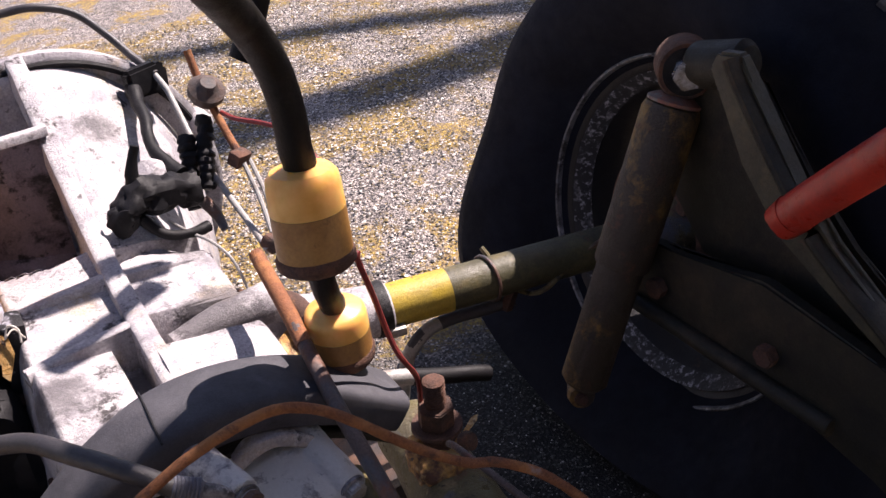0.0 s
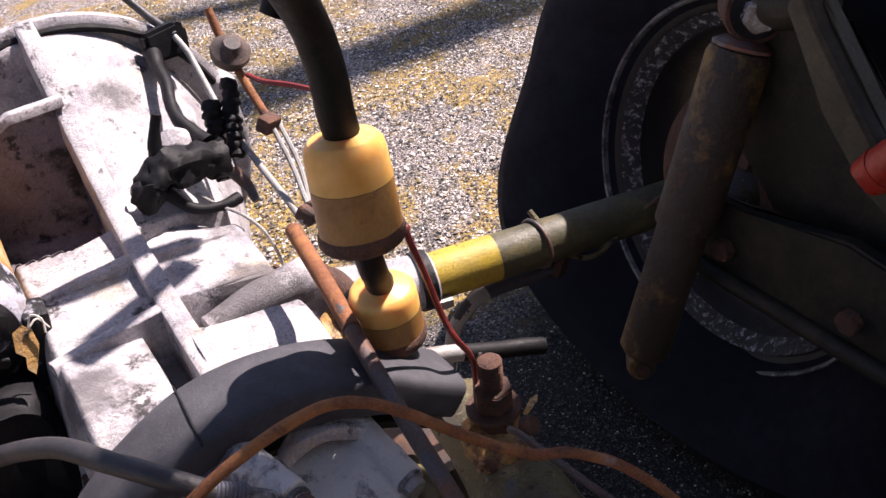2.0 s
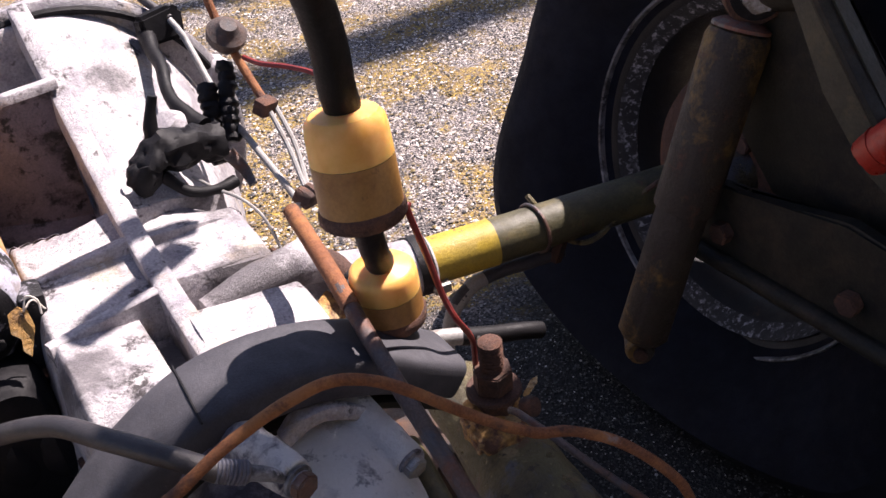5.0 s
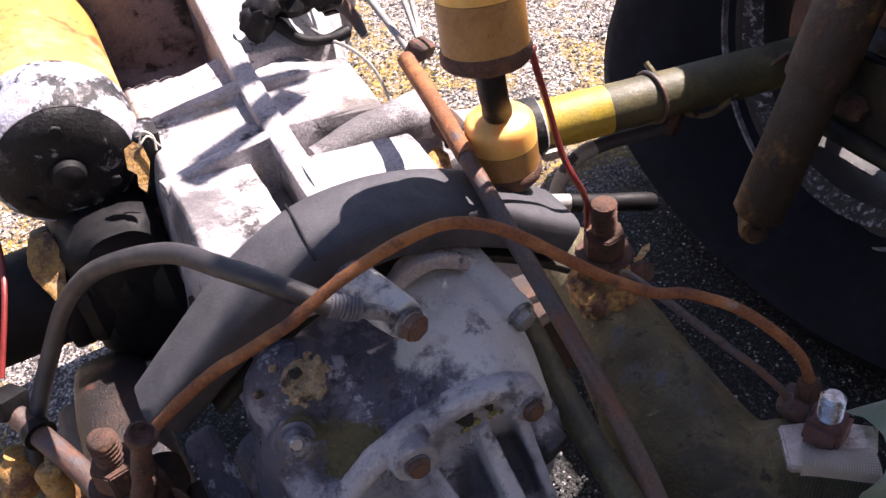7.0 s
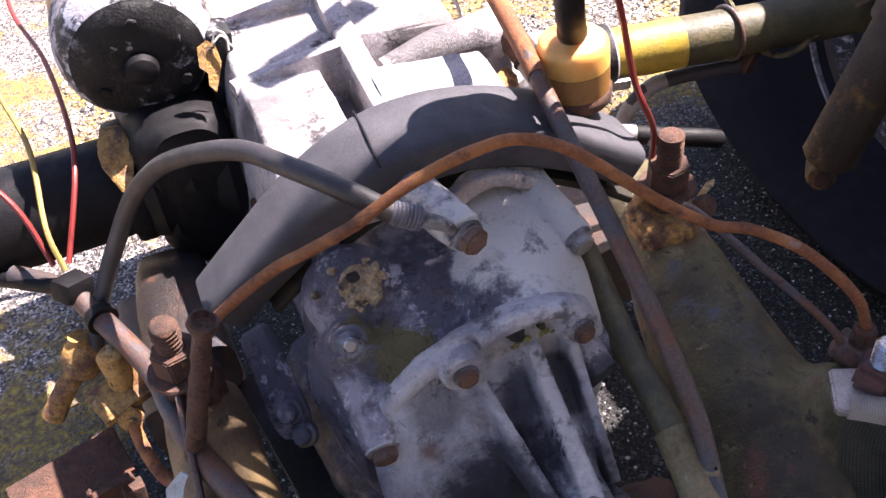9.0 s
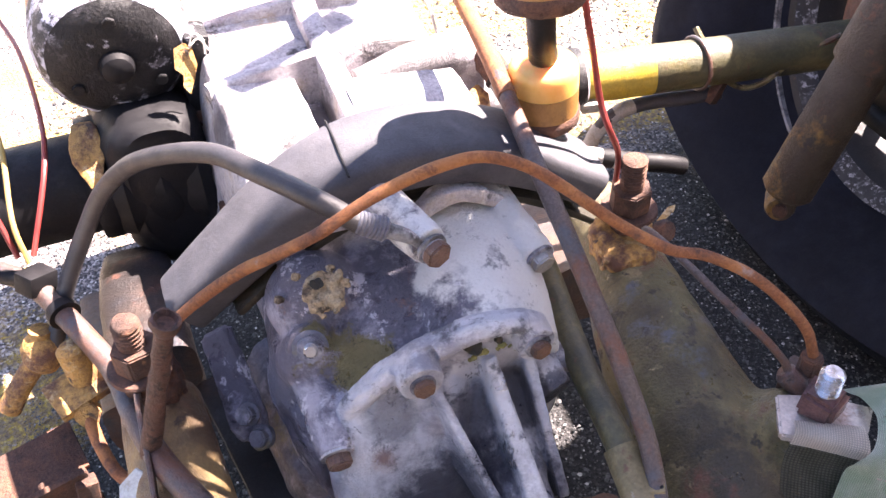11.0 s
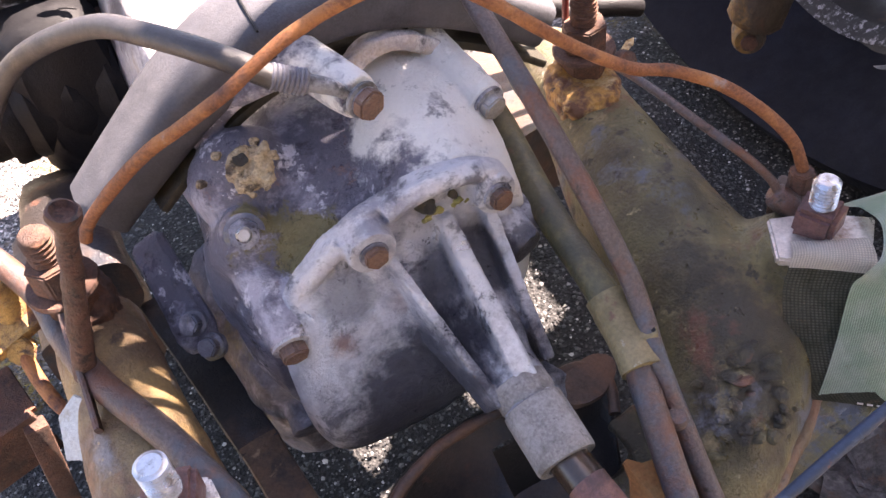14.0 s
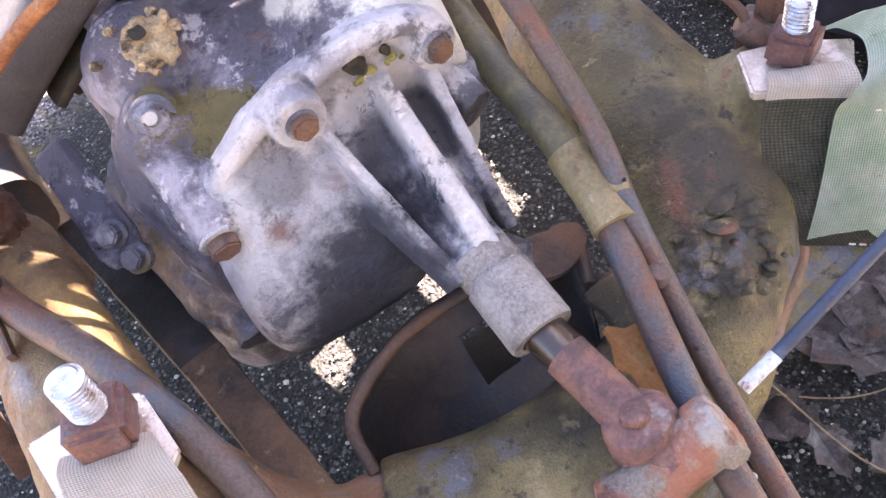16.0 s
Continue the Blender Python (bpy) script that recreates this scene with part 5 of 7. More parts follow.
loop_b = [(0.234, -0.419, 0.2005), (0.239, -0.414, 0.220), (0.243, -0.407, 0.240), (0.247, -0.397, 0.275), (0.245, -0.392, 0.298), (0.247, -0.380, 0.311), (0.256, -0.361, 0.312), (0.268, -0.340, 0.302), (0.285, -0.315, 0.275)]
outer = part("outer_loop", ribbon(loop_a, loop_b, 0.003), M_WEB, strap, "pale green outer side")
for (f, g) in ((3, 0.30), (0, 0.10)):
    a, b = Vector(loop_a[f]).lerp(Vector(loop_a[f + 1]), g), Vector(loop_b[f]).lerp(Vector(loop_b[f + 1]), g)
    for k in range(4, 11):
        p, q = a.lerp(b, k / 11), a.lerp(b, (k + 0.6) / 11)
        part("stitch", sweep([p + Vector((-0.0012, -0.0014, 0.0008)), q + Vector((-0.0012, -0.0014, 0.0008))], 0.0006, 6, 1), M_WEBTAN, outer)
strap = thing("webbing_strap", "sun-bleached tan webbing strap on the bolt plate", "strap", (-0.18, -0.33, 0.25), "webbing straps")
part("top_fold", ribbon([(-0.196, -0.301, 0.291), (-0.199, -0.312, 0.2935), (-0.199, -0.330, 0.291)], [(-0.156, -0.316, 0.292), (-0.155, -0.330, 0.2945), (-0.153, -0.345, 0.291)], 0.003), M_WEBTAN, strap)
part("hanging_fold", ribbon([(-0.199, -0.330, 0.291), (-0.198, -0.345, 0.283), (-0.193, -0.37, 0.25), (-0.19, -0.39, 0.20)], [(-0.153, -0.345, 0.291), (-0.152, -0.360, 0.283), (-0.149, -0.385, 0.25), (-0.148, -0.405, 0.20)], 0.003), M_WEBTAN, strap)

# ---------------------------------------------------------------- shift shaft and coupling
shift = thing("shift_shaft", "rust-red gear shift shaft with clamped coupling", "shaft", (0.03, -0.40, 0.24))
part("polished_end", lathe([(0, 0), (0.0115, 0), (0.0115, 0.03), (0, 0.03)], axis_pose((0.0184, -0.357, 0.2588), (0.0075, -0.069, -0.0125)), 28), M_POLISHED, shift, "bare polished steel end")
part("shaft", rough_up(sweep([(0.0208, -0.379, 0.2548), (0.0245, -0.413, 0.2487), (0.0285, -0.45, 0.2420)], 0.0118, 24, 4), 0.0003, 90), M_PINK, shift)
COUP = Vector((0.026, -0.427, 0.246))
cup = Vector((-0.15, 0.25, 1)).normalized()
coup = part("coupling", rough_up(lathe([(0, -0.013), (0.0150, -0.013), (0.0175, -0.010), (0.0180, 0.006), (0.0160, 0.010), (0.0095, 0.0115), (0, 0.0115)], axis_pose(COUP, cup), 40), 0.0012, 90), M_PINK, shift, "rusted round coupling boss")
part("clamp_bolt", rough_up(lathe([(0, 0), (0.0068, 0), (0.0074, 0.002), (0.0066, 0.0055), (0.003, 0.0068), (0, 0.007)], axis_pose(COUP + cup * 0.010, cup), 24), 0.0006, 160), M_PINK, coup)
Y0, Y1 = Vector((-0.004, -0.442, 0.222)), Vector((0.055, -0.450, 0.254))
yl = (Y1 - Y0).length
part("coupling_yoke", rough_up(lathe([(0, 0), (0.012, 0), (0.0155, 0.003), (0.0160, 0.008), (0.0140, 0.011), (0.0140, 0.024), (0.0140, yl - 0.020), (0.0145, yl - 0.014), (0.0170, yl - 0.011), (0.0170, yl - 0.004), (0.0155, yl - 0.001), (0.010, yl), (0, yl)], axis_pose(Y0, Y1 - Y0), 40), 0.0016, 110), M_CAST, shift, "grey casting with rusty edges")
part("yoke_flange", rough_up(sweep([(0.012, -0.432, 0.238), (0.030, -0.436, 0.250), (0.047, -0.439, 0.257)], 0.01, 20, 8, flat=(0.012, 0.006), up=(0, 0.6, 1)), 0.0009, 120), M_PINK, shift)
part("rubber_bush", lathe([(0, 0), (0.015, 0), (0.017, 0.004), (0.017, 0.026), (0.015, 0.03), (0, 0.03)], axis_pose((0.002, -0.452, 0.200), (-0.2, -0.8, 0.5)), 28), M_BLUEROD, shift)

# ---------------------------------------------------------------- long rods beside the gearbox
rod_a = thing("clutch_rod", "thin rusty steel tube running beside the gearbox", "rod", (0.09, -0.2, 0.40))
ROD_A = [(0.110, 0.033, 0.438), (0.099, -0.050, 0.434), (0.0925, -0.099, 0.428), (0.0875, -0.161, 0.410), (0.0875, -0.208, 0.388), (0.090, -0.245, 0.362), (0.093, -0.277, 0.336), (0.096, -0.311, 0.301), (0.089, -0.345, 0.276), (0.086, -0.375, 0.252), (0.081, -0.412, 0.229), (0.074, -0.46, 0.207), (0.06, -0.53, 0.19)]
part("tube", sweep(ROD_A, 0.0061, 14, 6, hollow=0.6), M_ROD, rod_a)
part("sleeve", sweep(ROD_A[:3], 0.0068, 14, 6), M_RUSTLINE, rod_a, "orange rusted sleeve")
rod_b = thing("brake_conduit", "olive painted steel conduit with a clamped joint", "rod", (0.09, -0.25, 0.29))
ROD_B = [(0.100, -0.135, 0.318), (0.096, -0.170, 0.314), (0.088, -0.235, 0.300), (0.086, -0.290, 0.288), (0.083, -0.327, 0.278), (0.074, -0.360, 0.265), (0.063, -0.402, 0.247), (0.053, -0.445, 0.231), (0.04, -0.52, 0.21)]
part("upper_tube", sweep(ROD_B[:5], 0.0098, 16, 6), M_TUBEDARK, rod_b)
part("lower_tube", sweep(ROD_B[4:], 0.0084, 16, 6), M_ROD, rod_b, "blue-grey rusted tube")
part("sleeve", rough_up(sweep([(0.0855, -0.300, 0.2865), (0.083, -0.327, 0.278), (0.0795, -0.345, 0.2725)], 0.0122, 20, 5), 0.0004, 90), M_SLEEVE, rod_b)
lug = part("lug", rough_up(sweep([(0.086, -0.330, 0.2830), (0.092, -0.334, 0.2845), (0.0955, -0.336, 0.2850)], [0.0070, 0.0062, 0.0045], 16, 3, flat=(0.013, 0.010), up=(0, 0, 1)), 0.0006, 150), M_SLEEVE, rod_b)
part("lug_hole", lathe([(0, -0.001), (0.0014, -0.001), (0.0014, 0.0006), (0, 0.0006)], axis_pose((0.0925, -0.3355, 0.2895), (0, -0.4, 1)), 12), M_BLACK, lug)
part("rivet", rough_up(lathe([(0, 0), (0.007, 0), (0.0072, 0.003), (0.005, 0.006), (0, 0.0065)], axis_pose((0.083, -0.372, 0.256), (0, -0.2, 1)), 16), 0.0006, 150), M_ROD, rod_b)

# ---------------------------------------------------------------- rusted lines
line_a = thing("brake_line", "rust-orange steel brake line bent over the gearbox", "pipe", (0.03, -0.19, 0.42))
LINE_A = [(-0.164, -0.146, 0.345), (-0.158, -0.149, 0.358), (-0.135, -0.162, 0.385), (-0.112, -0.172, 0.405), (-0.088, -0.182, 0.420), (-0.065, -0.191, 0.435), (-0.045, -0.191, 0.445), (-0.024, -0.192, 0.454), (0.009, -0.190, 0.459), (0.038, -0.187, 0.455), (0.062, -0.193, 0.445), (0.083, -0.204, 0.430), (0.117, -0.219, 0.400), (0.147, -0.233, 0.380), (0.170, -0.239, 0.372), (0.195, -0.255, 0.360), (0.212, -0.272, 0.345), (0.226, -0.286, 0.325), (0.233, -0.292, 0.303)]
part("pipe", sweep(LINE_A, 0.0038, 12, 5, wobble=0.10), M_RUSTLINE, line_a)
part("end_nut", rough_up(hex_nut((0.233, -0.292, 0.284), (0, 0, 1), 0.014, 0.018, 0), 0.0005, 120), M_RUST, line_a)
line_b = thing("brake_line", "thin rust-brown brake line along the frame horn", "pipe", (0.19, -0.25, 0.33))
part("pipe", sweep([(0.172, -0.168, 0.335), (0.172, -0.180, 0.340), (0.177, -0.214, 0.340), (0.188, -0.246, 0.330), (0.203, -0.273, 0.315), (0.214, -0.286, 0.300), (0.217, -0.290, 0.292)], 0.0029, 10, 5, wobble=0.06), M_ROD, line_b)
part("union", rough_up(lathe([(0, 0), (0.008, 0), (0.009, 0.004), (0.008, 0.016), (0.005, 0.019), (0, 0.019)], axis_pose((0.226, -0.298, 0.278), (-0.5, 0.5, 0.55)), 20), 0.0005, 120), M_ROD, line_b)
part("coil", rough_up(lathe([(0, 0), (0.007, 0), (0.0085, 0.004), (0.0075, 0.010), (0, 0.012)], axis_pose((0.190, -0.160, 0.322), (0.3, -0.8, 0.4)), 16), 0.0008, 120), M_RUST, line_b)
single("cotter_tag", rough_up(prism([(-0.010, -0.002), (0.006, -0.003), (0.012, 0.0), (0.006, 0.003), (-0.010, 0.002)], 0.0015, Matrix.Translation((0.216, -0.132, 0.306)) @ Euler((radians(10), radians(-12), radians(24))).to_matrix().to_4x4(), 0.0004), 0.0006, 120), M_YPAINT, "thin ochre cotter strip beside the stud", "cotter pin")
block_t = single("junction_block", rough_up(block((0.020, 0.028, 0.022), pose(0.232, -0.292, 0.276, 0, 0, 30), 0.003), 0.0006, 90), M_BROWN, "small brown brake junction block on the horn", "pipe fitting")

# ---------------------------------------------------------------- grey cable to the carrier bolt
cable = thing("earth_cable", "dull grey rubber cable bent in a high arch", "cable", (-0.11, -0.09, 0.43))
CABLE = [(-0.258, -0.032, 0.235), (-0.254, -0.025, 0.252), (-0.234, -0.008, 0.288), (-0.210, 0.000, 0.325), (-0.185, -0.006, 0.365), (-0.155, -0.038, 0.405), (-0.113, -0.093, 0.438), (-0.087, -0.137, 0.446), (-0.059, -0.168, 0.438), (-0.040, -0.181, 0.425)]
part("sheath", sweep(CABLE, 0.0068, 14, 6), M_CABLE, cable)
spring_end = [(r, k * 0.0024 + h) for k in range(8) for r, h in ((0.0066, 0.0), (0.0076, 0.0008), (0.0076, 0.0016), (0.0066, 0.0023))]
part("braid", rough_up(lathe([(0, 0)] + spring_end + [(0.005, 0.021), (0, 0.0212)], axis_pose((-0.0415, -0.1800, 0.4260), (0.020, -0.006, -0.010)), 20), 0.0004, 150), M_GREASE, cable, "ribbed spring end of the cable")
part("ferrule", rough_up(sweep([(-0.0265, -0.1850, 0.4190), (-0.018, -0.1880, 0.4150), (-0.011, -0.1905, 0.4105), (-0.0075, -0.1915, 0.4060)], [0.0052, 0.0048, 0.0040, 0.0030], 16, 5), 0.0003, 150), M_FLAKEDRY, cable, "pale crimped ferrule")
part("eye", rough_up(lathe([(0.0060, 0.0), (0.0100, 0.0), (0.0108, 0.0012), (0.0106, 0.0028), (0.0095, 0.0034), (0.0060, 0.0034)], axis_pose((0.0, -0.1912, 0.400), (0.28, -0.93, -0.06)), 32), 0.0003, 150), M_FLAKEDRY, cable, "pale ring eye under the bolt")


# ---------------------------------------------------------------- fuel filters
def fuel_filter(base, axis, r, tall, label):
    base, axis = Vector(base), Vector(axis).normalized()
    ob = thing("fuel_filter", label, "fuel filter", base, "fuel filters")
    low = tall * 0.55
    part("bowl", lathe([(0, -0.002), (r * 0.9, 0.0), (r * 1.0, 0.003), (r * 0.985, low - 0.001), (0.0, low)], axis_pose(base, axis), 48), M_FUEL, ob, "brown-stained lower half")
    cap = part("cap", lathe([(0, low - 0.0006), (r * 0.986, low - 0.0006), (r * 0.965, tall * 0.80), (r * 0.93, tall * 0.89), (r * 0.80, tall * 0.955), (r * 0.3, tall), (r * 0.24, tall + 0.001), (r * 0.22, tall + 0.008), (r * 0.28, tall + 0.010), (0, tall + 0.010)], axis_pose(base, axis), 48), M_FILTER, ob, "clean amber upper half")
    part("rim", rough_up(lathe([(0, -0.006), (r * 0.95, -0.006), (r * 1.05, -0.003), (r * 1.06, 0.003), (r * 1.01, 0.0055), (0, 0.0055)], axis_pose(base, axis), 48), 0.0005, 160), M_RUST, ob, "rust-stained rim")
    part("spigot", lathe([(0, 0), (r * 0.25, 0), (r * 0.25, 0.012), (0, 0.012)], axis_pose(base - axis * 0.016, axis), 20), M_FILTER, ob)
    return ob


fuel_filter((0.1080, -0.111, 0.5075), (0.02, 0.12, 1), 0.0275, 0.0704, "large amber plastic fuel filter, lower half stained brown")
fuel_filter((0.1275, -0.084, 0.3965), (-0.03, -0.02, 1), 0.0258, 0.0465, "amber plastic fuel filter resting by the rubber strap")
hose = thing("fuel_hose", "thick black rubber fuel hose curving out of the filter", "hose", (0.1, -0.12, 0.6))
part("upper_hose", sweep([(0.1096, -0.1030, 0.5785), (0.1060, -0.1075, 0.595), (0.1035, -0.112, 0.621), (0.0960, -0.118, 0.654), (0.076, -0.140, 0.691), (0.040, -0.192, 0.735), (0.006, -0.245, 0.775), (-0.05, -0.33, 0.83)], 0.0118, 18, 6, hollow=0.5), M_BLACK, hose)
part("lower_hose", sweep([(0.1078, -0.1125, 0.499), (0.114, -0.104, 0.472), (0.1255, -0.0855, 0.443)], 0.0098, 16, 5), M_BLACK, hose)
part("side_branch", sweep([(0.082, -0.1, 0.659), (0.091, -0.1, 0.674), (0.103, -0.1, 0.703)], [0.0075, 0.0085, 0.0085], 16, 6), M_BLACK, hose, "short branch hose behind the bend")
part("hose_collar", lathe([(0, 0), (0.0103, 0), (0.0106, 0.003), (0.0103, 0.006), (0, 0.006)], axis_pose((0.1245, -0.0870, 0.446), (-0.35, -0.5, 1)), 24), M_BROWN, hose)
single("red_wire", sweep([(0.137, -0.119, 0.505), (0.135, -0.121, 0.500), (0.146, -0.117, 0.460), (0.155, -0.117, 0.420), (0.161, -0.122, 0.398), (0.176, -0.112, 0.370), (0.183, -0.106, 0.350), (0.184, -0.104, 0.325)], 0.0024, 8, 6), M_REDWIRE, "thin red insulated wire hanging past the filters", "wire")

breather = thing("breather_hose", "short grey hose on a rusty pipe stub beside the gearbox", "hose", (0.148, 0.0, 0.33))
part("stub", rough_up(sweep([(0.128, 0.058, 0.368), (0.138, 0.044, 0.366), (0.144, 0.028, 0.356)], 0.0125, 20, 5), 0.0008, 90), M_RUST, breather, "rusty pipe stub")
part("clamp", lathe([(0, 0), (0.0135, 0), (0.0140, 0.002), (0.0135, 0.004), (0, 0.004)], axis_pose((0.143, 0.030, 0.3575), (0.3, -0.75, -0.5)), 28), M_BLACK, breather)
part("hose", sweep([(0.143, 0.030, 0.357), (0.148, 0.010, 0.344), (0.152, -0.020, 0.322), (0.155, -0.050, 0.298)], 0.0118, 20, 5), M_WHITEWIRE, breather)

# ---------------------------------------------------------------- right axle
HUB = Vector((0.611, 0.021, 0.281))
AX = Vector((1, -0.028, -0.123)).normalized()
axle = thing("axle_tube", "yellow painted axle tube, coloured darker where shaded, with a clamped boot", "axle", (0.35, 0.09, 0.25))
A0, A1 = Vector((0.16, 0.108, 0.288)), Vector((0.585, 0.03, 0.289))
way = (A1 - A0).normalized()
# tube in two colours: yellow where the sun falls, dark olive for the shade beyond
part("tube", rough_up(sweep([A0 + way * 0.166, A0.lerp(A1, 0.6), A1], [0.0242, 0.0235, 0.0235], 28, 6), 0.0006, 60), M_TUBEDARK, axle)
part("lit_end", rough_up(sweep([A0 + way * 0.07, A0 + way * 0.13, A0 + way * 0.168], [0.0246, 0.0245, 0.0244], 28, 6), 0.0005, 60), M_TUBE, axle, "yellow end, coloured as the sunlit stretch")
part("boot", lathe([(0.040, -0.03), (0.040, 0.0), (0.036, 0.02), (0.031, 0.05), (0.0285, 0.075), (0.0285, 0.098), (0.0265, 0.1)], axis_pose(A0, way), 40), M_CASE, axle, "pale grey boot")
clamp = part("hose_clamp", lathe([(0.0265, 0.082), (0.0305, 0.082), (0.0308, 0.084), (0.0308, 0.095), (0.0305, 0.097), (0.0265, 0.097)], axis_pose(A0, way), 40), M_BLACKPAINT, axle, "black worm-drive hose clamp")
part("clamp_screw", block((0.012, 0.010, 0.018), axis_pose(A0 + way * 0.0895 + Vector((0.006, -0.028, -0.014)), way), 0.002), M_STEEL, clamp)
q = A0.lerp(A1, 0.50)
part("tie_ring", sweep([q + 0.026 * (Vector((0, 1, 0)) * math.cos(a) + Vector((0, 0, 1)) * math.sin(a)) for a in np.linspace(0, 6.1, 22)], 0.002, 8, 2), M_ROD, axle)
part("bracket_wire", sweep([(0.381, 0.090, 0.315), (0.384, 0.068, 0.300), (0.386, 0.055, 0.286), (0.414, 0.050, 0.262), (0.431, 0.036, 0.270), (0.464, 0.034, 0.292), (0.506, 0.028, 0.310)], 0.0030, 8, 6), M_OLIVE, axle, "bent olive wire hook")
part("bracket", rough_up(block((0.012, 0.010, 0.030), pose(0.392, 0.054, 0.262, 10, 20, 20), 0.002), 0.0008, 90), M_RUST, axle)
bh = thing("brake_hose", "black rubber brake hose under the axle tube", "hose", (0.3, 0.08, 0.22))
part("hose", sweep([(0.262, 0.095, 0.13), (0.268, 0.088, 0.185), (0.274, 0.080, 0.225), (0.296, 0.078, 0.246), (0.330, 0.076, 0.250), (0.366, 0.066, 0.252), (0.400, 0.058, 0.255)], 0.0076, 14, 6), M_RUBBER, bh)
part("spring_guard", sweep([(0.262, 0.095, 0.13), (0.268, 0.088, 0.185), (0.274, 0.080, 0.225), (0.296, 0.078, 0.246), (0.312, 0.077, 0.250)], 0.0079, 14, 6), M_WHITEWIRE, bh, "worn grey outer sleeve")
stub = thing("drain_pipe", "short silver pipe end sticking out below the axle", "pipe", (0.22, 0.0, 0.28))
part("pipe", sweep([(0.150, 0.012, 0.284), (0.214, 0.0, 0.272), (0.245, -0.010, 0.264)], 0.0082, 16, 4), M_WHITEWIRE, stub)
part("rubber_end", sweep([(0.230, -0.005, 0.268), (0.262, -0.014, 0.260), (0.292, -0.021, 0.253), (0.308, -0.022, 0.246)], 0.0086, 16, 4), M_BLACK, stub)

# ---------------------------------------------------------------- wheel
wheel = thing("rear_wheel", "flat black tyre on a rim with flaking black paint", "wheel", HUB + Vector((0.06, 0, -0.28)))
WM = axis_pose(HUB, AX)
TYRE = [(0.196, 0.000), (0.210, -0.014), (0.236, -0.042), (0.270, -0.062), (0.302, -0.064), (0.330, -0.052), (0.348, -0.030), (0.357, -0.004), (0.360, 0.040), (0.360, 0.100), (0.357, 0.140), (0.346, 0.170), (0.322, 0.192), (0.290, 0.200), (0.24, 0.18), (0.212, 0.160), (0.196, 0.150), (0.190, 0.14), (0.190, 0.01)]
tyre_bm = lathe(TYRE, WM, 160)


def sag(p):
    """The flat tyre spreads towards the ground."""
    p = p.copy()
    r = (p - HUB - AX * (p - HUB).dot(AX)).length
    out = min(1.0, max(0.0, (r - 0.20) / 0.10))
    low = min(1.0, max(0.0, (0.36 - p.z) / 0.30))
    low = low * low * (3 - 2 * low)
    h = (p - HUB).dot(AX) - 0.07
    p += AX * h * 0.30 * low * out
    p.y = HUB.y + (p.y - HUB.y) * (1 + 0.19 * low * out)
    if p.z < 0.10:
        p.z = max(0.0, 0.10 * (p.z + 0.066) / 0.166)
    return p


for v in tyre_bm.verts:
    v.co = sag(v.co)
tyre = part("tyre", tyre_bm, M_TYRE, wheel)
tread = bmesh.new()
for k in range(140):
    a = 2 * math.pi * k / 140
    for j, (h, tilt) in enumerate(((0.012, 14), (0.040, -14), (0.070, 10), (0.100, -14), (0.128, 14))):
        q = WM @ Vector((0.3605 * math.cos(a + j * 0.012), 0.3605 * math.sin(a + j * 0.012), h))
        if q.z < 0.05:
            continue
        m = WM @ Matrix.Rotation(a + j * 0.012, 4, "Z") @ Matrix.Translation((0.3595 if 0.02 < h < 0.12 else 0.3565, 0, h)) @ Matrix.Rotation(radians(tilt), 4, "X")
        vs = [tread.verts.new(sag(m @ Vector((x, y, z)))) for x in (-0.003, 0.005) for y in (-0.0052, 0.0052) for z in (-0.011, 0.011)]
        for f in ((0, 1, 3, 2), (4, 6, 7, 5), (0, 4, 5, 1), (2, 3, 7, 6), (0, 2, 6, 4), (1, 5, 7, 3)):
            tread.faces.new([vs[i] for i in f])
tagged(part("tread", tread, M_TREAD, wheel, smooth=False), kind="stuff")
part("rim_lip", lathe([(0.2065, -0.010), (0.2078, -0.0165), (0.2098, -0.0180), (0.2116, -0.0160), (0.2110, -0.008)], WM, 120), M_FLAKEDRY, wheel, "rim edge flaked to white")
rim = part("rim", lathe([(0.180, 0.030), (0.190, 0.012), (0.200, 0.004), (0.2095, 0.001), (0.2105, -0.003), (0.207, -0.006), (0.199, -0.004), (0.188, 0.004), (0.176, 0.020), (0.168, 0.034), (0.158, 0.060), (0.158, 0.100), (0.178, 0.140), (0.205, 0.150), (0.205, 0.156), (0.172, 0.146), (0.166, 0.100), (0.166, 0.060)], WM, 96), M_BLACKRIM, wheel)
part("flaked_band", lathe([(0.1915, -0.0020), (0.1885, 0.0008), (0.1765, 0.0168), (0.1772, 0.0180), (0.1893, 0.0022)], WM, 96), M_RIM, rim, "band of paint flaking to white")
disc = bmesh.new()
rows = []
for r, h in ((0.040, 0.085), (0.056, 0.084), (0.098, 0.084), (0.118, 0.090), (0.146, 0.098), (0.162, 0.096)):
    rows.append([disc.verts.new(WM @ Vector((r * math.cos(2 * math.pi * k / 96), r * math.sin(2 * math.pi * k / 96), h))) for k in range(96)])
for i, (a, b) in enumerate(zip(rows, rows[1:])):
    for k in range(96):
        if i in (2, 3) and k % 12 < 8:
            continue
        disc.faces.new((a[k], a[(k + 1) % 96], b[(k + 1) % 96], b[k]))
bmesh.ops.solidify(disc, geom=disc.faces[:], thickness=0.004)
part("disc", disc, M_DARK, wheel)
drum = part("brake_drum", lathe([(0, -0.02), (0.05, -0.02), (0.085, -0.016), (0.112, -0.004), (0.118, 0.006), (0.118, 0.060), (0.110, 0.066), (0, 0.07)], WM, 64), M_RUST, wheel, "rusty brake drum and backing plate")
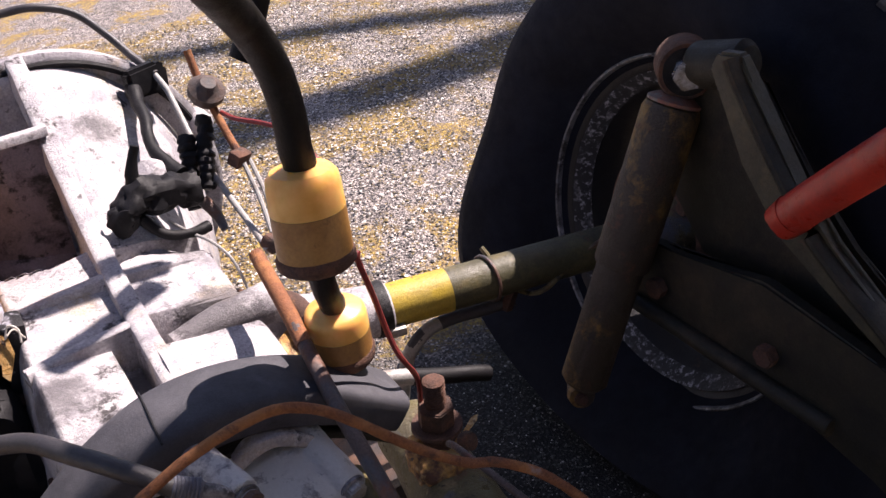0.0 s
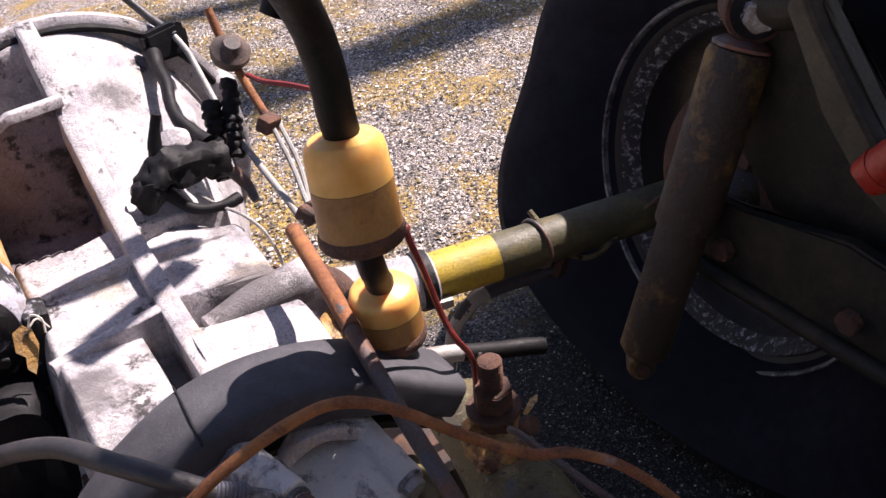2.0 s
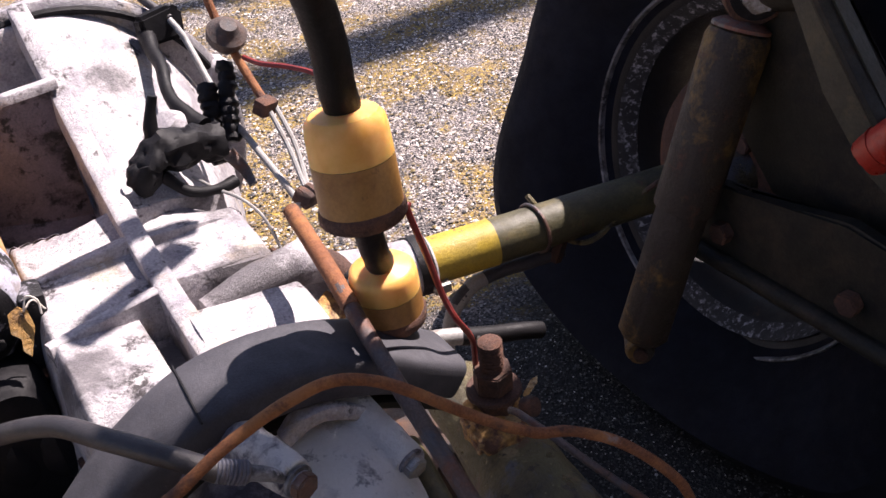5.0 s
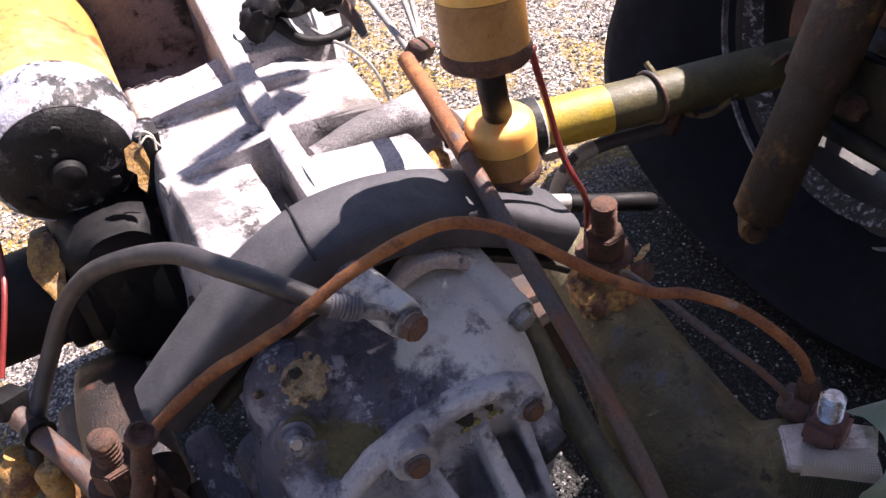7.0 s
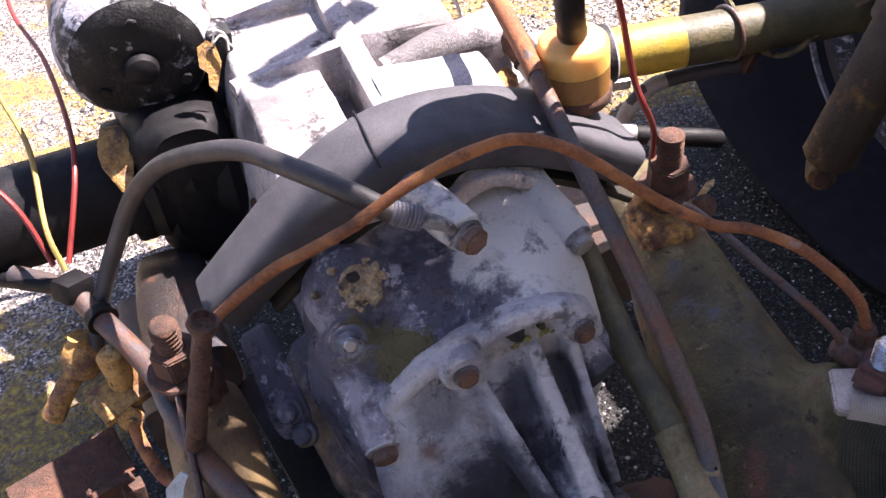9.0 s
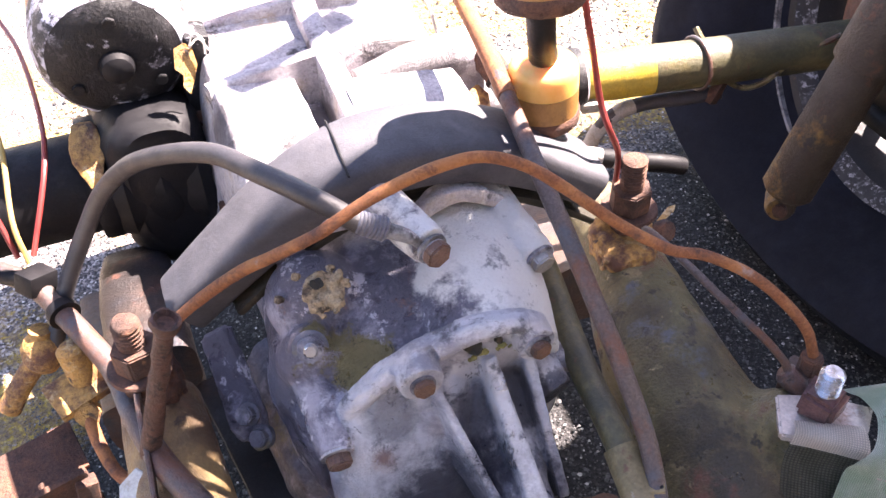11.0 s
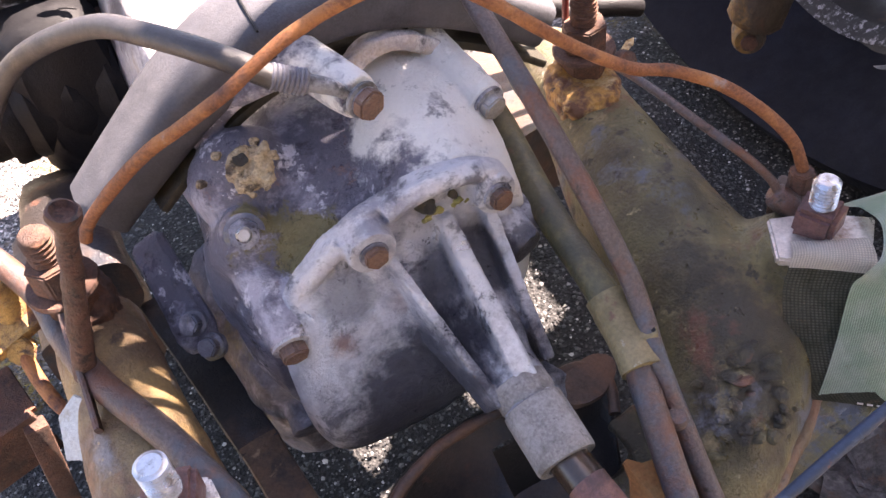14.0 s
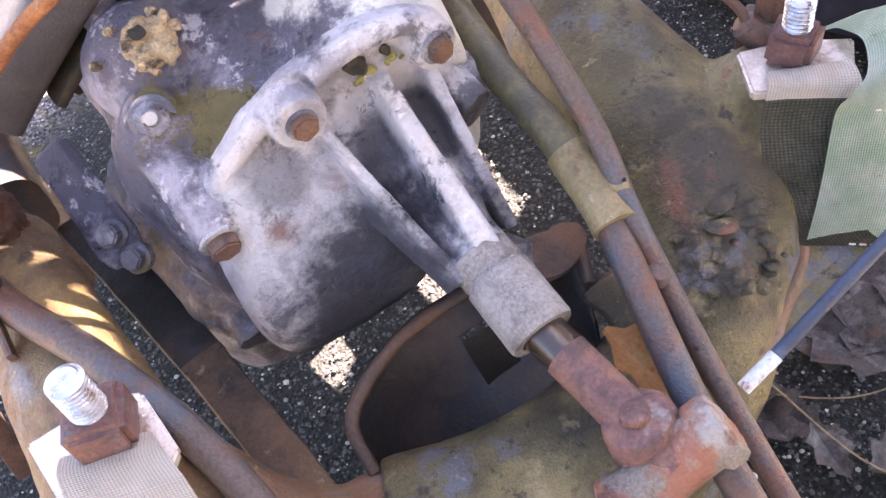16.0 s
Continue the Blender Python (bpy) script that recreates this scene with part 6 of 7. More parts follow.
for k in range(4):
    a = math.pi / 2 * k + 0.5
    part("bolt", hex_nut(WM @ Vector((0.055 * math.cos(a), 0.055 * math.sin(a), -0.02)), -AX, 0.016, 0.009, 20), M_RUST, drum)
part("bearing_housing", rough_up(lathe([(0, -0.07), (0.030, -0.07), (0.034, -0.064), (0.046, -0.030), (0.052, -0.018), (0, -0.018)], WM, 32), 0.001, 60), M_OLIVE, wheel)

# ---------------------------------------------------------------- shock absorber and suspension
shock = thing("shock_absorber", "rusty olive shock absorber leaning against the axle", "shock absorber", (0.41, -0.06, 0.18))
S0, S1 = Vector((0.403, -0.060, 0.210)), Vector((0.508, -0.060, 0.500))
sw = (S1 - S0).normalized()
L = (S1 - S0).length
part("lower_body", rough_up(lathe([(0, 0), (0.020, 0), (0.0245, 0.006), (0.0245, L * 0.46), (0, L * 0.47)], axis_pose(S0, sw), 32), 0.0014, 45), M_SHOCK, shock)
part("dust_cover", rough_up(lathe([(0, L * 0.45), (0.0275, L * 0.45), (0.0285, L * 0.46), (0.0285, L - 0.010), (0.026, L - 0.003), (0.020, L), (0, L)], axis_pose(S0, sw), 32), 0.001, 45), M_SHOCK, shock)
cap = part("cap", lathe([(0, 0), (0.026, 0.0), (0.026, 0.003), (0.018, 0.008), (0, 0.009)], axis_pose(S1 - sw * 0.001, sw), 32), M_CAST, shock, "worn rusty cap")
eye_c = S1 + sw * 0.034
ew = Vector((-0.62, -0.76, 0.10)).normalized()
part("upper_eye", lathe([(0.010, -0.024), (0.026, -0.024), (0.0275, -0.021), (0.0275, 0.014), (0.026, 0.017), (0.010, 0.017)], axis_pose(eye_c, ew), 32), M_RUST, shock)
bolt = part("eye_bolt", hex_nut(eye_c + ew * 0.0185, ew, 0.026, 0.014, 12), M_PLATED, shock, "bright hexagon bolt head")
part("washer", lathe([(0, 0.0165), (0.0225, 0.0165), (0.0225, 0.0195), (0, 0.0195)], axis_pose(eye_c, ew), 32), M_BLACK, bolt)
part("lower_eye", lathe([(0.006, -0.016), (0.012, -0.016), (0.0145, -0.010), (0.0145, 0.010), (0.012, 0.016), (0.006, 0.016)], axis_pose(S0 - sw * 0.008, ew), 28), M_SHOCK, shock)
part("lower_bolt", hex_nut(S0 - sw * 0.008 + ew * 0.015, ew, 0.013, 0.006, 0), M_PITTED, shock)

arm = thing("suspension_tower", "olive steel shock tower bracket behind the damper", "suspension bracket", (0.7, 0.0, 0.2))


def slab(name, pts, thick, mat, parent, x, turn=0.0):
    """An upright plate in the plane x, from its outline (y, z)."""
    m = Matrix.Translation((x, 0, 0)) @ Matrix(((0, 0, 1, 0), (1, 0, 0, 0), (0, 1, 0, 0), (0, 0, 0, 1)))
    return part(name, prism(pts, thick, m, 0.003), mat, parent)


slab("upright", [(-0.112, 0.552), (-0.120, 0.569), (-0.145, 0.573), (-0.160, 0.551), (-0.222, 0.476), (-0.258, 0.438), (-0.330, 0.392), (-0.45, 0.34), (-0.45, 0.30), (-0.326, 0.366), (-0.258, 0.400), (-0.206, 0.424), (-0.160, 0.478), (-0.134, 0.522)], 0.014, M_TOWER, arm, 0.500)
part("upright_flange", sweep([(0.492, -0.140, 0.570), (0.492, -0.155, 0.548), (0.492, -0.218, 0.474), (0.492, -0.255, 0.436), (0.492, -0.33, 0.390)], 0.01, 10, 4, flat=(0.026, 0.008), up=(0, 1, 1)), M_DARK, arm)
slab("web_plate", [(-0.075, 0.520), (-0.150, 0.545), (-0.210, 0.470), (-0.262, 0.425), (-0.340, 0.385), (-0.340, 0.350), (-0.10, 0.345), (-0.05, 0.40)], 0.006, M_DARK, arm, 0.525)
part("top_lug", rough_up(lathe([(0, -0.025), (0.018, -0.025), (0.022, -0.02), (0.022, 0.03), (0.016, 0.035), (0, 0.035)], axis_pose((0.520, -0.098, 0.545), (0.1, -1, 0.25)), 28), 0.001, 60), M_DARK, arm)
spring = thing("spring_plate", "wide dark steel spring plate in the wheel's shade", "suspension arm", (0.5, -0.2, 0.26))
slab("plate", [(-0.050, 0.358), (-0.098, 0.358), (-0.207, 0.382), (-0.326, 0.364), (-0.46, 0.33), (-0.48, 0.20), (-0.345, 0.255), (-0.264, 0.272), (-0.163, 0.270), (-0.097, 0.266), (-0.040, 0.262), (-0.035, 0.30)], 0.016, M_DARK, spring, 0.490)
part("clamp_bar", rough_up(sweep([(0.478, -0.05, 0.282), (0.478, -0.16, 0.282), (0.478, -0.30, 0.282)], 0.009, 14, 4), 0.0008, 60), M_DARK, spring)
for y in (-0.085, -0.225):
    part("bolt", hex_nut((0.482, y, 0.315), (-1, 0, 0), 0.02, 0.012, 10), M_RUST, spring)
redbar = thing("frame_bar", "glossy red painted frame tube with chipped end", "vehicle frame", (0.5, -0.2, 0.42))
part("tube", sweep([(0.485, -0.222, 0.455), (0.484, -0.245, 0.482), (0.480, -0.300, 0.543), (0.47, -0.42, 0.675), (0.45, -0.60, 0.87)], 0.0175, 28, 4), M_REDPAINT, redbar)
part("torn_end", rough_up(sweep([(0.4855, -0.216, 0.448), (0.485, -0.226, 0.460)], [0.0165, 0.0185], 24, 1), 0.0025, 60), M_REDPAINT, redbar)

# unseen panels added to keep the sun from the front of the gearbox
body = thing("sun_blocker", "unseen olive panels added to shade the gearbox", "vehicle body", (0.85, -0.9, 0.25))
# edges and slots cut to set the shadow line and the sun dapples
for outline in ([(-1.9, 0.80), (-0.18, 0.80), (-0.18, 2.175), (-1.9, 2.175)], [(-0.19, 0.80), (0.04, 0.80), (0.035, 1.075), (0.022, 1.245), (0.008, 1.30), (-0.19, 1.30)], [(-0.19, 1.30), (0.005, 1.30), (0.006, 1.45), (0.034, 1.48), (0.035, 1.690), (-0.19, 1.690)],
                [(-0.19, 1.690), (-0.050, 1.690), (-0.046, 1.702), (-0.19, 1.702)], [(-0.19, 1.702), (0.020, 1.702), (0.020, 1.730), (-0.19, 1.730)], [(-0.19, 1.730), (-0.042, 1.730), (-0.030, 1.739), (-0.19, 1.739)], [(-0.19, 1.739), (0.085, 1.739), (0.086, 1.749), (-0.19, 1.749)], [(-0.19, 1.749), (-0.022, 1.749), (-0.012, 1.756), (-0.19, 1.756)], [(-0.19, 1.756), (0.088, 1.756), (0.092, 1.80), (0.040, 1.90), (-0.02, 1.95), (-0.03, 2.175), (-0.19, 2.175)]):
    thin = outline[0][1] > 1.6
    part("shade_panel", prism(outline, 0.002 if thin else 0.03, Matrix.Translation((0.84, 0, 0)) @ Matrix(((0, 0, 1, 0), (1, 0, 0, 0), (0, 1, 0, 0), (0, 0, 0, 1))), 0.0004 if thin else 0.003), M_OLIVE, body)
slab("slot_blocker", [(0.030, 1.700), (0.080, 1.700), (0.080, 1.775), (0.036, 1.775)], 0.012, M_OLIVE, body, 0.872)
for x, y, h in ((0.84, -1.2, 0.82), (0.84, -1.8, 0.82), (-0.80, -1.35, 0.44)):
    part("post", block((0.06, 0.06, h), pose(x, y, h / 2), 0.008), M_OLIVE, body)
# added slabs out of view that cut off light over the wheel and in front
part("wheel_blocker", block((0.40, 0.86, 0.02), pose(0.645, -0.480, 0.96), 0.006), M_OLIVE, body)
part("front_blocker", block((1.75, 0.04, 1.1), pose(0.0, -1.35, 0.95), 0.01), M_OLIVE, body)
# added bars out of view, for the streak shadows on the case
for a, b in (((0.475, 0.237, 1.02), (0.34, 0.222, 1.01)), ((0.447, 0.207, 1.0), (0.345, 0.139, 1.01))):
    part("shadow_bar", sweep([a, b], 0.0135, 16, 1), M_DARK, body)

# ---------------------------------------------------------------- left side: axle, starter, fittings
left_axle = thing("axle_tube", "dark axle tube and boot beside the starter", "axle", (-0.3, 0.1, 0.24))
part("tube", sweep([(-0.190, 0.10, 0.300), (-0.40, 0.10, 0.297), (-0.62, 0.09, 0.295)], 0.043, 32, 3), M_BLACK, left_axle)
part("boot", rough_up(lathe([(0, 0), (0.058, 0), (0.062, 0.010), (0.055, 0.026), (0.060, 0.040), (0.053, 0.056), (0.057, 0.070), (0.050, 0.084), (0, 0.086)], axis_pose((-0.105, 0.100, 0.302), (-1, 0, 0)), 40), 0.002, 40), M_BLACK, left_axle)
part("clamp", lathe([(0.040, 0.080), (0.0515, 0.080), (0.0525, 0.083), (0.0525, 0.093), (0.0515, 0.096), (0.040, 0.096)], axis_pose((-0.105, 0.100, 0.302), (-1, 0, 0)), 40), M_BLACK, left_axle)
part("torn_flap", rough_up(sweep([(-0.194, 0.100 - 0.056 * math.cos(radians(k)), 0.302 + 0.056 * math.sin(radians(k))) for k in (28, 40, 52, 64, 76, 88)], [0.006, 0.012, 0.016, 0.017, 0.015, 0.010], 16, 4, flat=(0.026, 0.003), up=(0, -0.5, 0.87)), 0.002, 60), M_YPAINT, left_axle, "ochre torn flap")
starter = thing("starter_motor", "ochre starter motor with a flaking black end cap", "starter motor", (-0.155, 0.2, 0.36))
SM = axis_pose((-0.153, 0.082, 0.412), (0.02, 1, 0.075))
part("body", lathe([(0, 0.03), (0.0590, 0.03), (0.0596, 0.034), (0.0596, 0.22), (0.05, 0.24), (0, 0.24)], SM, 56), M_ORANGE, starter)
endcap = part("end_cap", rough_up(lathe([(0, 0.0), (0.020, -0.001), (0.034, 0.001), (0.044, 0.0045), (0.0515, 0.010), (0.0525, 0.014), (0, 0.014)], SM, 72), 0.0008, 60), M_BLACKPAINT, starter)
part("cap_band", rough_up(lathe([(0, 0.0095), (0.0512, 0.0095), (0.0560, 0.0150), (0.0595, 0.024), (0.0610, 0.034), (0.0610, 0.060), (0.0600, 0.064), (0, 0.064)], SM, 72), 0.0006, 60), M_FLAKE, starter, "flaking pale band")
part("bearing_boss", lathe([(0, -0.013), (0.006, -0.0125), (0.0115, -0.009), (0.0135, -0.003), (0.0135, 0.002), (0, 0.002)], SM, 28), M_BLACK, endcap)
for a in (95, 215, 335):
    part("screw", hex_nut(SM @ Vector((0.036 * math.cos(radians(a)), 0.036 * math.sin(radians(a)), 0.002)), SM.to_3x3() @ Vector((0, 0, -1)), 0.009, 0.004, a), M_BLACKPAINT, endcap)
single("tape_scrap", rough_up(prism([(-0.008, 0.014), (-0.001, 0.019), (0.006, 0.016), (0.008, 0.003), (0.005, -0.009), (0.002, -0.020), (-0.003, -0.014), (-0.002, -0.005), (-0.008, 0.000)], 0.0016, Matrix.Translation((-0.104, 0.062, 0.408)) @ Euler((radians(62), radians(8), radians(-8))).to_matrix().to_4x4(), 0.0004), 0.0022, 60), M_YPAINT, "tan scrap of torn tape hanging from the starter", "tape")
for pts in ([(-0.098, 0.066, 0.424), (-0.093, 0.068, 0.432), (-0.087, 0.064, 0.428), (-0.088, 0.060, 0.418)], [(-0.099, 0.066, 0.422), (-0.090, 0.070, 0.426), (-0.084, 0.068, 0.416)]):
    single("tape_thread", sweep(pts, 0.0008, 6, 8), M_WEBTAN, "frayed pale thread of torn tape", "tape", "tape threads")
part("bracket", block((0.02, 0.03, 0.12), pose(-0.098, 0.10, 0.36, 0, 8, 0), 0.004), M_BLACKPAINT, starter)
part("solenoid", rough_up(loft(denser([(0.045, -0.140, 0.325, 0.030, 0.045, 0.07), (0.06, -0.143, 0.325, 0.040, 0.050, 0.10), (0.10, -0.145, 0.320, 0.044, 0.055, 0.12), (0.20, -0.150, 0.320, 0.044, 0.055, 0.12)], 5), 32, power=2.8), 0.004, 40, 2.0), M_BLACK, starter, "black greasy solenoid housing")

tee = thing("hose_tee", "rusty brass tee fitting at the end of the grey cable", "pipe fitting", (-0.26, -0.04, 0.22))
part("body", rough_up(lathe([(0, -0.018), (0.010, -0.017), (0.016, -0.008), (0.017, 0.002), (0.013, 0.011), (0.009, 0.014), (0.009, 0.019), (0, 0.019)], axis_pose((-0.266, -0.024, 0.244), (0.2, 0.2, 1)), 24), 0.0010, 90), M_YPAINT, tee)
part("outlet", sweep([(-0.270, -0.026, 0.240), (-0.290, -0.030, 0.220), (-0.306, -0.033, 0.200)], [0.009, 0.0085, 0.0095], 16, 4, hollow=0.6), M_YPAINT, tee)
pipe = thing("cross_pipe", "rusty grey pipe leading past the frame stud", "pipe", (-0.22, -0.08, 0.27))
part("pipe", sweep([(-0.30, 0.050, 0.282), (-0.262, 0.010, 0.285), (-0.240, -0.030, 0.278), (-0.214, -0.090, 0.272), (-0.203, -0.15, 0.285), (-0.190, -0.20, 0.288), (-0.163, -0.262, 0.285), (-0.140, -0.33, 0.265), (-0.128, -0.40, 0.235)], 0.0085, 14, 6), M_ROD, pipe)
part("collar", lathe([(0, 0), (0.0115, 0), (0.0125, 0.003), (0.0125, 0.009), (0, 0.009)], axis_pose((-0.243, -0.022, 0.279), (0.35, -0.9, -0.1)), 24), M_BLACK, pipe)
brk = thing("brake_bracket", "rusty ochre bracket with brass hose unions", "bracket", (-0.245, -0.07, 0.22))
part("plate", rough_up(block((0.060, 0.034, 0.008), pose(-0.238, -0.064, 0.236, 8, -6, 20), 0.0015), 0.0008, 90), M_YPAINT, brk)
part("upper_union", rough_up(lathe([(0, 0), (0.011, 0), (0.011, 0.030), (0.008, 0.033), (0, 0.033)], axis_pose((-0.240, -0.060, 0.238), (-0.05, 0.15, 1)), 20), 0.0005, 90), M_YPAINT, brk)
part("lower_union", rough_up(hex_nut((-0.243, -0.078, 0.222), (0, -0.6, 0.35), 0.018, 0.014, 0), 0.0005, 90), M_YPAINT, brk)
part("pipe", sweep([(-0.243, -0.088, 0.224), (-0.240, -0.108, 0.212), (-0.230, -0.135, 0.205), (-0.205, -0.165, 0.215)], 0.005, 12, 5), M_RUSTLINE, brk)
shelf = thing("rusty_bracket", "broken rusty angle bracket beside the frame", "bracket", (-0.30, -0.08, 0.12))
part("angle", rough_up(block((0.09, 0.045, 0.006), pose(-0.305, -0.082, 0.178, 12, -4, 12), 0.0015), 0.001, 70), M_RUST, shelf)
part("web", rough_up(block((0.09, 0.006, 0.06), pose(-0.302, -0.104, 0.150, 10, -4, 12), 0.0015), 0.001, 70), M_RUST, shelf)
part("leg", rough_up(block((0.016, 0.012, 0.14), pose(-0.272, -0.10, 0.105, 5, 8, 10), 0.002), 0.001, 70), M_RUST, shelf)
pin = thing("long_bolt", "long rusty bolt with a round head standing by the horn", "bolt", (-0.18, -0.22, 0.28))
P0, P1 = Vector((-0.197, -0.187, 0.285)), Vector((-0.162, -0.204, 0.408))
part("shank", rough_up(sweep([P0, P0.lerp(P1, 0.5), P1], [0.0070, 0.0062, 0.0056], 18, 10), 0.0011, 110), M_PITTED, pin)
part("head", rough_up(lathe([(0, -0.003), (0.0058, -0.003), (0.0078, 0.001), (0.0088, 0.004), (0.0085, 0.008), (0.0070, 0.0085), (0.005, 0.0050), (0, 0.0045)], axis_pose(P1, P1 - P0), 24), 0.0012, 120), M_PITTED, pin)
part("loop", sweep([(-0.196, -0.138, 0.300), (-0.197, -0.170, 0.300), (-0.198, -0.200, 0.290), (-0.200, -0.225, 0.280)], 0.006, 10, 5, flat=(0.012, 0.004), up=(1, 0, 0)), M_ROD, pin)
tab = single("steel_tab", prism([(-0.014, -0.018), (0.012, -0.020), (0.016, 0.010), (-0.004, 0.020), (-0.016, 0.008)], 0.0018, Matrix.Translation((-0.211, -0.202, 0.262)) @ Euler((radians(40), radians(-10), radians(-30))).to_matrix().to_4x4(), 0.0006), M_STEEL, "bent grey metal tab by the long bolt", "bracket")
WIRES = [(M_REDWIRE, [(-0.262, 0.40, 0.37), (-0.255, 0.327, 0.36), (-0.235, 0.235, 0.36), (-0.224, 0.122, 0.36), (-0.227, 0.063, 0.35), (-0.252, 0.015, 0.305)], "thin dark red wire hanging by the starter"), (M_REDWIRE, [(-0.31, 0.09, 0.38), (-0.275, 0.046, 0.35), (-0.263, 0.018, 0.305)], "short red wire at a black connector"),
         (M_YELLOWWIRE, [(-0.27, 0.16, 0.38), (-0.256, 0.098, 0.36), (-0.259, 0.033, 0.33), (-0.256, 0.012, 0.302)], "thin yellow wire hanging to a connector")]
for mat, pts, label in WIRES:
    single("wire", sweep(pts, 0.0022, 8, 6), mat, label, "wire", "loose wires")
single("connector", rough_up(block((0.026, 0.020, 0.018), pose(-0.255, 0.002, 0.292, 0, 20, 40), 0.003), 0.0008, 90), M_BLACK, "black rubber wire connector", "connector")
single("black_cable", sweep([(-0.40, 0.09, 0.26), (-0.33, 0.07, 0.272), (-0.285, 0.03, 0.284), (-0.258, 0.005, 0.290)], 0.0068, 12, 6), M_BLACK, "black cable running to the connector", "cable")

# ---------------------------------------------------------------- clutch lever and cables on the bell housing
lever = thing("clutch_lever", "black clutch release lever on the bell housing", "lever", (0.11, 0.2, 0.42))
part("arm", rough_up(sweep([(0.036, 0.180, 0.428), (0.046, 0.187, 0.444), (0.075, 0.192, 0.446), (0.112, 0.202, 0.434)], [0.011, 0.016, 0.018, 0.016], 28, 8), 0.0075, 75), M_BLACK, lever)
part("arm_end", rough_up(lathe([(0, -0.012), (0.010, -0.012), (0.014, -0.004), (0.014, 0.006), (0.008, 0.013), (0, 0.014)], axis_pose((0.034, 0.180, 0.436), (0.3, -0.2, 1)), 28), 0.0045, 90), M_BLACK, lever)
part("hook", rough_up(sweep([(0.053, 0.195, 0.455), (0.058, 0.200, 0.476), (0.066, 0.202, 0.495)], [0.007, 0.006, 0.004], 12, 5), 0.001, 80), M_BLACK, lever)
part("lower_link", rough_up(sweep([(0.050, 0.180, 0.430), (0.066, 0.172, 0.412), (0.090, 0.170, 0.404), (0.112, 0.176, 0.402)], [0.006, 0.005, 0.005, 0.006], 12, 6), 0.001, 80), M_BLACK, lever)
part("bracket", rough_up(prism([(-0.024, -0.016), (0.022, -0.018), (0.026, 0.010), (0.016, 0.018), (-0.022, 0.014)], 0.020, Matrix.Translation((0.128, 0.368, 0.497)) @ Euler((radians(80), 0, radians(12))).to_matrix().to_4x4(), 0.004), 0.001, 60), M_BLACK, lever)
part("bracket_leg", rough_up(sweep([(0.112, 0.362, 0.492), (0.107, 0.335, 0.486), (0.103, 0.300, 0.479), (0.094, 0.262, 0.466), (0.098, 0.235, 0.455), (0.106, 0.214, 0.446)], [0.010, 0.0075, 0.0065, 0.006, 0.008, 0.010], 14, 6), 0.0012, 60), M_BLACK, lever)
for a, b in (((0.113, 0.214, 0.405), (0.130, 0.255, 0.466)), ((0.130, 0.218, 0.420), (0.150, 0.252, 0.470))):
    coil = [(r, h) for k in range(9) for r, h in ((0.0072, k * 0.0085), (0.0090, k * 0.0085 + 0.003), (0.0088, k * 0.0085 + 0.0055))]
    part("return_spring", rough_up(lathe([(0, 0)] + coil + [(0.008, 0.078), (0, 0.079)], axis_pose(a, Vector(b) - Vector(a)), 24), 0.0035, 70), M_BLACK, lever)
part("pivot", rough_up(lathe([(0, 0), (0.015, 0), (0.017, 0.012), (0.010, 0.02), (0, 0.02)], axis_pose((0.080, 0.225, 0.446), (-0.3, -0.4, 0.9)), 20), 0.001, 80), M_CASE, lever, "pale pivot boss")
part("pull_rod", sweep([(0.118, 0.200, 0.420), (0.126, 0.190, 0.405), (0.128, 0.176, 0.392)], [0.007, 0.006, 0.004], 12, 5), M_ROD, lever)
grom = thing("cable_grommet", "rusty round cable grommet on a stem", "cable fitting", (0.165, 0.27, 0.48))
part("cup", rough_up(lathe([(0, 0), (0.016, 0), (0.019, 0.006), (0.019, 0.014), (0.012, 0.018), (0.008, 0.024), (0, 0.024)], axis_pose((0.160, 0.262, 0.500), (0.1, -0.5, 0.75)), 28), 0.0008, 90), M_BROWN, grom)
part("stem", sweep([(0.158, 0.285, 0.545), (0.160, 0.270, 0.515), (0.164, 0.240, 0.480), (0.166, 0.205, 0.455)], 0.0042, 12, 4), M_RUSTLINE, grom)
part("clip", rough_up(block((0.022, 0.016, 0.016), pose(0.164, 0.200, 0.452, 20, 10, 30), 0.004), 0.0015, 90), M_RUST, grom)
clipb = single("cable_clamp", rough_up(block((0.026, 0.018, 0.016), pose(0.153, 0.108, 0.400, 30, 20, 40), 0.004), 0.002, 90), M_RUST, "small rusty cable clamp with bolts", "cable fitting")
clutch = thing("clutch_cable", "clutch cable over the bell housing, dark above and bare below", "cable", (0.14, 0.3, 0.45))
part("upper_sheath", sweep([(-0.12, 0.47, 0.56), (-0.05, 0.465, 0.572), (0.014, 0.460, 0.575), (0.048, 0.450, 0.577), (0.085, 0.440, 0.565), (0.110, 0.420, 0.540), (0.126, 0.395, 0.518), (0.140, 0.362, 0.502)], 0.0046, 12, 6), M_CABLE, clutch, "black sheath")
part("lower_run", sweep([(0.138, 0.366, 0.504), (0.143, 0.345, 0.490), (0.144, 0.330, 0.478), (0.142, 0.260, 0.440), (0.142, 0.200, 0.424), (0.143, 0.140, 0.409), (0.143, 0.100, 0.398)], 0.0034, 12, 6), M_WHITEWIRE, clutch, "pale tan wire strand")
single("thin_cable", sweep([(0.075, 0.180, 0.420), (0.092, 0.170, 0.404), (0.105, 0.150, 0.398), (0.115, 0.130, 0.385), (0.119, 0.115, 0.362), (0.120, 0.105, 0.340)], 0.0016, 8, 6), M_WHITEWIRE, "thin pale cable looping over the gear case", "cable", "thin cables")
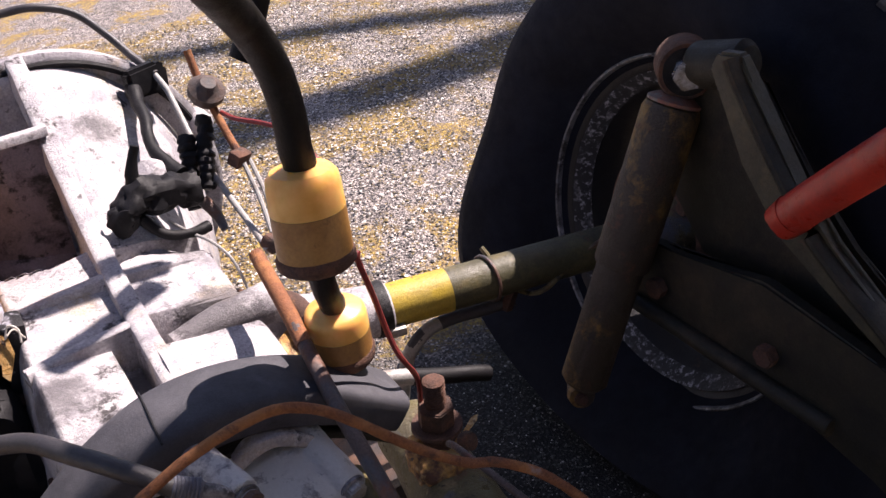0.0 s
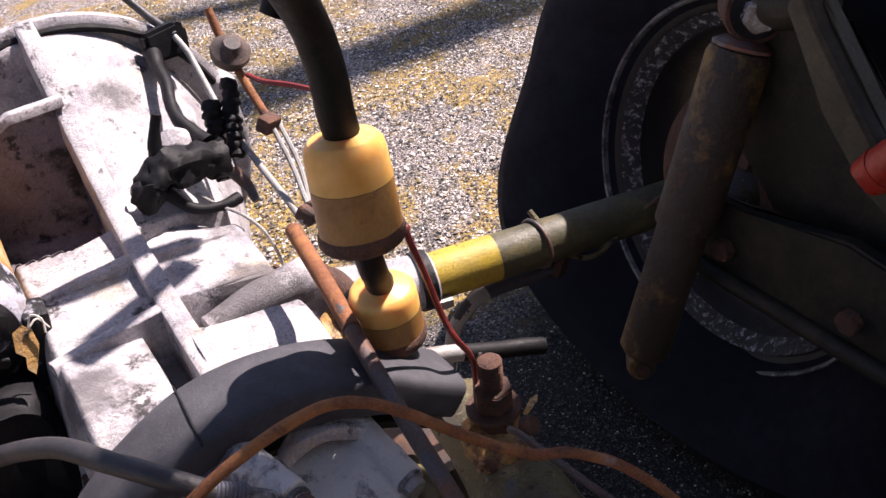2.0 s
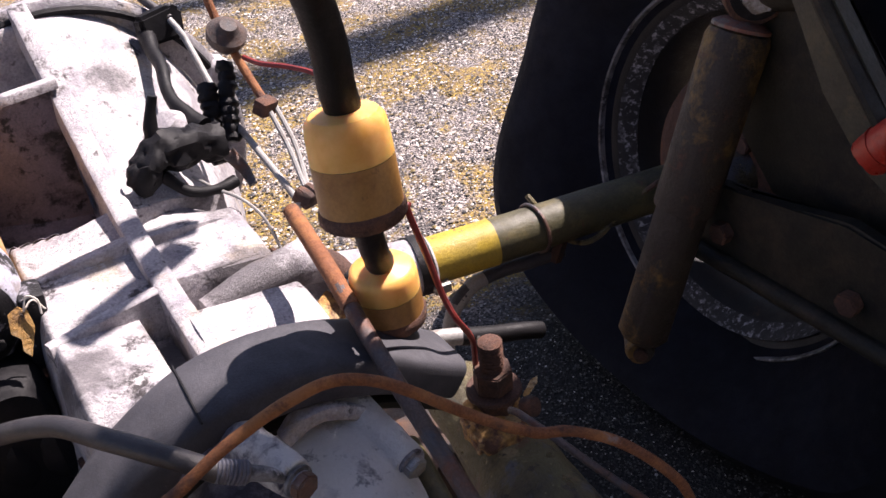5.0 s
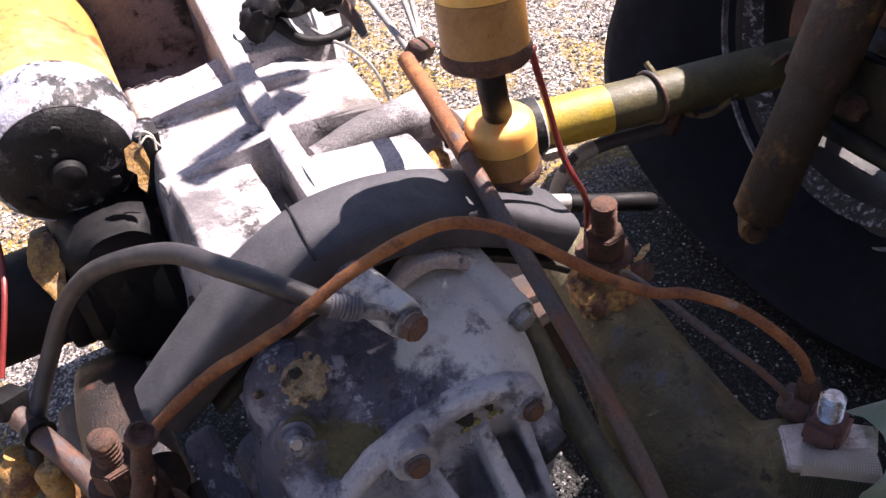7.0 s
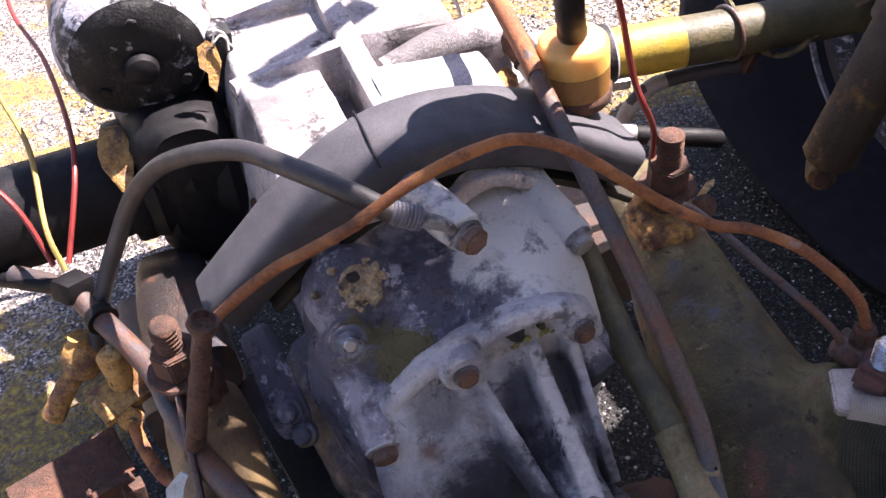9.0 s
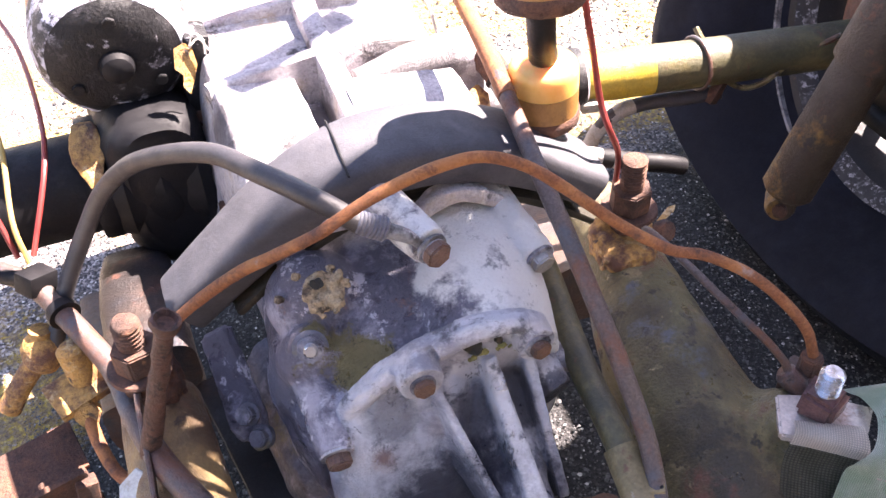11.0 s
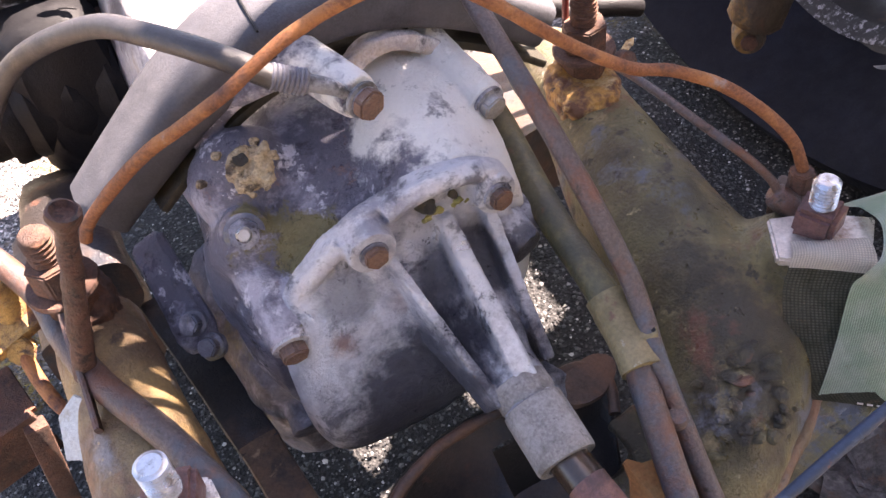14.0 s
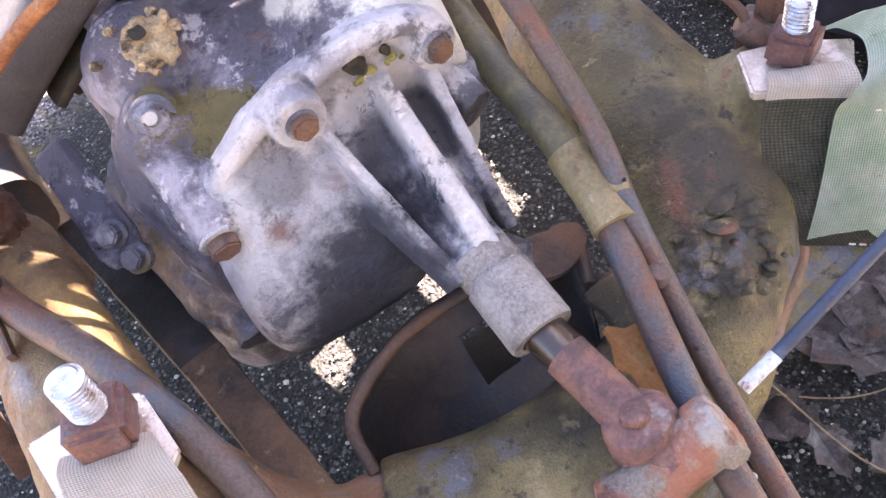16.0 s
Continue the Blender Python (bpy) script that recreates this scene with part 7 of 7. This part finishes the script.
for k, (dx, dy) in enumerate(((0.0, 0.0), (0.008, 0.004))):
    single("thin_cable", sweep([(0.166 + dx, 0.200 + dy, 0.452), (0.164 + dx, 0.160 + dy, 0.425), (0.158 + dx * 0.6, 0.125 + dy, 0.405), (0.152, 0.100, 0.398)], 0.0026, 8, 6), M_WHITEWIRE, "thin tan cable beside the bell housing", "cable", "thin cables")
single("red_wire", sweep([(0.166, 0.236, 0.490), (0.170, 0.205, 0.492), (0.186, 0.170, 0.494), (0.200, 0.140, 0.490), (0.21, 0.10, 0.47)], 0.0026, 8, 6), M_REDWIRE, "red wire curving behind the hose", "wire")

# ---------------------------------------------------------------- ground litter
rng = random.Random(11)


def leaf(x, y, z, size, turn, tilt):
    bm = bmesh.new()
    rows = []
    for i in range(9):
        f = i / 8
        w = size * 0.36 * math.sin(math.pi * min(1, f * 0.94 + 0.03)) * (1 + 0.35 * math.sin(f * 19))
        bend = 0.25 * size * (f - 0.5) ** 2
        rows.append([bm.verts.new((u * w, (f - 0.5) * size, bend + abs(u) * w * 0.45)) for u in (-1, -0.5, 0, 0.5, 1)])
    for a, b in zip(rows, rows[1:]):
        for k in range(4):
            bm.faces.new((a[k], a[k + 1], b[k + 1], b[k]))
    bmesh.ops.transform(bm, matrix=pose(x, y, z, tilt, tilt * 0.6, turn), verts=bm.verts)
    bmesh.ops.solidify(bm, geom=bm.faces[:], thickness=0.0006)
    return bm


single("dead_leaf", leaf(0.057, -0.398, 0.2270, 0.060, 24, 22), M_LEAF, "curled brown oak leaf lying on the frame", "leaf")
litter = bmesh.new()
for _ in range(120):
    joined(litter, leaf(rng.uniform(0.14, 0.75), rng.uniform(-0.85, -0.33), rng.uniform(0.004, 0.02), rng.uniform(0.04, 0.09), rng.uniform(0, 360), rng.uniform(-14, 14)))
single("leaf_litter", litter, M_LITTER, "matted rotting leaves on the ground", "leaves", kind="stuff")
painted_rod = thing("painted_rod", "thin rod with chipped blue and white paint", "rod", (0.091, -0.428, 0.213))
part("shaft", sweep([(0.112, -0.4273, 0.2217), (0.150, -0.425, 0.237), (0.190, -0.423, 0.253)], 0.0036, 12, 6), M_BLUEROD, painted_rod, "dark blue worn paint")
part("tip", rough_up(sweep([(0.091, -0.428, 0.213), (0.102, -0.4277, 0.2176), (0.1125, -0.4273, 0.2219)], 0.0039, 14, 8), 0.0003, 120), M_CHIPWHITE, painted_rod, "chipped white and red tip")
for pts in ([(0.16, -0.39, 0.10), (0.20, -0.45, 0.03), (0.235, -0.50, 0.012)], [(0.17, -0.36, 0.03), (0.24, -0.41, 0.012), (0.31, -0.43, 0.010)], [(0.50, 0.54, 0.008), (0.53, 0.53, 0.014), (0.55, 0.52, 0.006)]):
    single("straw", sweep(pts, 0.0007, 6, 6), M_STALK, "dry grass stalk on the ground", "straw", "dry stalks")

# unseen bare tree, added so that its limb throws a shadow across the asphalt
tree = thing("tree", "unseen bare tree added for its limb's shadow on the asphalt", "tree", (9.2, 3.3, 0.0))
part("trunk", rough_up(sweep([(9.2, 3.3, -0.05), (9.15, 3.28, 3.0), (8.9, 3.2, 6.2), (8.4, 3.0, 8.6)], [0.24, 0.20, 0.16, 0.12], 20, 6), 0.02, 5), M_BARK, tree)
for pts, radii in (([(8.62, 3.06, 7.9), (7.58, 2.79, 8.2), (6.78, 2.61, 8.25), (6.06, 2.59, 8.3), (5.5, 2.54, 8.5)], [0.13, 0.13, 0.12, 0.11, 0.06]), ([(7.4, 2.77, 8.2), (6.9, 3.2, 8.7), (6.3, 3.5, 9.4)], [0.09, 0.07, 0.04]), ([(8.4, 3.0, 8.6), (8.1, 2.9, 10.0), (8.2, 3.1, 11.4)], [0.12, 0.08, 0.03]), ([(9.15, 3.28, 4.6), (10.0, 3.7, 6.0), (10.8, 4.2, 7.8)], [0.12, 0.08, 0.03])):
    part("limb", rough_up(sweep(pts, radii, 14, 6), 0.012, 6), M_BARK, tree)
